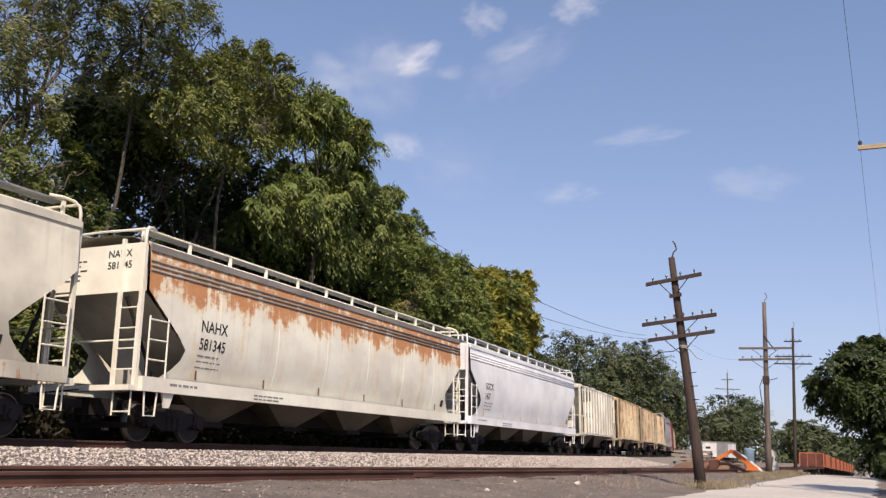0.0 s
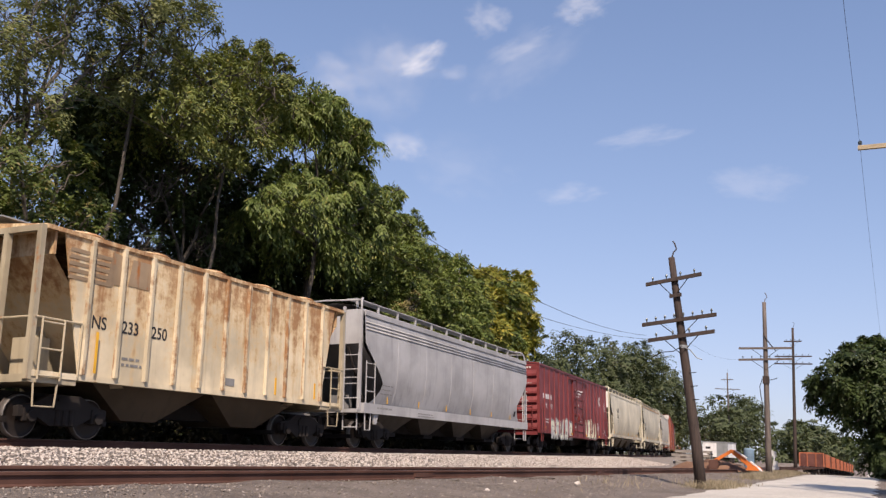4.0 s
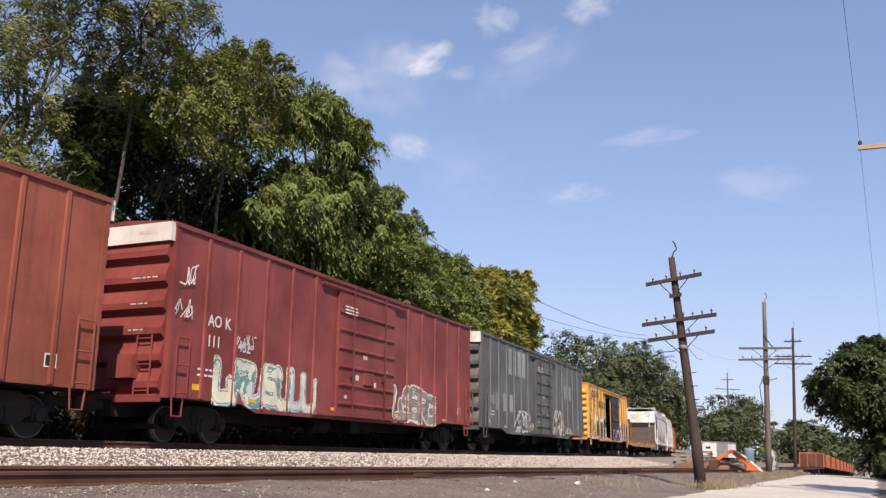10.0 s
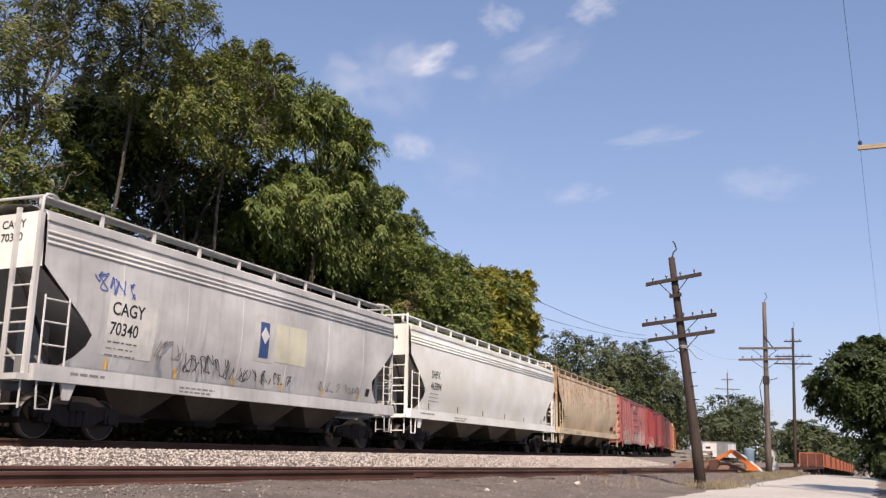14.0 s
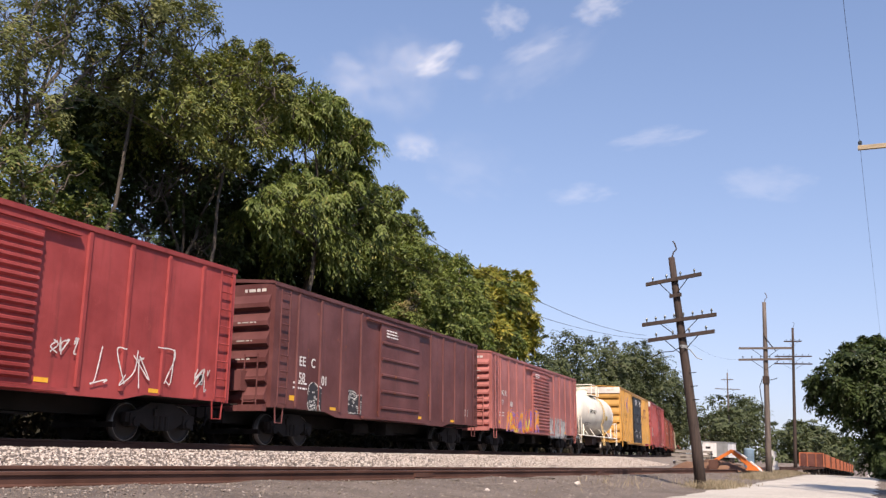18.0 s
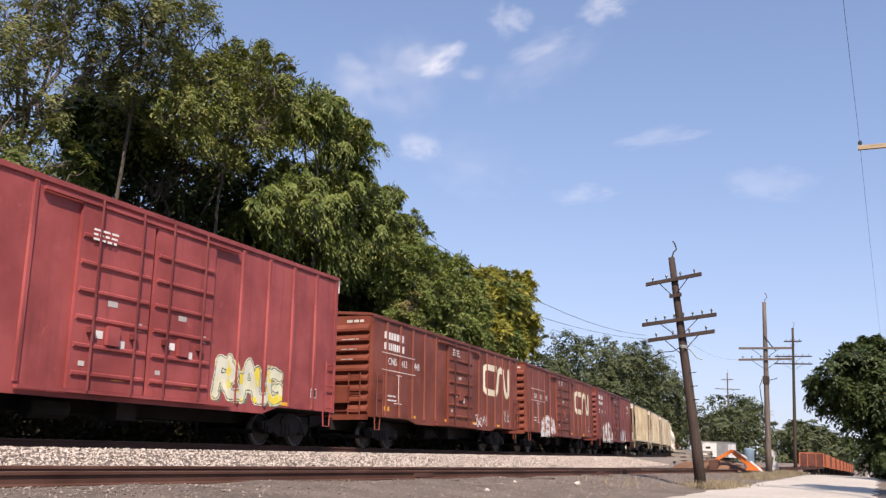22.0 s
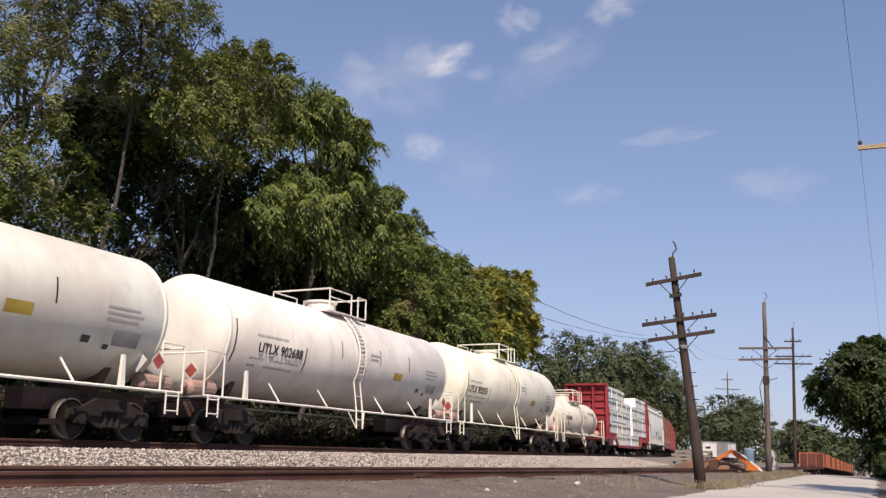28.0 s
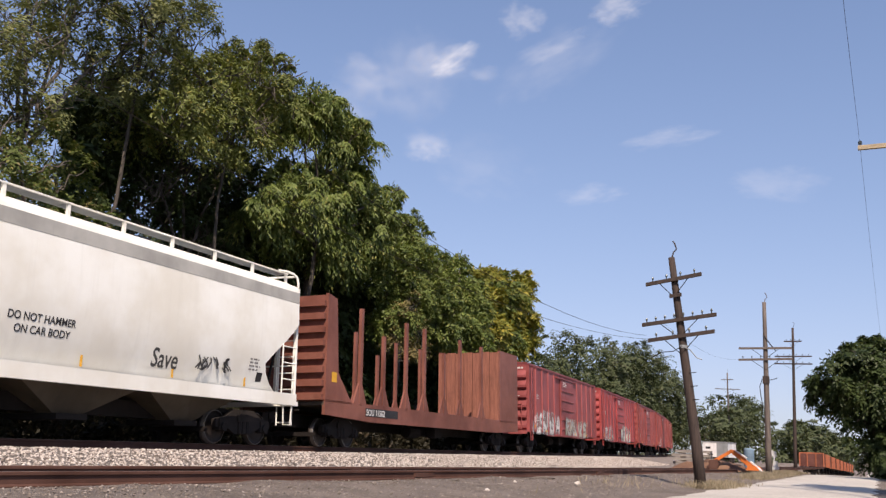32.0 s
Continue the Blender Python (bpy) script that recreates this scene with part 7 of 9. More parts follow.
        rise = (c["eave"] - 1.35) / c.get("end_ribs", 7)
        for k in range(3):
            if c["colour"][0] < 0.4:
                bars(car, 0.45, 1.0 + 0.10 + rise * (c.get("end_ribs", 7) - 2.0 - k) + rise * 0.36, 0.75 - 0.1 * k, 1, 0, M_FADED_W, seed=i + k, thick=0.032).matrix_basis = \
                    Matrix.Translation((-h - 0.153, 0, 0)) @ Matrix.Rotation(radians(-90), 4, "Z")
        bars(car, 0.55, c["eave"] - 0.14, 0.7, 1, 0, M_TAN_INK if c.get("cap") else M_FADED_W if c["colour"][0] < 0.4 else M_FAINT, seed=i + 8, thick=0.085).matrix_basis = \
            Matrix.Translation((-h - (0.168 if c.get("cap") else 0.024), 0, 0)) @ Matrix.Rotation(radians(-90), 4, "Z")
        plate(car, h - 1.27, h - 1.03, 1.38, 1.59, y - 0.006, M_BLACK)
        dx = c["doors"][0][0] - h
        bars(car, dx + 0.3, 3.9 if c["eave"] < 4.9 else 4.3, 0.9, 3, y - 0.135, M_LETTER_W, seed=i + 3, thick=0.045, pitch=0.1) if i not in (0, 1, 4, 9) else None
        for k, d in enumerate(c["doors"]):
            if d[2] != "plug":
                continue
            wd = d[1] - d[0]
            for u, z, w, tall, ink in ((0.30, 2.05, 0.20, 0.16, M_LETTER_W), (0.62, 1.85, 0.14, 0.22, M_LETTER_W), (0.42, 2.75, 0.28, 0.12, M_FADED_W), (0.85, 2.35, 0.10, 0.16, M_FADED_W),
                                       (0.12, 1.45, 0.16, 0.10, M_FADED_W), (0.55, 1.22, 0.34, 0.12, M_YELLOW)):
                a = d[0] - h + wd * u
                plate(car, a, a + w, z, z + tall, y - 0.082, ink)
        if i == 0:
            for k, t in enumerate(("CLOSE AND LOCK BULKHEADS", "AND DOORS BEFORE", "MOVING CAR")):
                word(car, t, 0.125, dx + 0.55, 3.62 - k * 0.17, y - 0.14, M_LETTER_W)
        if c.get("logo") == "cross":
            for d in c["doors"]:
                bars(car, d[0] - h + 0.9, 4.5, 0.95, 4, y - 0.137, M_LETTER_W, seed=i, thick=0.06, pitch=0.12)
                for a, b, z0, z1, ink in ((0.95, 1.05, 1.85, 2.05, M_LETTER_W), (1.08, 1.12, 1.45, 1.72, M_LETTER_W), (1.12, 1.22, 1.42, 1.46, M_LETTER_W), (1.2, 1.55, 1.46, 1.60, M_FADED_W), (0.3, 0.7, 1.98, 2.0, M_FADED_W),
                                          (0.3, 0.75, 1.88, 1.90, M_FADED_W), (0.3, 0.6, 1.78, 1.80, M_FADED_W), (1.0, 1.4, 1.20, 1.23, M_FADED_W), (1.5, 1.75, 2.75, 2.98, M_FADED_W)):
                    plate(car, d[0] - h + a, d[0] - h + b, z0, z1, y - 0.137, ink)
        if c.get("round_mark"):
            x, z = c["round_mark"]
            part("emblem", Shape().lathe([(-0.006, 0.30), (0.0, 0.30)], axis=1, n=24, centre=(x - h, y, z)), M_LETTER_W, car)
            part("emblem", Shape().box(x - h - 0.05, x - h + 0.05, y - 0.012, y - 0.007, z - 0.22, z + 0.22).box(x - h - 0.22, x - h + 0.22, y - 0.012, y - 0.007, z - 0.05, z + 0.05), plain, car)
        if c.get("panes"):
            for x in (3.85, 4.6, 5.3, 6.05):
                plate(car, x - h, x - h + 0.48, 3.55, 4.75, y, M_GREYP)
            for x in (14.3, 14.9, 15.5):
                plate(car, x - h, x - h + 0.40, 3.0, 3.75, y, M_GREYP)
            for x in (1.9, 3.0, 4.0):
                plate(car, x - h, x - h + 0.5, 1.8, 2.6, y, M_GREYP)
        if c.get("lines"):
            for a, b, z0, z1 in ((0.62, 3.3, 3.13, 3.15), (0.62, 3.3, 2.56, 2.58), (1.92, 1.95, 1.5, 2.45), (1.7, 2.2, 2.44, 2.46), (1.6, 2.2, 1.48, 1.5)):
                plate(car, a - h, b - h, z0, z1, y - 0.05, M_LETTER_W)
        if c.get("logo") == "worm":
            x0, x1, z0, z1 = c["logo_at"]
            w = (x1 - x0) / 3.6
            u = lambda a, b: (x0 - h + (x1 - x0) * a, z0 + (z1 - z0) * b)
            n1 = max(1, round((h - (c["doors"][-1][1] - h)) / c["ribs"]))
            d1 = c["doors"][-1][1] - h
            rl = [d1 + (h - d1) * k / n1 for k in range(1, n1)]
            stroke(car, [u(0.45, 0.93), u(0.14, 0.93), u(0.05, 0.85), u(0.05, 0.14), u(0.14, 0.05), u(0.44, 0.05), u(0.52, 0.14), u(0.58, 0.85), u(0.66, 0.95), u(0.74, 0.85),
                         u(0.84, 0.12), u(0.90, 0.03), u(0.96, 0.12), u(0.97, 0.95)], 0.27 * w, y - 0.004, M_IVORY, rl, cell=0.03 if w > 0.6 else 0.02)
        if c.get("logo") == "cross":
            at = lambda u, v: (2.60 - h + 1.42 * u, 3.36 + 1.06 * v)
            for line, m, lift in ((((0.0, 0.80), (0.34, 0.5), (0.0, 0.2)), M_REDP, 0.004), (((1.0, 0.80), (0.68, 0.5), (1.0, 0.2)), M_REDP, 0.004),
                                  (((0.10, 1.0), (0.50, 0.58), (0.50, 0.42), (0.02, 0.02)), M_BLUEP, 0.007), (((0.98, 1.0), (0.53, 0.58), (0.53, 0.42), (0.96, 0.0)), M_BLUEP, 0.010)):
                stroke(car, [at(*q) for q in line], 0.165, y - lift, m, ribs, cell=0.05)
            for k in range(30):
                part("lug", Shape().box(4.75 - h + 0.26 * k, 4.87 - h + 0.26 * k, -W - 0.17, -W - 0.02, 0.90, 0.97), plain, car)
            for k in range(3):
                stroke(car, [(13.95 - h + 0.55 * k, 3.95), (14.35 - h + 0.55 * k, 3.95), (14.15 - h + 0.55 * k, 3.95), (14.15 - h + 0.55 * k, 3.55)], 0.11, y - 0.05, M_BROWNP, cell=0.04)
            word(car, "RAILCAR POOLING EXPERTS", 0.21, 13.35 - h, 3.25, y - 0.055, M_BROWNP)
        if c.get("logo") == "rail":
            for a, z, w in ((1.05, 3.66, 0.30), (1.82, 3.66, 0.34), (2.55, 3.70, 0.13), (3.08, 3.70, 0.13), (3.55, 3.12, 0.32), (4.40, 3.10, 0.32), (5.28, 3.08, 0.32)):
                ring = [(a - h, z), (a - h + w, z), (a - h + w, z + 0.34), (a - h, z + 0.34), (a - h, z)]
                stroke(car, ring, 0.10, y - 0.05, M_LETTER_B, cell=0.03)
            stroke(car, [(0.8 - h, 2.75), (0.8 - h, 3.5), (2.9 - h, 3.4), (2.9 - h, 3.0), (2.0 - h, 3.1), (1.8 - h, 3.2), (1.6 - h, 2.75), (0.8 - h, 2.75)], 0.07, y - 0.004, M_LETTER_B, cell=0.03)
            stroke(car, [(12.3 - h, 3.4), (12.8 - h, 2.95)], 0.10, y - 0.004, M_REDP, cell=0.04)
            stroke(car, [(12.3 - h, 2.95), (12.8 - h, 3.4)], 0.10, y - 0.005, M_BLUEP, cell=0.04)


M_IVORY = paint("ivory_emblem", (0.74, 0.67, 0.50), grime=0.35, fade=0.85)
M_GREYP = paint("grey_patch", (0.27, 0.28, 0.28), grime=0.4)
M_REDP = paint("red_mark", (0.55, 0.06, 0.05), grime=0.3)
M_BLUEP = paint("blue_mark", (0.12, 0.18, 0.50), grime=0.3)
M_BROWNP = paint("brown_mark", (0.30, 0.10, 0.05), grime=0.3)


def add_flats():
    o = dict(length=21.6, body=paint("flat_yellow", (0.44, 0.25, 0.07), rust=0.72, grime=0.9, seed=71, worn=(0.30, 0.22, 0.12), rusts=((0.07, 0.028, 0.018), (0.17, 0.06, 0.028)), tears=(1.40, 0.55, 9.0, 1.7, 0.0)), label="rusty yellow bulkhead flat car with a dark timber deck")
    couple(plain_flat(o), 280.1, 301.7)
    o = dict(length=22.0, body=paint("lumber_red", (0.27, 0.028, 0.034), rust=0.1, grime=0.4, seed=72), label="dark red bulkhead lumber car with a dropped middle")
    couple(lumber_car(o), 647.0, 669.0)
    couple(lumber_load(o), 647.0, 669.0)
    o = dict(length=18.3, body=paint("flat_brown", (0.20, 0.070, 0.048), rust=0.35, grime=0.5, seed=73), label="empty brown-red bulkhead flat car with tall stakes")
    couple(stake_car(o), 689.9, 708.2)


add_hoppers()
add_ribbed()
add_tanks()
add_boxcars()
add_flats()


# ---- trees ----
def blade_mesh(name, points, dirs, length, width, material, g, face=None):
    """Many small pointed leaves, each a diamond; face: the way each leaf's upper side looks."""
    n = len(points)
    d = dirs / np.linalg.norm(dirs, axis=1, keepdims=True)
    side = np.cross(d, g.normal(size=(n, 3)) if face is None else face)
    side /= np.linalg.norm(side, axis=1, keepdims=True) + 1e-9
    ln = length * g.uniform(0.6, 1.25, (n, 1))
    wd = width * g.uniform(0.7, 1.2, (n, 1))
    p0, p2 = points, points + d * ln
    mid = points + d * ln * 0.45
    v = np.stack([p0, mid + side * wd, p2, mid - side * wd], 1).reshape(-1, 3)
    me = bpy.data.meshes.new(name)
    me.vertices.add(len(v))
    me.vertices.foreach_set("co", v.ravel())
    me.loops.add(4 * n)
    me.loops.foreach_set("vertex_index", np.arange(4 * n, dtype=np.int32))
    me.polygons.add(n)
    me.polygons.foreach_set("loop_start", np.arange(0, 4 * n, 4, dtype=np.int32))
    me.update(calc_edges=True)
    me.materials.append(material)
    return me


def unit(v):
    return v / (np.linalg.norm(v, axis=1, keepdims=True) + 1e-9)


def crown_points(lobes, density, g, droop=0.5, fill=0.3, leaflets=9, grain=0.9):
    """Leaves on fronds that burst from bough ends over each lobe, and loose shaded leaves inside it.
    Gives the places, the way each leaf points and the way its upper side looks."""
    pts, dirs, faces = [], [], []
    for x, y, z, r in lobes:
        n = max(5, int(8.0 * (r / grain) ** 2))
        u = unit(g.normal(size=(n, 3)))
        reach = r * g.uniform(0.58, 1.02, (n, 1))
        far = g.uniform(size=(n, 1)) < 0.14
        reach = np.where(far, r * g.uniform(1.05, 1.32, (n, 1)), reach)
        size = np.where(far, 0.30, 0.50) * min(r, 1.9 * grain) * g.uniform(0.75, 1.25, (n, 1))
        c = np.array((x, y, z)) + u * reach * np.array((1.0, 1.0, 0.88))
        fronds = max(4, int(20 * density))
        c, u, size = c.repeat(fronds, 0), u.repeat(fronds, 0), size.repeat(fronds, 0)
        f = unit(u * 0.75 + g.normal(size=c.shape) * 0.62 + np.array((0, 0, 0.22)))
        long = size * g.uniform(0.7, 1.25, (len(c), 1))
        across = unit(np.cross(f, (0, 0, 1.0)) + 1e-6)
        look_to = unit(u * 0.55 + np.array((0, 0, 0.60)) + g.normal(size=c.shape) * 0.22)
        for j in range(leaflets):
            k = (j + 1) / leaflets
            p = c + f * long * k + g.normal(size=c.shape) * 0.035
            p[:, 2] -= droop * long[:, 0] * k * k
            d = across * (1 if j % 2 else -1) * (1.0 - 0.55 * droop) + f * 0.5 + g.normal(size=c.shape) * 0.22
            d[:, 2] -= 0.15 + 0.95 * droop
            pts.append(p)
            dirs.append(d)
            faces.append(look_to + g.normal(size=c.shape) * 0.20)
        m = int(len(c) * leaflets * fill)
        if m:
            w = unit(g.normal(size=(m, 3)))
            pts.append(np.array((x, y, z)) + w * r * 0.85 * g.uniform(size=(m, 1)) ** 0.45)
            dirs.append(g.normal(size=(m, 3)) - np.array((0, 0, 0.3)))
            faces.append(g.normal(size=(m, 3)) * 0.6 + np.array((0, 0, 1.0)))
    return np.concatenate(pts), np.concatenate(dirs), np.concatenate(faces)


def limb(s, a, b, r0, r1, g, bends=4, wob=0.25):
    a, b = Vector(a), Vector(b)
    pts, radii = [a], [r0]
    for i in range(1, bends + 1):
        u = i / bends
        p = a.lerp(b, u) + Vector(g.normal(size=3)) * wob * (1 - u) * (b - a).length * 0.12
        p.z += math.sin(u * math.pi) * 0.06 * (b - a).length
        pts.append(p)
        radii.append(r0 + (r1 - r0) * u)
    return s.pipe(pts, radii, 6, False)


def tree(label, base, lobes, density, material, seed, bark=None, leaf=(0.25, 0.042), trunk=0.20, twigs=7, droop=0.45, fill=0.3, grain=0.9, stems=1):
    g = np.random.default_rng(seed)
    root = thing("tree", label, "tree", Matrix.Translation(base))
    rel = [(x - base[0], y - base[1], z - base[2], r) for x, y, z, r in lobes]
    bark = bark or M_BARK
    mean = np.mean([q[:3] for q in rel], axis=0)
    low = min(q[2] - q[3] for q in rel)
    fork = Vector((mean[0] * 0.45, mean[1] * 0.45, max(1.2, low * 0.75 + 0.25 * mean[2])))
    s = Shape()
    for k in range(stems):
        shift = Vector((0.5 * k - 0.25 * (stems - 1), 0.3 * k, 0))
        limb(s, shift, fork + shift * 1.5, trunk * (1 - 0.2 * k), trunk * 0.7, g, 5, 0.16)
    part("trunk", s, bark, root, soft=True)
    for i, (x, y, z, r) in enumerate(rel):
        s = Shape()
        limb(s, fork, (x, y, z), trunk * 0.55, 0.05, g, 5)
        for _ in range(twigs):
            u = g.normal(size=3)
            u /= np.linalg.norm(u)
            v = Vector(g.normal(size=3)) * r * 0.32
            limb(s, Vector((x, y, z)) + v - Vector((0, 0, r * 0.4)), Vector((x, y, z)) + v * 0.6 + Vector((u[0], u[1], abs(u[2]) * 1.2 - 0.2)) * r * 0.95, 0.035, 0.010, g, 5, 1.3)
        part("limb", s, bark, root, soft=True)
    p, d, n = crown_points(rel, density, g, droop, fill, grain=grain)
    part("crown", blade_mesh("crown", p, d, leaf[0], leaf[1], material, g, n), None, root)
    return root


M_TWIG = timber("grey_branch", (0.17, 0.145, 0.12), (0.07, 0.058, 0.048), (7, 7, 0.7))
L_SPARSE = leafage("light_leaves", (0.110, 0.126, 0.045), (0.225, 0.240, 0.088), (0.26, 0.24, 0.09), 0.05)
L_SUNNY = leafage("sunny_leaves", (0.092, 0.114, 0.028), (0.215, 0.243, 0.062), (0.27, 0.235, 0.06), 0.06)
L_GREEN = leafage("green_leaves", (0.072, 0.106, 0.025), (0.188, 0.234, 0.057), (0.235, 0.235, 0.06), 0.08)
L_OLIVE = leafage("olive_leaves", (0.063, 0.092, 0.022), (0.141, 0.173, 0.043), (0.220, 0.183, 0.065), 0.12)
L_YELLOW = leafage("yellowing_leaves", (0.135, 0.150, 0.026), (0.300, 0.290, 0.050), (0.40, 0.32, 0.05), 0.2)
# dark greens; inside the grove this colour also carries the shade
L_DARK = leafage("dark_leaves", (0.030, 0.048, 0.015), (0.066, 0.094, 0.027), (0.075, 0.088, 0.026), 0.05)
L_DRY = leafage("dry_leaves", (0.125, 0.116, 0.043), (0.251, 0.200, 0.079), (0.314, 0.233, 0.101), 0.2)

tree("tall thin-leaved tree with bare pale branches behind the train", (20.8, 26.6, 0.1),
     [(19.9, 26.0, 14.2, 1.46), (22.6, 26.8, 16.2, 1.71), (20.2, 25.4, 11.9, 1.34), (23.7, 26.8, 14.6, 1.2), (17.8, 25.7, 12.4, 1.62), (18.0, 25.9, 9.5, 1.6),
      (20.4, 26.6, 17.3, 1.83), (22.4, 25.8, 18.5, 1.71), (20.2, 26.1, 10.4, 0.96)],
     0.60, L_SPARSE, 1, M_TWIG, leaf=(0.19, 0.040), twigs=16, droop=0.3, fill=0.06, trunk=0.16)
tree("tall light-green tree with open branches behind the train", (25.6, 26.9, 0.1),
     [(24.8, 25.6, 17.3, 1.68), (28.6, 27.0, 18.6, 1.45), (26.9, 26.6, 20.8, 2.07), (24.6, 26.2, 15.2, 1.33), (28.1, 27.0, 16.4, 1.47)],
     0.85, L_SPARSE, 2, M_BARK, leaf=(0.19, 0.040), twigs=16, droop=0.3, fill=0.10, trunk=0.10)
tree("olive-green leafy tree with thin sprays at its top", (30.6, 26.0, 0.1),
     [(28.5, 25.1, 15.8, 1.5), (31.4, 25.4, 17.1, 1.43), (32.7, 24.8, 16.7, 1.27), (29.9, 25.3, 14.4, 1.54), (27.0, 25.0, 13.6, 1.26), (31.8, 25.1, 14.5, 1.16),
      (32.8, 26.0, 19.1, 0.6), (33.6, 25.1, 18.4, 0.82), (30.2, 25.5, 17.7, 0.81)],
     0.80, L_SUNNY, 14, M_BARK, leaf=(0.20, 0.042), twigs=12, droop=0.55, fill=0.2, trunk=0.10)
tree("thin half-bare tree with dark branches against the sky", (31.4, 28.2, 0.1),
     [(30.7, 27.9, 12.7, 1.41), (33.3, 27.8, 13.7, 1.22), (28.6, 27.4, 11.2, 0.97), (32.2, 28.0, 9.6, 1.1), (29.2, 28.2, 8.6, 1.2)],
     0.30, L_DARK, 15, M_BARK, leaf=(0.20, 0.045), twigs=26, droop=0.3, fill=0.03, trunk=0.15)
# unseen trees added left of the view to shade the grove's lower leaves
for i, (x, y, k) in enumerate(((10.0, 21.6, 0.0), (4.0, 22.4, 1.0), (-6.0, 23.5, 0.5))):
    tree("tall leafy tree added out of view to shade the grove", (x, y + 1.5, 0.1),
         [(x, y, 15.0 + k, 2.3), (x + 1.6, y + 1.4, 12.6, 2.4), (x - 2.0, y + 0.8, 13.0 + k, 2.4), (x - 0.6, y + 0.2, 10.2, 2.2), (x + 0.4, y + 2.4, 16.6 + k, 2.2), (x - 2.4, y + 1.6, 9.0, 2.2)],
         0.25, L_GREEN, 12 + i, M_BARK, leaf=(0.50, 0.11), grain=1.1)
tree("dense green tree with long drooping leaves", (37.6, 26.0, 0.1),
     [(36.4, 25.1, 17.7, 1.21), (37.9, 24.6, 16.7, 1.35), (39.7, 24.4, 16.2, 1.21), (36.3, 25.8, 16.7, 1.15), (38.6, 25.0, 13.7, 1.35), (34.1, 24.3, 12.1, 1.33),
      (33.2, 25.2, 11.1, 1.2), (42.2, 25.5, 14.7, 1.14), (42.8, 25.2, 12.9, 1.45), (38.3, 25.8, 11.8, 1.52), (43.4, 24.2, 14.6, 0.7), (40.6, 25.8, 10.9, 1.4)],
     1.0, L_GREEN, 3, M_BARK, leaf=(0.30, 0.042), droop=0.95, fill=0.4, trunk=0.16, grain=0.85)
# inner trees: the grove's deep shade is put into their leaf colour
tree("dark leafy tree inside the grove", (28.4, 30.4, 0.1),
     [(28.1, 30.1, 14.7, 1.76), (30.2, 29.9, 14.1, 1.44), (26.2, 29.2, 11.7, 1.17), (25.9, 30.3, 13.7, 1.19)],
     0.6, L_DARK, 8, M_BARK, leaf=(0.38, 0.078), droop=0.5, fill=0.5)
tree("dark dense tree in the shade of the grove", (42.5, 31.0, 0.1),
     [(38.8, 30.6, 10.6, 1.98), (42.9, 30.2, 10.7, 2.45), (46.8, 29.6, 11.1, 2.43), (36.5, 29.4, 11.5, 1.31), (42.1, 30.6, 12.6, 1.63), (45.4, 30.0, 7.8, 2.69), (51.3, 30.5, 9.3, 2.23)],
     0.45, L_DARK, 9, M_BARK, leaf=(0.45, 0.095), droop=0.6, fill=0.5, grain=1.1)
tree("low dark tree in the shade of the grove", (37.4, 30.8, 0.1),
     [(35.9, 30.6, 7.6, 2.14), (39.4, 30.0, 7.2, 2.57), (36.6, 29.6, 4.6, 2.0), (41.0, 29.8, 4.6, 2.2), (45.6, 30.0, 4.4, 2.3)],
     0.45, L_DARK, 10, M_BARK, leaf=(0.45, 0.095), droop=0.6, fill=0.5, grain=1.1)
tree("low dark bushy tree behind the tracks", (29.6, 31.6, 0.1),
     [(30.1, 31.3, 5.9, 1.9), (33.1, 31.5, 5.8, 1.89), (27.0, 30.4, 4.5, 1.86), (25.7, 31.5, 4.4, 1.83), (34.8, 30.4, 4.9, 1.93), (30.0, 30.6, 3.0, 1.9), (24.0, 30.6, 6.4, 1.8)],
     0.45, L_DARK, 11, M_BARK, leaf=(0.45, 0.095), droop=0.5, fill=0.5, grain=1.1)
tree("bushy brown-green tree close behind the train", (21.2, 25.0, 0.1),
     [(18.6, 23.7, 9.2, 1.14), (21.4, 25.1, 9.4, 1.07), (20.4, 25.2, 7.8, 1.4), (22.3, 25.2, 7.9, 1.18), (20.4, 24.4, 5.9, 1.37), (22.1, 24.1, 6.2, 1.15), (21.0, 23.6, 4.5, 1.36),
      (24.3, 24.8, 5.0, 1.12), (20.0, 24.9, 3.8, 1.34), (17.6, 24.6, 7.0, 1.5), (23.2, 24.6, 3.6, 1.2)],
     0.70, L_OLIVE, 16, M_BARK_PALE, leaf=(0.20, 0.044), droop=0.35, fill=0.25, twigs=9)
tree("mid-height olive-green tree in the tree line", (49.2, 26.6, 0.1),
     [(47.6, 26.6, 13.6, 1.39), (48.6, 25.6, 13.2, 1.19), (45.8, 25.5, 11.1, 1.66), (51.3, 26.3, 12.4, 1.39), (49.8, 26.5, 9.9, 1.7), (53.5, 26.8, 10.7, 1.5), (48.6, 25.4, 14.4, 0.63), (46.6, 25.6, 8.4, 1.5)],
     0.95, L_GREEN, 5, M_BARK, leaf=(0.24, 0.05), droop=0.5, fill=0.35)
tree("thin brown dried-out shrub tree in the tree line", (47.4, 25.0, 0.1),
     [(46.6, 24.6, 8.6, 1.0), (47.8, 24.8, 7.2, 1.2), (46.4, 24.8, 6.4, 1.1)],
     0.55, L_DRY, 17, M_BARK, leaf=(0.18, 0.035), droop=0.3, fill=0.1, twigs=14, trunk=0.10)
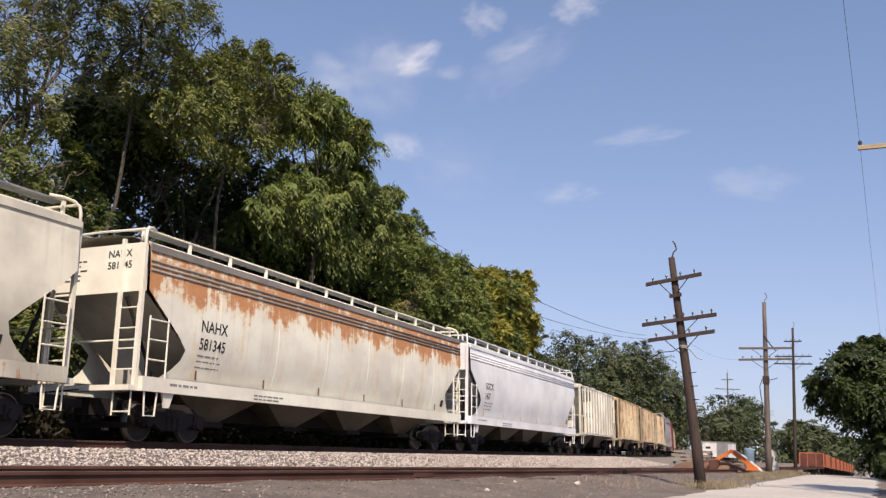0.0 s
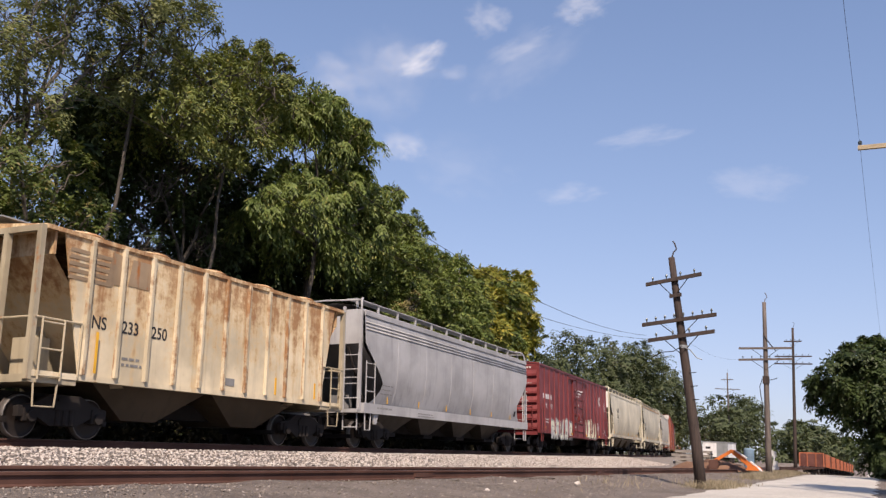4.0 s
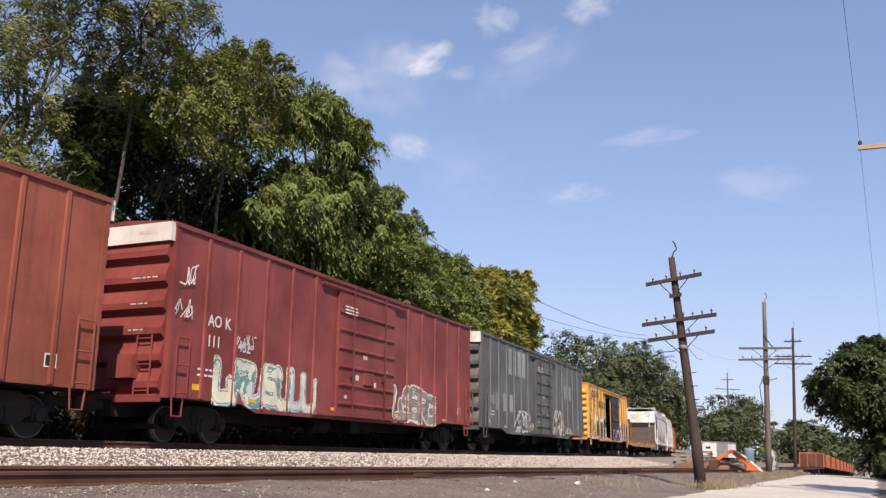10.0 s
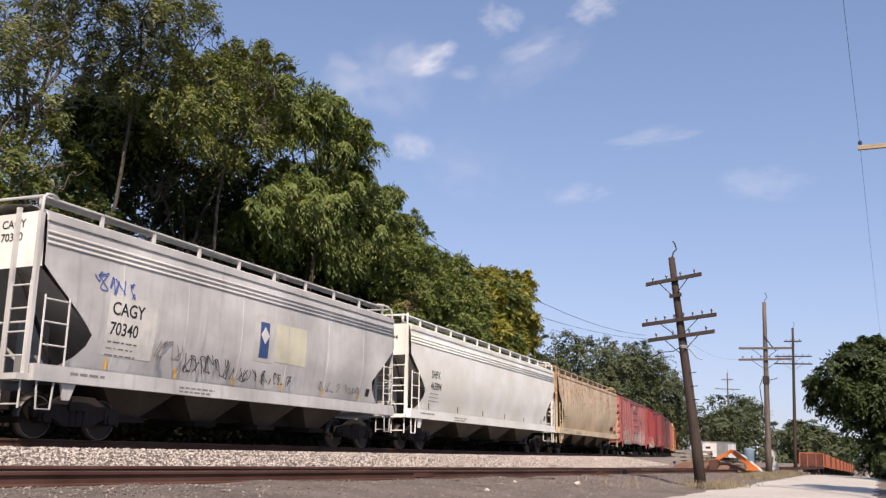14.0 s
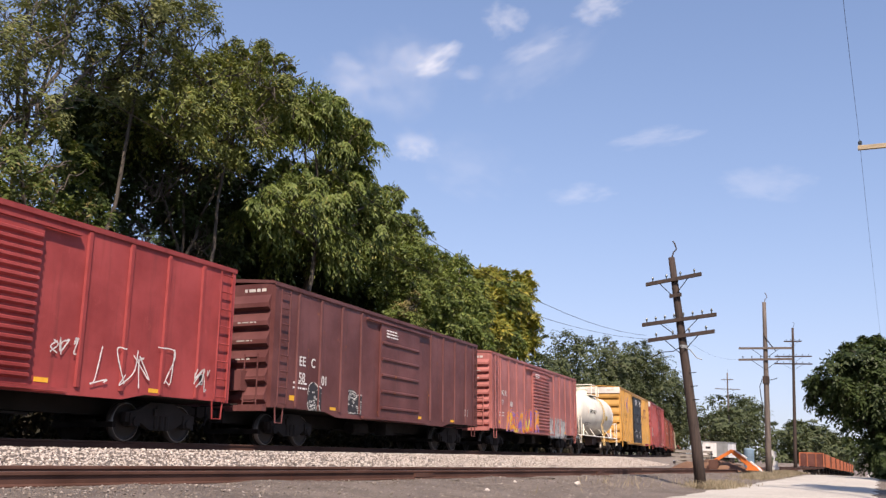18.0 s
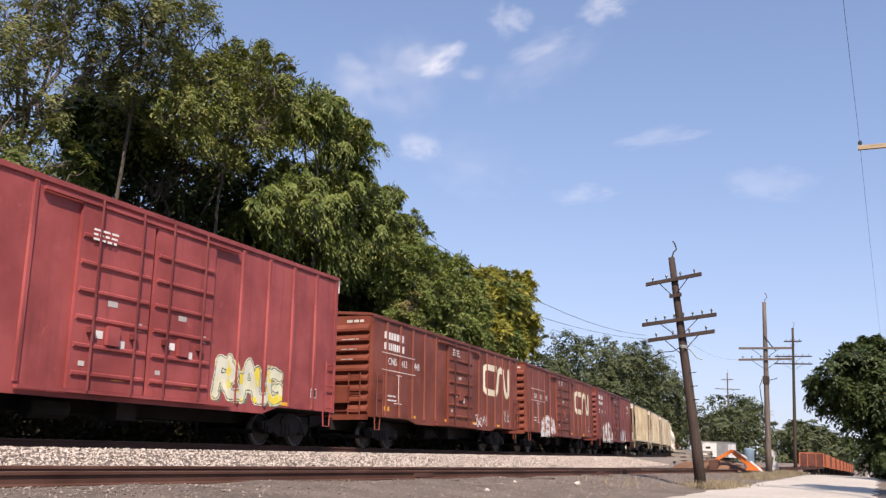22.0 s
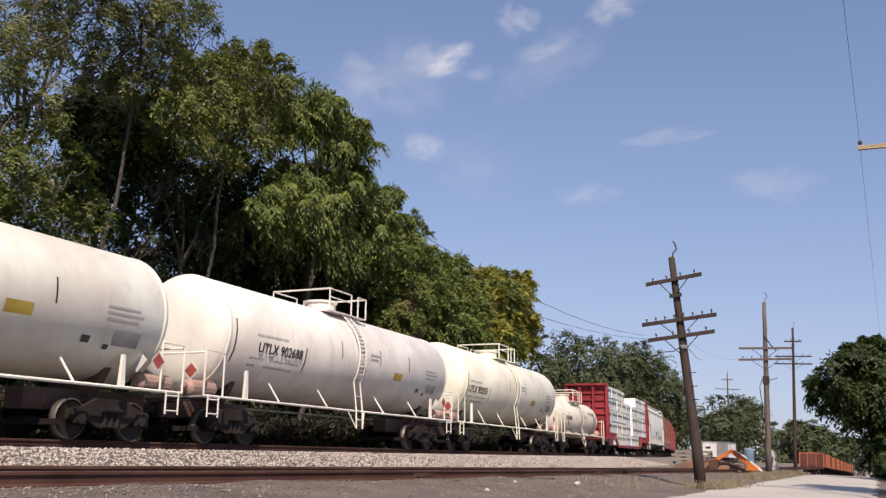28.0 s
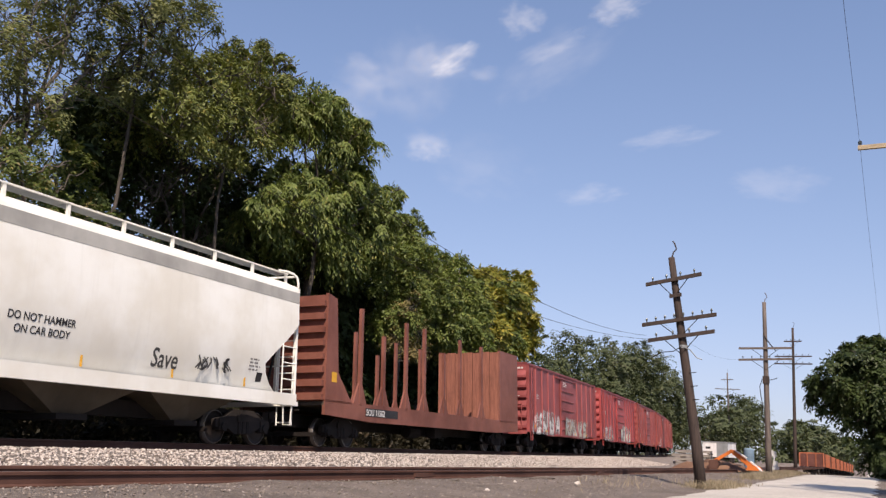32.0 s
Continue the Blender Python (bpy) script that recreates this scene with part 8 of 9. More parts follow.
tree("bushy green tree in the tree line", (57.6, 27.2, 0.1),
     [(56.7, 27.0, 13.0, 1.19), (59.4, 27.7, 11.7, 1.73), (55.0, 26.9, 9.4, 1.72), (61.2, 27.2, 11.1, 1.51), (58.1, 26.1, 8.6, 1.67), (59.8, 27.3, 14.2, 0.75), (54.6, 26.6, 11.6, 1.2), (62.4, 27.6, 8.4, 1.8),
      (63.6, 28.0, 12.6, 1.2)],
     0.80, L_GREEN, 6, M_BARK, leaf=(0.32, 0.060), droop=0.6, fill=0.4, grain=1.0)
tree("yellowing autumn-tinted tree at the end of the tree line", (72.5, 29.9, 0.1),
     [(71.7, 29.8, 14.8, 1.47), (77.5, 29.6, 15.2, 1.56), (73.1, 29.7, 12.5, 1.97), (77.9, 29.3, 13.0, 1.4), (67.9, 28.5, 9.9, 1.74), (77.1, 29.5, 10.5, 1.64), (66.0, 28.5, 14.3, 0.82), (79.7, 29.6, 16.6, 0.75),
      (67.6, 28.6, 12.6, 1.5), (81.0, 30.0, 11.4, 1.4), (72.4, 29.4, 8.8, 1.9)],
     0.75, L_YELLOW, 7, M_BARK, leaf=(0.40, 0.085), droop=0.45, fill=0.35, grain=1.0)
tree("tall green tree filling the grove behind the open ones", (29.8, 29.2, 0.1),
     [(34.1, 28.2, 17.5, 1.83), (32.4, 28.8, 16.4, 1.78), (35.9, 27.9, 18.8, 1.47), (29.9, 28.5, 15.5, 1.55), (37.7, 28.7, 17.4, 1.45), (34.0, 27.9, 15.3, 1.25), (34.8, 28.6, 19.7, 1.16), (27.6, 28.5, 13.9, 1.46)],
     0.55, L_SUNNY, 18, M_BARK, leaf=(0.24, 0.05), droop=0.5, fill=0.15, trunk=0.13)
tree("green tree with drooping leaves deeper in the grove", (41.0, 28.6, 0.1),
     [(40.7, 27.5, 19.1, 1.4), (43.7, 27.8, 18.4, 1.47), (40.1, 27.5, 14.5, 1.7), (44.6, 27.8, 15.6, 1.51), (41.8, 28.2, 13.2, 1.75), (47.2, 27.8, 14.8, 1.47), (36.8, 27.5, 11.6, 1.58), (42.9, 27.2, 12.2, 1.76), (49.0, 27.4, 14.3, 1.22), (37.8, 27.6, 14.8, 0.89), (37.8, 28.1, 18.0, 1.36)],
     0.70, L_GREEN, 19, M_BARK, leaf=(0.34, 0.058), droop=0.9, fill=0.35, trunk=0.17)
tree("spreading green tree behind the tree line", (59.0, 30.4, 0.1),
     [(54.5, 29.9, 14.2, 1.97), (57.9, 29.4, 13.8, 1.64), (63.4, 30.1, 13.1, 1.86), (55.9, 29.6, 10.8, 2.38), (68.4, 29.8, 13.0, 1.87), (71.6, 29.1, 13.3, 1.94), (62.6, 29.1, 10.1, 2.59), (50.2, 29.2, 13.2, 1.84), (79.6, 30.1, 13.0, 1.59), (72.2, 29.8, 10.5, 2.19)],
     0.55, L_GREEN, 20, M_BARK, leaf=(0.40, 0.078), droop=0.5, fill=0.4, grain=1.1)
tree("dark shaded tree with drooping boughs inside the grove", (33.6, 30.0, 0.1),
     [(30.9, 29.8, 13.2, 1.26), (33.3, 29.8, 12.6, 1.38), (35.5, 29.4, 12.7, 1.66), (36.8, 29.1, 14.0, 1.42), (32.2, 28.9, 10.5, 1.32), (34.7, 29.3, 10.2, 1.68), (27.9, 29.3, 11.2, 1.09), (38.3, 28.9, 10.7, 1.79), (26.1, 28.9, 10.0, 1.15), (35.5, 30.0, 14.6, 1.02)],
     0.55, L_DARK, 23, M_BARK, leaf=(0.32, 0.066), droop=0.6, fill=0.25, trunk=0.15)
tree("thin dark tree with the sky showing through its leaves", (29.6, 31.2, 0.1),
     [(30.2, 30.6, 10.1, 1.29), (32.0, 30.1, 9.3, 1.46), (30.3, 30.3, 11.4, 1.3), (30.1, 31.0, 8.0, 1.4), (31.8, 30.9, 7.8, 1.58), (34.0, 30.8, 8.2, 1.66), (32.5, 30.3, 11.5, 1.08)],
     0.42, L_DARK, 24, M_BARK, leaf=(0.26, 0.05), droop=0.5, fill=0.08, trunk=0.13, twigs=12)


def shrub(label, base, lobes, leaves, material, seed, leaf=(0.26, 0.06)):
    g = np.random.default_rng(seed)
    root = thing("shrub", label, "shrub", Matrix.Translation(base))
    rel = [(x - base[0], y - base[1], z - base[2], r) for x, y, z, r in lobes]
    s = Shape()
    for x, y, z, r in rel:
        for _ in range(7):
            e = Vector((x, y, z)) + Vector(g.normal(size=3)) * r * 0.5
            limb(s, Vector((g.uniform(-0.3, 0.3), g.uniform(-0.3, 0.3), 0)), e, 0.035, 0.008, g, 4, 0.5)
    tagged(part("thicket", s, M_BARK, root, soft=True), kind="stuff")
    p, d, n = crown_points(rel, leaves, g, 0.4, 0.4, grain=1.0)
    part("foliage", blade_mesh("foliage", p, d, leaf[0], leaf[1], material, g, n), None, root)
    return root


def undergrowth():
    g = np.random.default_rng(9)
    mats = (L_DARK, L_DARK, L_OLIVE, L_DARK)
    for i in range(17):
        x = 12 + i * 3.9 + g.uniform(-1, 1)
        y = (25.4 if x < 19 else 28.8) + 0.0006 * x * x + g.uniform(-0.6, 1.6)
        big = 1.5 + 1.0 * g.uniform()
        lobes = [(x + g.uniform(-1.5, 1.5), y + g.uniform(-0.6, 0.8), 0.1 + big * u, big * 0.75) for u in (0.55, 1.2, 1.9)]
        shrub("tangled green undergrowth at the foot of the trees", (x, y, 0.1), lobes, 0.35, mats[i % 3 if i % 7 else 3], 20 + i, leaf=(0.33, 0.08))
    # back row added in dark leaves, painting shade behind the trunks
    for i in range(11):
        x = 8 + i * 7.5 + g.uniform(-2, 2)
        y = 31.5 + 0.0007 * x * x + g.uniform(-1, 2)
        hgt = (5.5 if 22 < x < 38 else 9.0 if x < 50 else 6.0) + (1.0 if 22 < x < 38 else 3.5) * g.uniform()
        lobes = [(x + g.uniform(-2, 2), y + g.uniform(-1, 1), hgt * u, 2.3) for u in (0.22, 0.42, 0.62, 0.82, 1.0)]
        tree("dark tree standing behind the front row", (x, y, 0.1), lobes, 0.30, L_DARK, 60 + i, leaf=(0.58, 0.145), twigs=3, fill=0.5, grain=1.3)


undergrowth()


def low_weeds():
    """Added waist-high weeds beyond the main track, dark for the shade under the cars."""
    g = np.random.default_rng(41)
    n = 40000
    x = g.uniform(-12, 95, n)
    y = MAIN_Y + CURVE * x * x + 2.75 + np.abs(g.normal(size=n)) * 0.38
    top = 1.15 + 0.2 * np.sin(x * 0.9) + 0.2 * np.sin(x * 2.3 + 1)
    z = 0.35 + g.uniform(0, 1, n) * np.maximum(top, 0.35)
    d = g.normal(size=(n, 3)) * 0.7
    d[:, 2] += 0.35
    k = 32000
    bx = g.uniform(-14, 100, k)
    by = MAIN_Y + CURVE * bx * bx + 5.4 + np.abs(g.normal(size=k)) * 0.6
    bz = 0.1 + g.uniform(0, 1, k) ** 0.8 * (1.75 + 0.35 * np.sin(bx * 0.7) + 0.25 * np.sin(bx * 1.9))
    x, y, z = np.r_[x, bx], np.r_[y, by], np.r_[z, bz]
    d = np.r_[d, g.normal(size=(k, 3)) + np.array((0, 0, 0.4))]
    me = blade_mesh("low_weeds", np.stack([x, y, z], 1), d, 0.30, 0.046, leafage("shade_dark_weeds", (0.022, 0.019, 0.011), (0.048, 0.042, 0.022), (0.07, 0.05, 0.03), 0.1), g)
    tagged(new("low_weeds", me), "weeds added beyond the main track, coloured dark as shade", "weeds", kind="stuff")


low_weeds()


def far_woods():
    """Wood added behind the tree line to close it dark, down to the ground."""
    g = np.random.default_rng(77)
    n = 36000
    x = g.uniform(-10, 140, n)
    y = 37 + 0.0007 * x * x + g.uniform(0, 7, n)
    z = g.uniform(0, 1, n) ** 1.3 * (6.6 + 0.9 * np.sin(x * 0.31) + 0.8 * np.sin(x * 0.83 + 1))
    d = g.normal(size=(n, 3))
    d[:, 2] -= 0.4
    me = blade_mesh("far_woods", np.stack([x, y, z], 1), d, 0.75, 0.22, L_DARK, g)
    tagged(new("far_woods", me), "dense dark wood behind the tree line", "woods", kind="stuff")


far_woods()


def thin_saplings():
    for i, (x, y, hgt, lean) in enumerate(((29.0, 23.2, 6.8, 0.5), (26.2, 22.6, 5.2, -0.3), (22.0, 23.0, 6.0, 0.4), (36.0, 23.6, 7.0, -0.4))):
        g = np.random.default_rng(100 + i)
        t = thing("sapling", "thin pale bare trunk among the undergrowth", "tree", Matrix.Translation((x, y, 0.1)))
        s = Shape()
        limb(s, (0, 0, 0), (lean, 0.2, hgt), 0.10 if i == 0 else 0.045, 0.025, g, 7, 0.12)
        part("trunk", s, M_BARK, t, soft=True)
        for k in range(6):
            s = Shape()
            z = hgt * (0.45 + 0.08 * k)
            limb(s, (lean * z / hgt, 0.1, z), (lean * z / hgt + g.uniform(-1.2, 1.2), g.uniform(-0.6, 0.6), z + g.uniform(0.3, 1.2)), 0.03, 0.006, g, 4, 0.5)
            part("twig", s, M_BARK, t)


thin_saplings()
far = leafage("far_leaves", (0.056, 0.075, 0.034), (0.112, 0.132, 0.058), (0.13, 0.135, 0.075), 0.08, size=0.12)
tree("tall dark tree far along the line", (150, 48, 0), [(149, 48, 15.4, 5.0), (143, 48, 9, 5.0), (150, 48, 8, 5.5), (132, 46, 12.0, 3.6), (136, 46, 7, 4.6), (125, 45, 6, 4.0)],
     0.55, far, 201, leaf=(0.55, 0.15), grain=2.2, fill=0.4, trunk=0.4, twigs=2)
tree("tall rounded tree far along the line", (165, 45, 0), [(163, 45, 16.4, 5.6), (172, 43, 16.2, 5.2), (160, 44, 9, 6), (170, 43, 8, 6)], 0.55, far, 202, leaf=(0.55, 0.15), grain=2.2, fill=0.4, trunk=0.4, twigs=2)
tree("lower rounded tree beyond the bend", (182, 41, 0), [(177, 42, 16.4, 5.6), (187.0, 40, 14.6, 5.0), (192, 39, 12.0, 4.2), (194.9, 38, 9, 3.6), (184, 41, 7, 6), (196, 38, 5, 4)], 0.55, far, 203, leaf=(0.55, 0.15), grain=2.2, fill=0.4, trunk=0.4, twigs=2)
tree("round-topped tree beyond the yard", (156, 22.5, -0.4), [(154.2, 22, 6.6, 4.3), (179.4, 22, 9.7, 3.0), (143.7, 23, 5.0, 3.2), (165.7, 20, 4.2, 3.9), (170, 22, 6.5, 4.2), (150, 22.5, 3, 4)],
     0.55, far, 204, leaf=(0.55, 0.14), grain=2.2, fill=0.4, trunk=0.35, twigs=2)
tree("low tree far down the lane", (240, 17, -0.6), [(217, 18, 3.4, 5.4), (260, 16, 4.8, 5.9), (281, 13, 3.3, 4.8), (235, 17, 5.8, 4.6), (300, 11, 3.5, 5)], 0.5, far, 205, leaf=(0.85, 0.21), grain=2.2, fill=0.4, trunk=0.35, twigs=2)
tree("dark leafy tree overhanging the lane", (62.5, -2.6, 0),
     [(61.0, 2.28, 6.39, 1.25), (61.4, 0.84, 6.94, 1.38), (62.7, 3.32, 5.29, 0.86), (62.2, 1.75, 4.93, 1.4), (61.0, 0.14, 5.38, 1.77), (61.8, 0.71, 3.39, 1.37), (61.9, -0.04, 1.84, 1.5), (61.2, -1.17, 4.24, 2.02), (62.6, -1.51, 7.05, 1.73), (61.1, -1.13, 1.13, 1.66), (61.7, 1.6, 7.82, 0.42), (62.0, -0.31, 8.04, 0.52), (61.8, 3.71, 5.72, 0.43), (62.2, 2.5, 4.15, 0.84), (62.6, 0.63, 8.32, 0.32)],
     0.70, L_DARK, 206, leaf=(0.30, 0.06), trunk=0.22, fill=0.5, droop=0.6)
for i, (x, y, k) in enumerate(((84, -4.2, 1.0), (108, -5.0, 1.2), (140, -5.5, 1.5))):
    tree("leafy tree on the lane's verge", (x, y, ground_z(x, y) - 0.1), [(x, y + 1.2, 4.2 * k, 2.3 * k), (x + 2, y - 1, 5.4 * k, 2.4 * k), (x - 1, y + 0.5, 2.4 * k, 2.0 * k), (x + 1, y + 2.4, 3.2 * k, 1.5 * k)],
         0.35, L_DARK, 210 + i, leaf=(0.50, 0.125), twigs=3, grain=1.3)

tree("tall leafy tree that shades the lane", (24, -7.6, ground_z(24, -7.6) - 0.1),
     [(26.0, -4.9, 11.0, 1.9), (24.0, -6.2, 12.0, 2.3), (23.0, -7.2, 9.0, 2.2), (28.3, -4.3, 9.5, 1.4), (27.0, -3.8, 11.6, 0.9), (25.5, -7.5, 7.0, 2.0)],
     0.35, L_GREEN, 221, leaf=(0.46, 0.115), twigs=3, grain=1.2)
tree("leafy tree that leans towards the lane", (50, -5.6, ground_z(50, -5.6) - 0.1),
     [(52, -3.2, 6.0, 1.9), (54, -2.8, 5.0, 1.5), (50, -5, 6.4, 2.4), (51.5, -2.4, 7.4, 1.3), (49, -6, 4, 2)],
     0.35, L_DARK, 222, leaf=(0.46, 0.115), twigs=3, grain=1.2)
for i, (x, y, k) in enumerate(((60.0, -1.6, 1.0), (66.0, -0.9, 1.1), (77.0, -0.8, 1.2), (93.0, -0.6, 1.3))):
    shrub("dark leafy bush at the lane's edge", (x, y, ground_z(x, y) - 0.1), [(x, y, 0.9 * k, 1.2 * k), (x + 1.6, y - 0.6, 1.2 * k, 1.4 * k), (x + 3.2, y - 0.2, 0.9 * k, 1.2 * k), (x + 1.0, y - 1.6, 1.8 * k, 1.5 * k)], 0.45, L_DARK, 230 + i, leaf=(0.34, 0.08))


# ---- poles and wires ----
def line_pole(label, base, top, arms, material, crook=True):
    """A leaning telegraph pole: arms as (height share, half width, pins, droop)."""
    base, top = Vector(base), Vector(top)
    p = thing("telegraph_pole", label, "utility pole", Matrix.Translation(base), "line of old telegraph poles")
    d = top - base
    s = Shape()
    s.pipe([Vector((0, 0, -0.3))] + [d * (i / 6) for i in range(1, 7)], [0.17 - 0.012 * i for i in range(7)], 12)
    part("shaft", s, material, p, soft=True)
    for share, half, pins, droop in arms:
        c = d * share
        a = Shape()
        a.put([(c.x - 0.20 + dx, c.y + sy * half, c.z + sy * droop + dz) for sy in (-1, 1) for dx, dz in ((0, -0.055), (0.09, -0.055), (0.09, 0.055), (0, 0.055))],
              [(0, 1, 2, 3)[::-1], (4, 5, 6, 7), (0, 1, 5, 4), (1, 2, 6, 5), (2, 3, 7, 6), (3, 0, 4, 7)])
        arm = part("crossarm", a, material, p)
        me_pin = Shape().tube((0, 0, 0), (0, 0, 0.10), 0.016).lathe([(0.07, 0.030), (0.11, 0.034), (0.14, 0.022), (0.16, 0.004)], axis=2, n=8).mesh("insulator", M_GLASS)
        for i in range(pins):
            u = -1 + 2 * (i + 0.5) / pins
            if abs(u) < 0.1:
                continue
            part("insulator", me_pin, None, arm, at=(c.x - 0.155, c.y + u * half, c.z + u * droop + 0.05))
        if half > 0.7:
            for sy in (-1, 1):
                part("arm_brace", Shape().tube((c.x - 0.12, c.y + sy * half * 0.5, c.z + sy * droop * 0.5 - 0.05), (c.x - 0.12, c.y, c.z - 0.55), 0.014, n=5), M_DARK, arm)
    if crook:
        part("lightning_spike", Shape().bent([d + Vector((0, 0, -0.1)), d + Vector((0, -0.06, 0.16)), d + Vector((0, -0.16, 0.26)), d + Vector((0, -0.10, 0.46)), d + Vector((0, -0.05, 0.52))], 0.022), material, p)
    return p


line_pole("dark leaning telegraph pole with three crossarms", (28.2, 4.84, 0.05), (28.2, 5.64, 6.95),
          [(0.895, 0.85, 4, -0.135), (0.822, 0.18, 1, -0.02), (0.712, 1.12, 8, -0.14), (0.640, 1.0, 4, -0.13)], M_POLE)
line_pole("weathered telegraph pole with two crossarms", (51.6, 5.41, 0.05), (51.6, 5.37, 9.2), [(0.725, 1.35, 0, 0.0), (0.66, 1.38, 6, -0.02)], M_POLE_GREY)
line_pole("tall telegraph pole with three crossarms", (87.4, 6.95, -0.38), (87.4, 6.72, 12.5), [(0.905, 0.74, 4, 0.0), (0.80, 1.55, 6, 0.0), (0.748, 1.6, 6, 0.02)], M_POLE)
line_pole("distant telegraph pole with two crossarms", (150, 21.4, -0.4), (150, 21.5, 13.8), [(0.925, 0.9, 2, 0.0), (0.82, 1.9, 4, 0.06)], M_POLE_GREY)

def pole_fittings():
    """A pale strap with loose wires on the leaning pole, a clamp with cable loops on the next."""
    near, second = [o for o in scene.collection.objects if o.name.startswith("telegraph_pole")][:2]
    part("strap", Shape().lathe([(-0.05, 0.135), (0.05, 0.135)], axis=2, n=12, centre=(0.0, 0.475, 4.10)), M_GRATE, near)
    part("loose_wire", Shape().bent([(-0.12, 0.47, 4.1), (-0.18, 0.25, 4.0), (-0.15, 0.05, 3.75), (-0.14, -0.10, 3.70)], 0.016), M_GRATE, near, "frayed pale wire end")
    part("loose_wire", Shape().bent([(-0.12, 0.50, 4.1), (-0.16, 0.75, 3.95), (-0.2, 1.1, 3.92), (-0.2, 1.4, 3.75)], 0.014), M_DARK, near)
    for z in (2.5, 2.9, 3.3):
        part("step_peg", Shape().tube((-0.1, 0.1 * z, z), (-0.1, 0.1 * z - 0.24, z + 0.02), 0.013), M_DARK, near)
    part("clamp", Shape().box(-0.17, 0.17, -0.17, 0.15, 4.75, 5.15), M_POLE, second)
    part("cable_loop", Shape().bent([(-0.16, 0.16, 5.0), (-0.2, 0.30, 4.6), (-0.18, 0.26, 4.1), (-0.16, 0.18, 3.6), (-0.17, 0.24, 3.1), (-0.16, 0.15, 2.7)], 0.02), M_DARK, second)
    part("bracket_arm", Shape().tube((-0.1, -0.1, 4.9), (-0.1, -0.6, 5.05), 0.02), M_DARK, second)
    part("brace", Shape().tube((-0.12, 0.02, 7.3), (-0.12, -0.55, 6.5), 0.03), M_DARK, second)


pole_fittings()


def street_pole():
    p = thing("utility_pole", "grey wooden utility pole with a weathered pale crossarm", "utility pole", Matrix.Translation((25, -1.25, -0.2)))
    part("shaft", Shape().tube((0, 0, -0.2), (0, 0, 10.2), 0.16, 0.11, n=12), M_POLE_GREY, p, soft=True)
    arm = part("crossarm", Shape().box(-0.24, -0.14, -1.35, 1.40, 9.03, 9.14), M_PALE_ARM, p)
    for y in (-1.25, -0.6, 0.6, 1.34):
        part("insulator", Shape().tube((-0.19, y, 9.13), (-0.19, y, 9.2), 0.016).lathe([(9.18, 0.05), (9.24, 0.05), (9.28, 0.02)], axis=2, n=10, centre=(-0.19, y, 0)), M_GLASS, arm)
    return p


M_PALE_ARM = timber("pale_arm", (0.45, 0.36, 0.24), (0.30, 0.23, 0.15), (8, 0.6, 8))
street_pole()


def wire(a, b, sag, label, r=0.012):
    s = Shape()
    a, b = Vector(a), Vector(b)
    n = 24
    pts = [a.lerp(b, i / n) - Vector((0, 0, sag * 4 * (i / n) * (1 - i / n))) for i in range(n + 1)]
    s.pipe(pts, [r] * (n + 1), 5)
    o = new("wire", s.mesh("wire", M_DARK))
    return tagged(o, label, "cable")


wire((25 - 0.19, 0.10, 9.07), (-14, 0.5, 9.3), 0.5, "dark overhead cable to the pale crossarm", 0.004)
wire((25 - 0.19, 0.10, 9.07), (66, -0.35, 8.6), 0.6, "dark overhead cable beyond the pale crossarm", 0.004)
wire((28.05, 6.40, 4.50), (-10, 6.4, 8.4), 1.98, "thin sagging line wire from the leaning pole", 0.005)
wire((28.05, 6.25, 4.38), (-10, 8.6, 8.2), 2.0, "thin sagging line wire from the leaning pole", 0.005)
wire((28.05, 5.9, 4.9), (51.5, 6.4, 6.2), 0.5, "sagging line wire between the poles", 0.003)


# ---- the yard beyond the siding ----
M_OLDWOOD = timber("old_grey_ties", (0.34, 0.31, 0.27), (0.18, 0.155, 0.135), (8, 0.6, 8))


def tie_pile():
    p = thing("tie_pile", "stacked old grey timbers beside the siding", "timber pile", Matrix.Translation((57.0, 0, 0)))
    g = random.Random(4)
    for k in range(5):
        z = 0.15 + k * 0.225
        for i in range(4):
            x = i * 0.32 + g.uniform(-0.03, 0.03)
            part("timber", Shape().box(x, x + 0.26, 8.9 + g.uniform(-0.1, 0.3) + 0.1 * k, 11.5 + g.uniform(-0.3, 0.1), z, z + 0.16), M_OLDWOOD, p)
        for y in (9.3, 10.9):
            part("spacer", Shape().box(0, 1.3, y, y + 0.12, z - 0.06, z), M_TIE, p)
    return p


tie_pile()


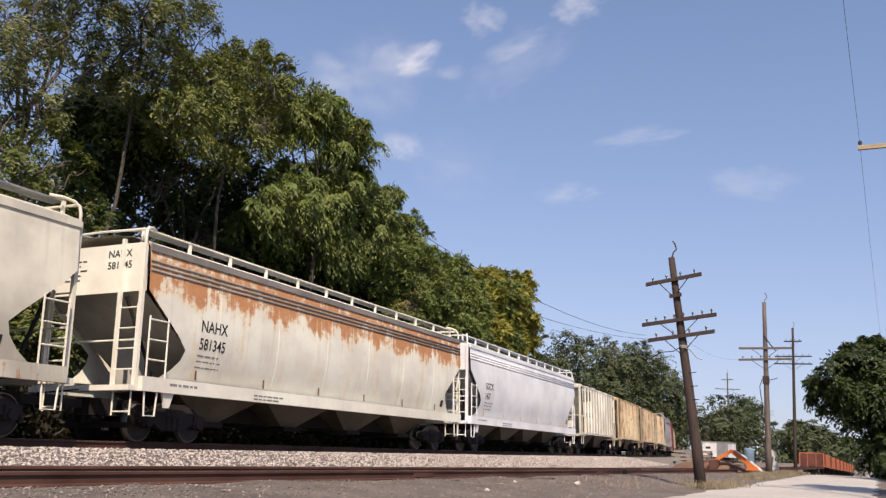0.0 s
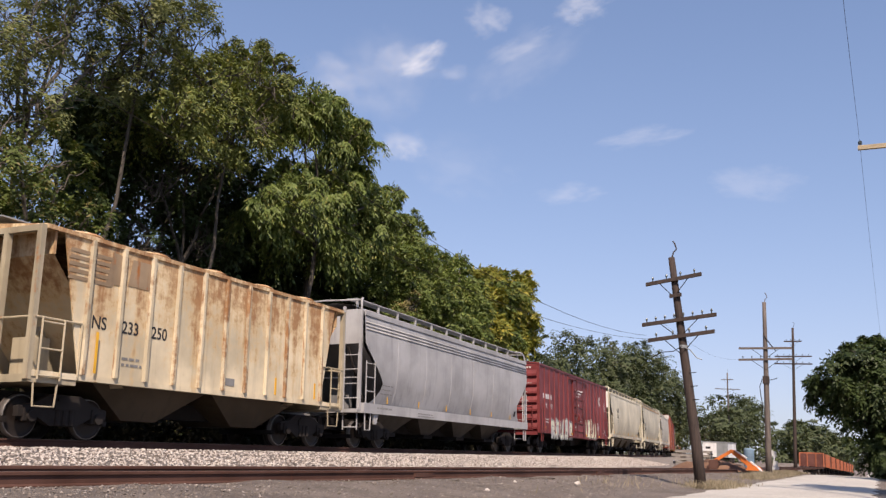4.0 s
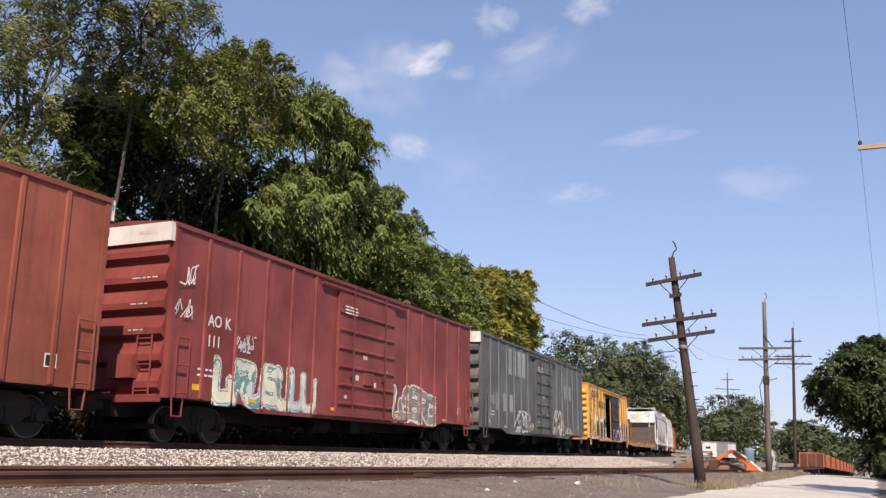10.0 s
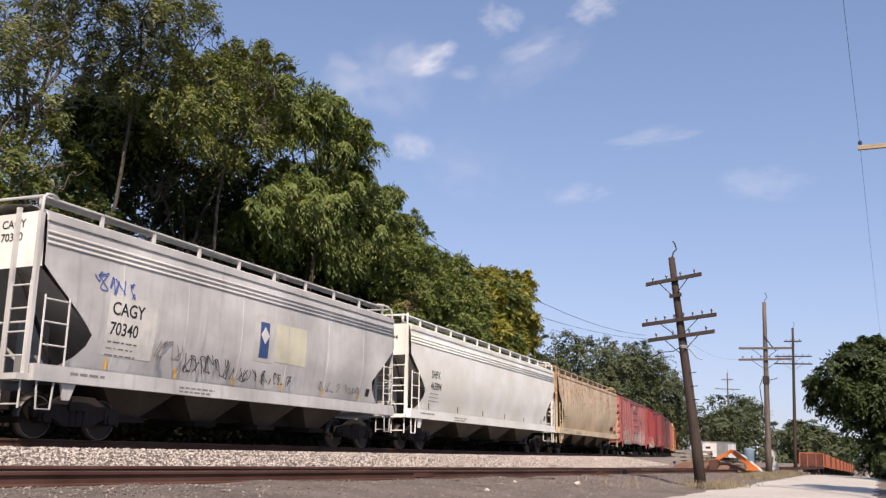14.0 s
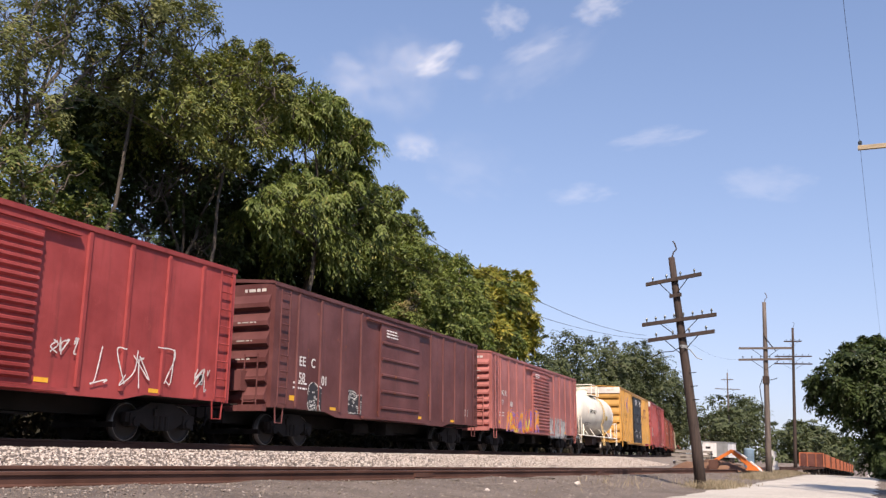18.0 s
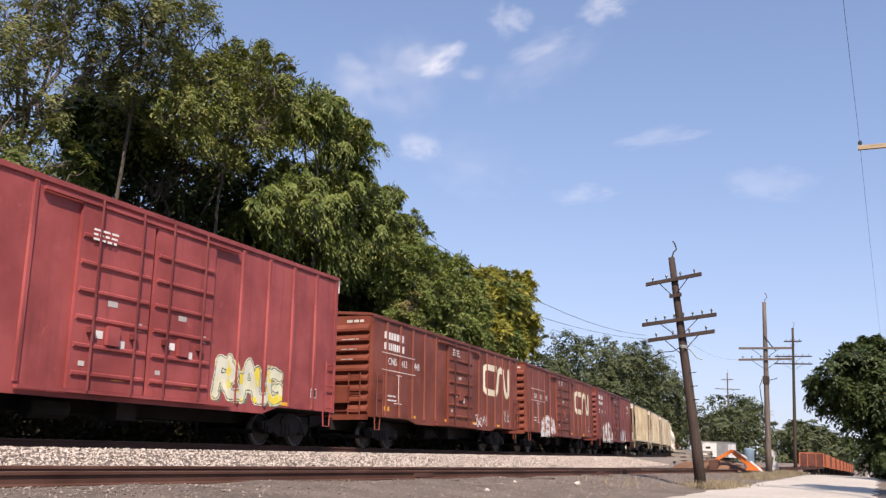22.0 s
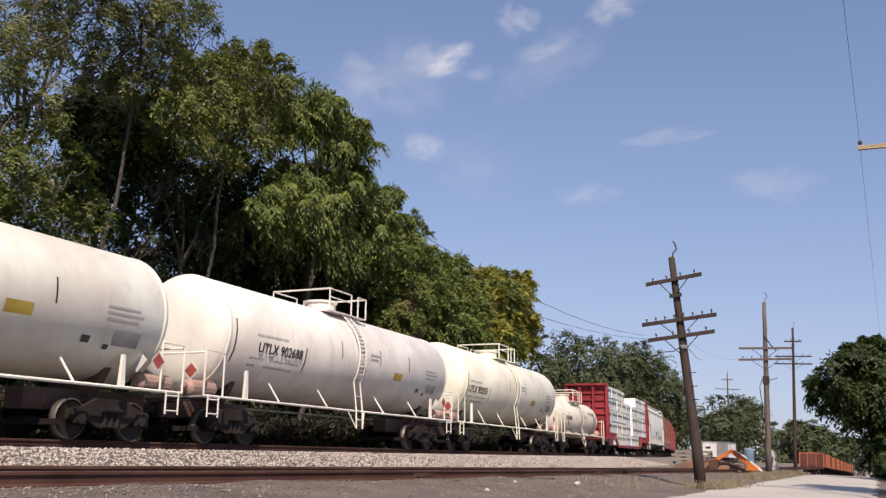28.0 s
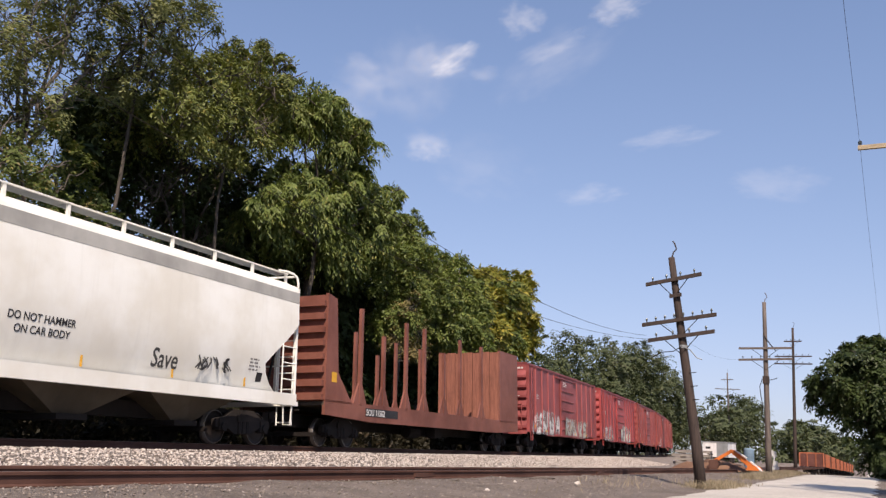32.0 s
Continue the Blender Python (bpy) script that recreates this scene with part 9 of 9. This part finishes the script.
def digger():
    M_OR = paint("digger_orange", (0.62, 0.16, 0.03), rust=0.15, grime=0.3)
    d = thing("backhoe", "orange digging arm and bucket parked in the yard", "excavator", Matrix.Translation((55, 0, 0.1)))
    part("boom", Shape().slab([(7.80, 1.22), (7.55, 1.20), (6.62, 0.42), (6.45, 0.20), (6.75, 0.22), (7.70, 0.98)], 0, -0.12, 0.12), M_OR, d)
    part("dipper", Shape().slab([(7.62, 1.12), (7.78, 1.22), (8.75, 0.62), (8.65, 0.48)], 0, -0.09, 0.09), M_OR, d)
    part("ram", Shape().tube((-0.2, 7.5, 1.16), (-0.2, 6.9, 0.78), 0.05), M_LETTER_W, d)
    part("bucket", Shape().slab([(8.5, 0.66), (8.95, 0.60), (9.0, 0.12), (8.6, 0.02), (8.45, 0.3)], 0, -0.35, 0.35), M_RAIL, d)
    part("body", Shape().slab([(6.15, 0.12), (6.95, 0.12), (6.80, 0.45), (6.35, 0.36)], 0, -0.4, 0.7), M_OR, d)
    part("stabiliser", Shape().tube((-0.3, 6.7, 0.6), (-0.4, 6.0, 0.02), 0.06), M_LETTER_W, d)
    return d


digger()


def yard_things():
    t = thing("trailer", "white box trailer with a grey end", "trailer", Matrix.Translation((95, 14.9, 0.1)))
    part("box", Shape().box(0, 5.5, -1.2, 1.25, 0.7, 2.15), M_LETTER_W, t)
    part("roof", Shape().box(-0.05, 5.55, -1.25, 1.3, 2.15, 2.22), M_GRATE, t)
    part("end_panel", Shape().box(-0.03, 0.0, -1.2, -0.1, 0.72, 2.12), M_GRATE, t, "grey end panel")
    part("window", Shape().box(-0.02, 0.0, 0.5, 0.95, 1.5, 1.7), M_BLACK, t)
    for x in (1.6, 3.4):
        part("wheel", Shape().lathe([(-1.25, 0.36), (-1.0, 0.36)], axis=1, n=16, centre=(x, 0, 0.36)), M_DARK, t)
    part("chassis", Shape().box(0.1, 5.4, -1.0, 1.0, 0.5, 0.7), M_DARK, t)
    d = thing("storage_tank", "blue-grey upright storage drum", "drum", Matrix.Translation((70, 8.66, 0.05)))
    part("shell", Shape().lathe([(0.0, 0.36), (1.42, 0.36), (1.5, 0.30), (1.52, 0.05)], axis=2, n=20), M_BLUED, d, soft=False)
    for z in (0.45, 0.95):
        part("hoop", Shape().lathe([(z - 0.03, 0.365), (z, 0.385), (z + 0.03, 0.365)], axis=2, n=20), M_BLUED, d)
    w = thing("signal_mast", "white-painted switch stand beside the lane", "switch stand", Matrix.Translation((65, 6.46, 0.05)))
    part("mast", Shape().tube((0, 0, 0), (0, 0, 1.35), 0.05), M_LETTER_W, w)
    part("target", Shape().slab([(-0.18, 0.95), (0.22, 1.05), (0.16, 1.42), (-0.12, 1.30)], 0, -0.02, 0.02), M_LETTER_W, w)
    part("stand", Shape().box(-0.2, 0.2, -0.28, 0.2, 0.0, 0.35).box(-0.1, 0.1, -0.2, 0.05, 0.35, 0.7), M_LETTER_W, w)
    g = np.random.default_rng(5)
    mound = Shape()
    rows = []
    for i in range(13):
        rows.append([])
        for j in range(17):
            u, v = i / 6 - 1, j / 8 - 1
            hh = max(0.0, 1 - u * u - v * v) ** 0.8 * 0.55 * (0.8 + 0.4 * g.uniform())
            rows[-1].append((56.2 + u * 1.4, 9.0 + v * 2.4, 0.12 + hh))
    m = new("dirt_mound", mound.sheet(rows).mesh("dirt_mound", M_RUSTDIRT, True))
    tagged(m, "low heap of rusty brown dirt", "dirt heap")


M_BLUED = paint("blue_drum", (0.16, 0.24, 0.32), grime=0.4, seed=3)
M_RUSTDIRT = earth("rusty_dirt", ((0.17, 0.085, 0.05), (0.24, 0.13, 0.08), (0.30, 0.2, 0.13)), 1.5, 0.8)
yard_things()


def ore_cars():
    body = paint("ore_orange", (0.34, 0.105, 0.05), rust=0.6, grime=0.5, seed=8)
    first = None
    dull = paint("rusted_end", (0.11, 0.036, 0.026), rust=0.5, grime=0.7, seed=9)
    L, h = 12.4, 6.2
    for i in range(8):
        m = pose(131.8 + i * 14.2, 8.05 - i * 0.03, ground_z(131.8 + i * 14.2, 8.05), 0, 0.848, 0)
        if first is None:
            c = thing("gondola", "rust-orange open freight car parked beside the lane", "gondola car", m, "parked freight cars")
            part("side_wall", Shape().box(-h, h, -1.45, -1.38, 1.0, 2.65), body, c)
            part("side_wall", Shape().box(-h, h, 1.38, 1.45, 1.0, 2.65), body, c)
            for s in (-1, 1):
                part("end_wall", Shape().box(s * h - 0.04, s * h + 0.04, -1.4, 1.4, 1.0, 2.58), dull, c, "dark rusted end sheet")
                part("end_cap", Shape().box(s * h - 0.07, s * h + 0.07, -1.45, 1.45, 2.56, 2.72), body, c)
                for y in (-1.4, -0.5, 0.5, 1.4):
                    part("end_post", Shape().box(s * h + min(0, s * 0.14), s * h + max(0, s * 0.14), y - 0.07, y + 0.07, 1.0, 2.65), body, c)
            for k in range(12):
                x = -h + 0.5 + k * (L - 1) / 11
                part("rib", Shape().box(x - 0.10, x + 0.10, -1.60, -1.45, 1.0, 2.6), dull if k in (0, 11) else body, c)
            part("floor", Shape().box(-h, h, -1.4, 1.4, 0.95, 1.1), M_DARK, c)
            running_gear(c, L + 0.8, 2.0, gear=False)
            first = c
        else:
            copy_thing(first, m)


ore_cars()


def grass_tufts():
    """Dry weeds along the lane's edge and round the pole's foot."""
    g = np.random.default_rng(12)
    spots = [(28.6, 4.6, 0.9, 1100), (30.4, 4.5, 0.9, 600), (44, 5.1, 2.0, 1100), (48, 5.2, 2.0, 1800), (53, 5.2, 2.2, 2800), (60, 5.4, 3.0, 2800), (70, 6.0, 5, 2600), (24, 6.2, 2, 60)]
    pts, dirs = [], []
    for x, y, r, n in spots:
        q = g.normal(size=(n, 2)) * np.array((r, 0.32))
        for a, b in q:
            pts.append((x + a, y + b, ground_z(x + a, y + b) - 0.01))
        d = g.normal(size=(n, 3)) * 0.45
        d[:, 2] = 1.0
        dirs.append(d)
    me = blade_mesh("dry_grass", np.array(pts), np.concatenate(dirs), 0.25, 0.011, L_STRAW, g)
    tagged(new("dry_grass", me), "dry straw-coloured grass along the lane", "grass", kind="stuff")
    n = 9000
    x = 25 + 150 * g.uniform(size=n) ** 1.5
    y = -0.25 - 5.5 * g.uniform(size=n) ** 1.3
    p = np.stack([x, y, [ground_z(a, b) - 0.01 for a, b in zip(x, y)]], 1)
    d = g.normal(size=(n, 3)) * 0.4
    d[:, 2] = 1.0
    me = blade_mesh("verge_grass", p, d, 0.26, 0.02, L_GREEN, g)
    tagged(new("verge_grass", me), "green grass on the lane's verge", "grass", kind="stuff")


L_STRAW = leafage("straw", (0.27, 0.215, 0.145), (0.40, 0.335, 0.235), (0.22, 0.18, 0.11), 0.2)
grass_tufts()


def litter():
    g = random.Random(6)
    for i, (x, y, l) in enumerate(((34.0, 9.9, 0.9), (37.5, 9.7, 1.3), (41, 9.3, 1.6))):
        z = ground_z(x, y) if y < 8 else RAIL_Z - 0.58
        p = new("broken_tie", Shape().box(-l / 2, l / 2, -0.09, 0.09, -0.02, 0.12).mesh("broken_tie", M_TIE))
        p.matrix_world = pose(x, y, z + 0.01, g.uniform(-4, 4), g.uniform(-3, 3), g.uniform(-30, 30))
        tagged(p, "broken dark piece of a timber tie", "timber")
    for x, y, r in ((21.0, 6.4, 0.09), (16.0, 6.6, 0.05), (19.0, 7.2, 0.045)):
        bm = bmesh.new()
        bmesh.ops.create_icosphere(bm, subdivisions=2, radius=r)
        for v in bm.verts:
            v.co *= 1 + 0.35 * noise.noise(v.co * 14)
            v.co.z *= 0.7
        me = bpy.data.meshes.new("rock")
        bm.to_mesh(me)
        bm.free()
        me.materials.append(M_STONE)
        o = new("rock", me)
        o.location = (x, y, ground_z(x, y) + r * 0.35)
        tagged(o, "pale loose rock on the dirt", "rock")


litter()


# ---- clouds, far and thin, drifting ----
def cloud_material():
    m = bpy.data.materials.new("thin_cloud")
    m.use_nodes = True
    nt = m.node_tree
    nt.nodes.clear()
    info = nt.nodes.new("ShaderNodeObjectInfo")
    raw = coords(nt)
    x, y, z = split_xyz(nt, raw)
    r2 = calc(nt, "ADD", calc(nt, "MULTIPLY", x, x), calc(nt, "MULTIPLY", y, y))
    n = add(nt, "ShaderNodeTexNoise", Scale=1.7, Detail=7.0, Roughness=0.58)
    vec = nt.nodes.new("ShaderNodeVectorMath")
    vec.operation = "ADD"
    nt.links.new(raw, vec.inputs[0])
    shift = nt.nodes.new("ShaderNodeCombineXYZ")
    nt.links.new(calc(nt, "MULTIPLY", info.outputs["Random"], 40.0), shift.inputs[2])
    nt.links.new(shift.outputs[0], vec.inputs[1])
    nt.links.new(vec.outputs[0], n.inputs["Vector"])
    body = calc(nt, "SUBTRACT", calc(nt, "MULTIPLY", n.outputs["Fac"], 1.7), calc(nt, "MULTIPLY", r2, 0.95))
    alpha = calc(nt, "MULTIPLY", ramp(nt, body, 0.25, 1.25), split_xyz(nt, info.outputs["Color"])[0])
    em = add(nt, "ShaderNodeEmission", Strength=CLOUD_GLOW)
    em.inputs["Color"].default_value = (0.97, 0.97, 1.0, 1)
    tr = nt.nodes.new("ShaderNodeBsdfTransparent")
    mx = nt.nodes.new("ShaderNodeMixShader")
    nt.links.new(alpha, mx.inputs[0])
    nt.links.new(tr.outputs[0], mx.inputs[1])
    nt.links.new(em.outputs[0], mx.inputs[2])
    out = nt.nodes.new("ShaderNodeOutputMaterial")
    nt.links.new(mx.outputs[0], out.inputs["Surface"])
    return m


CLOUD_GLOW = 0.80
CLOUDS = []


def add_clouds():
    mat = cloud_material()
    n = 40
    disc = Shape()
    disc.v = [(0, 0, 0)] + [(math.cos(6.28319 * i / n) * 1.3, math.sin(6.28319 * i / n) * 1.3, 0) for i in range(n)]
    disc.f = [(0, 1 + i, 1 + (i + 1) % n) for i in range(n)]
    me = disc.mesh("cloud", mat)
    for x, y, z, sx, sy, turn, a in CLOUD_ROWS:
        o = new("cloud", me)
        o.scale = (sx, sy, 1)
        o.color = (a, a, a, 1)
        tagged(o, "thin white wisp of cloud", "cloud", "drifting clouds", kind="structure")
        CLOUDS.append((o, Vector((x, y, z)), turn))


CLOUD_ROWS = [(1810, 966, 900, 171, 75, -131, 0.58), (1780, 1020, 901, 148, 73, -138, 0.22), (1838, 1215, 902, 236, 123, 26, 0.25), (1672, 738, 903, 121, 73, 24, 0.29),
              (1823, 717, 904, 167, 64, -125, 0.20), (1695, 529, 905, 110, 77, -134, 0.36), (2372, 1311, 906, 251, 105, 27, 0.36), (3066, 982, 907, 225, 154, -144, 0.18),
              (2538, 599, 908, 195, 129, -111, 0.18), (1924, 921, 909, 84, 52, -138, 0.22), (3136, 336, 910, 318, 215, -3, 0.14), (2032, 1393, 911, 295, 118, -151, 0.18),
              (1900, 1130, 912, 420, 210, 30, 0.15), (1950, 760, 913, 380, 150, -140, 0.12), (2700, 1250, 914, 520, 240, 20, 0.10)]
add_clouds()


# ---- what moves ----
def motions():
    """The train runs by on the bend; the clouds drift."""
    for ob, middle in TRAIN:
        walk(ob, [(t, car_pose(middle, t)) for t in range(0, 33, 2)])
    for ob, place, turn in CLOUDS:
        walk(ob, [(0, pose(*place, 0, 0, turn)), (32, pose(*(place + Vector((35, -77, 0))), 0, 0, turn))])


motions()
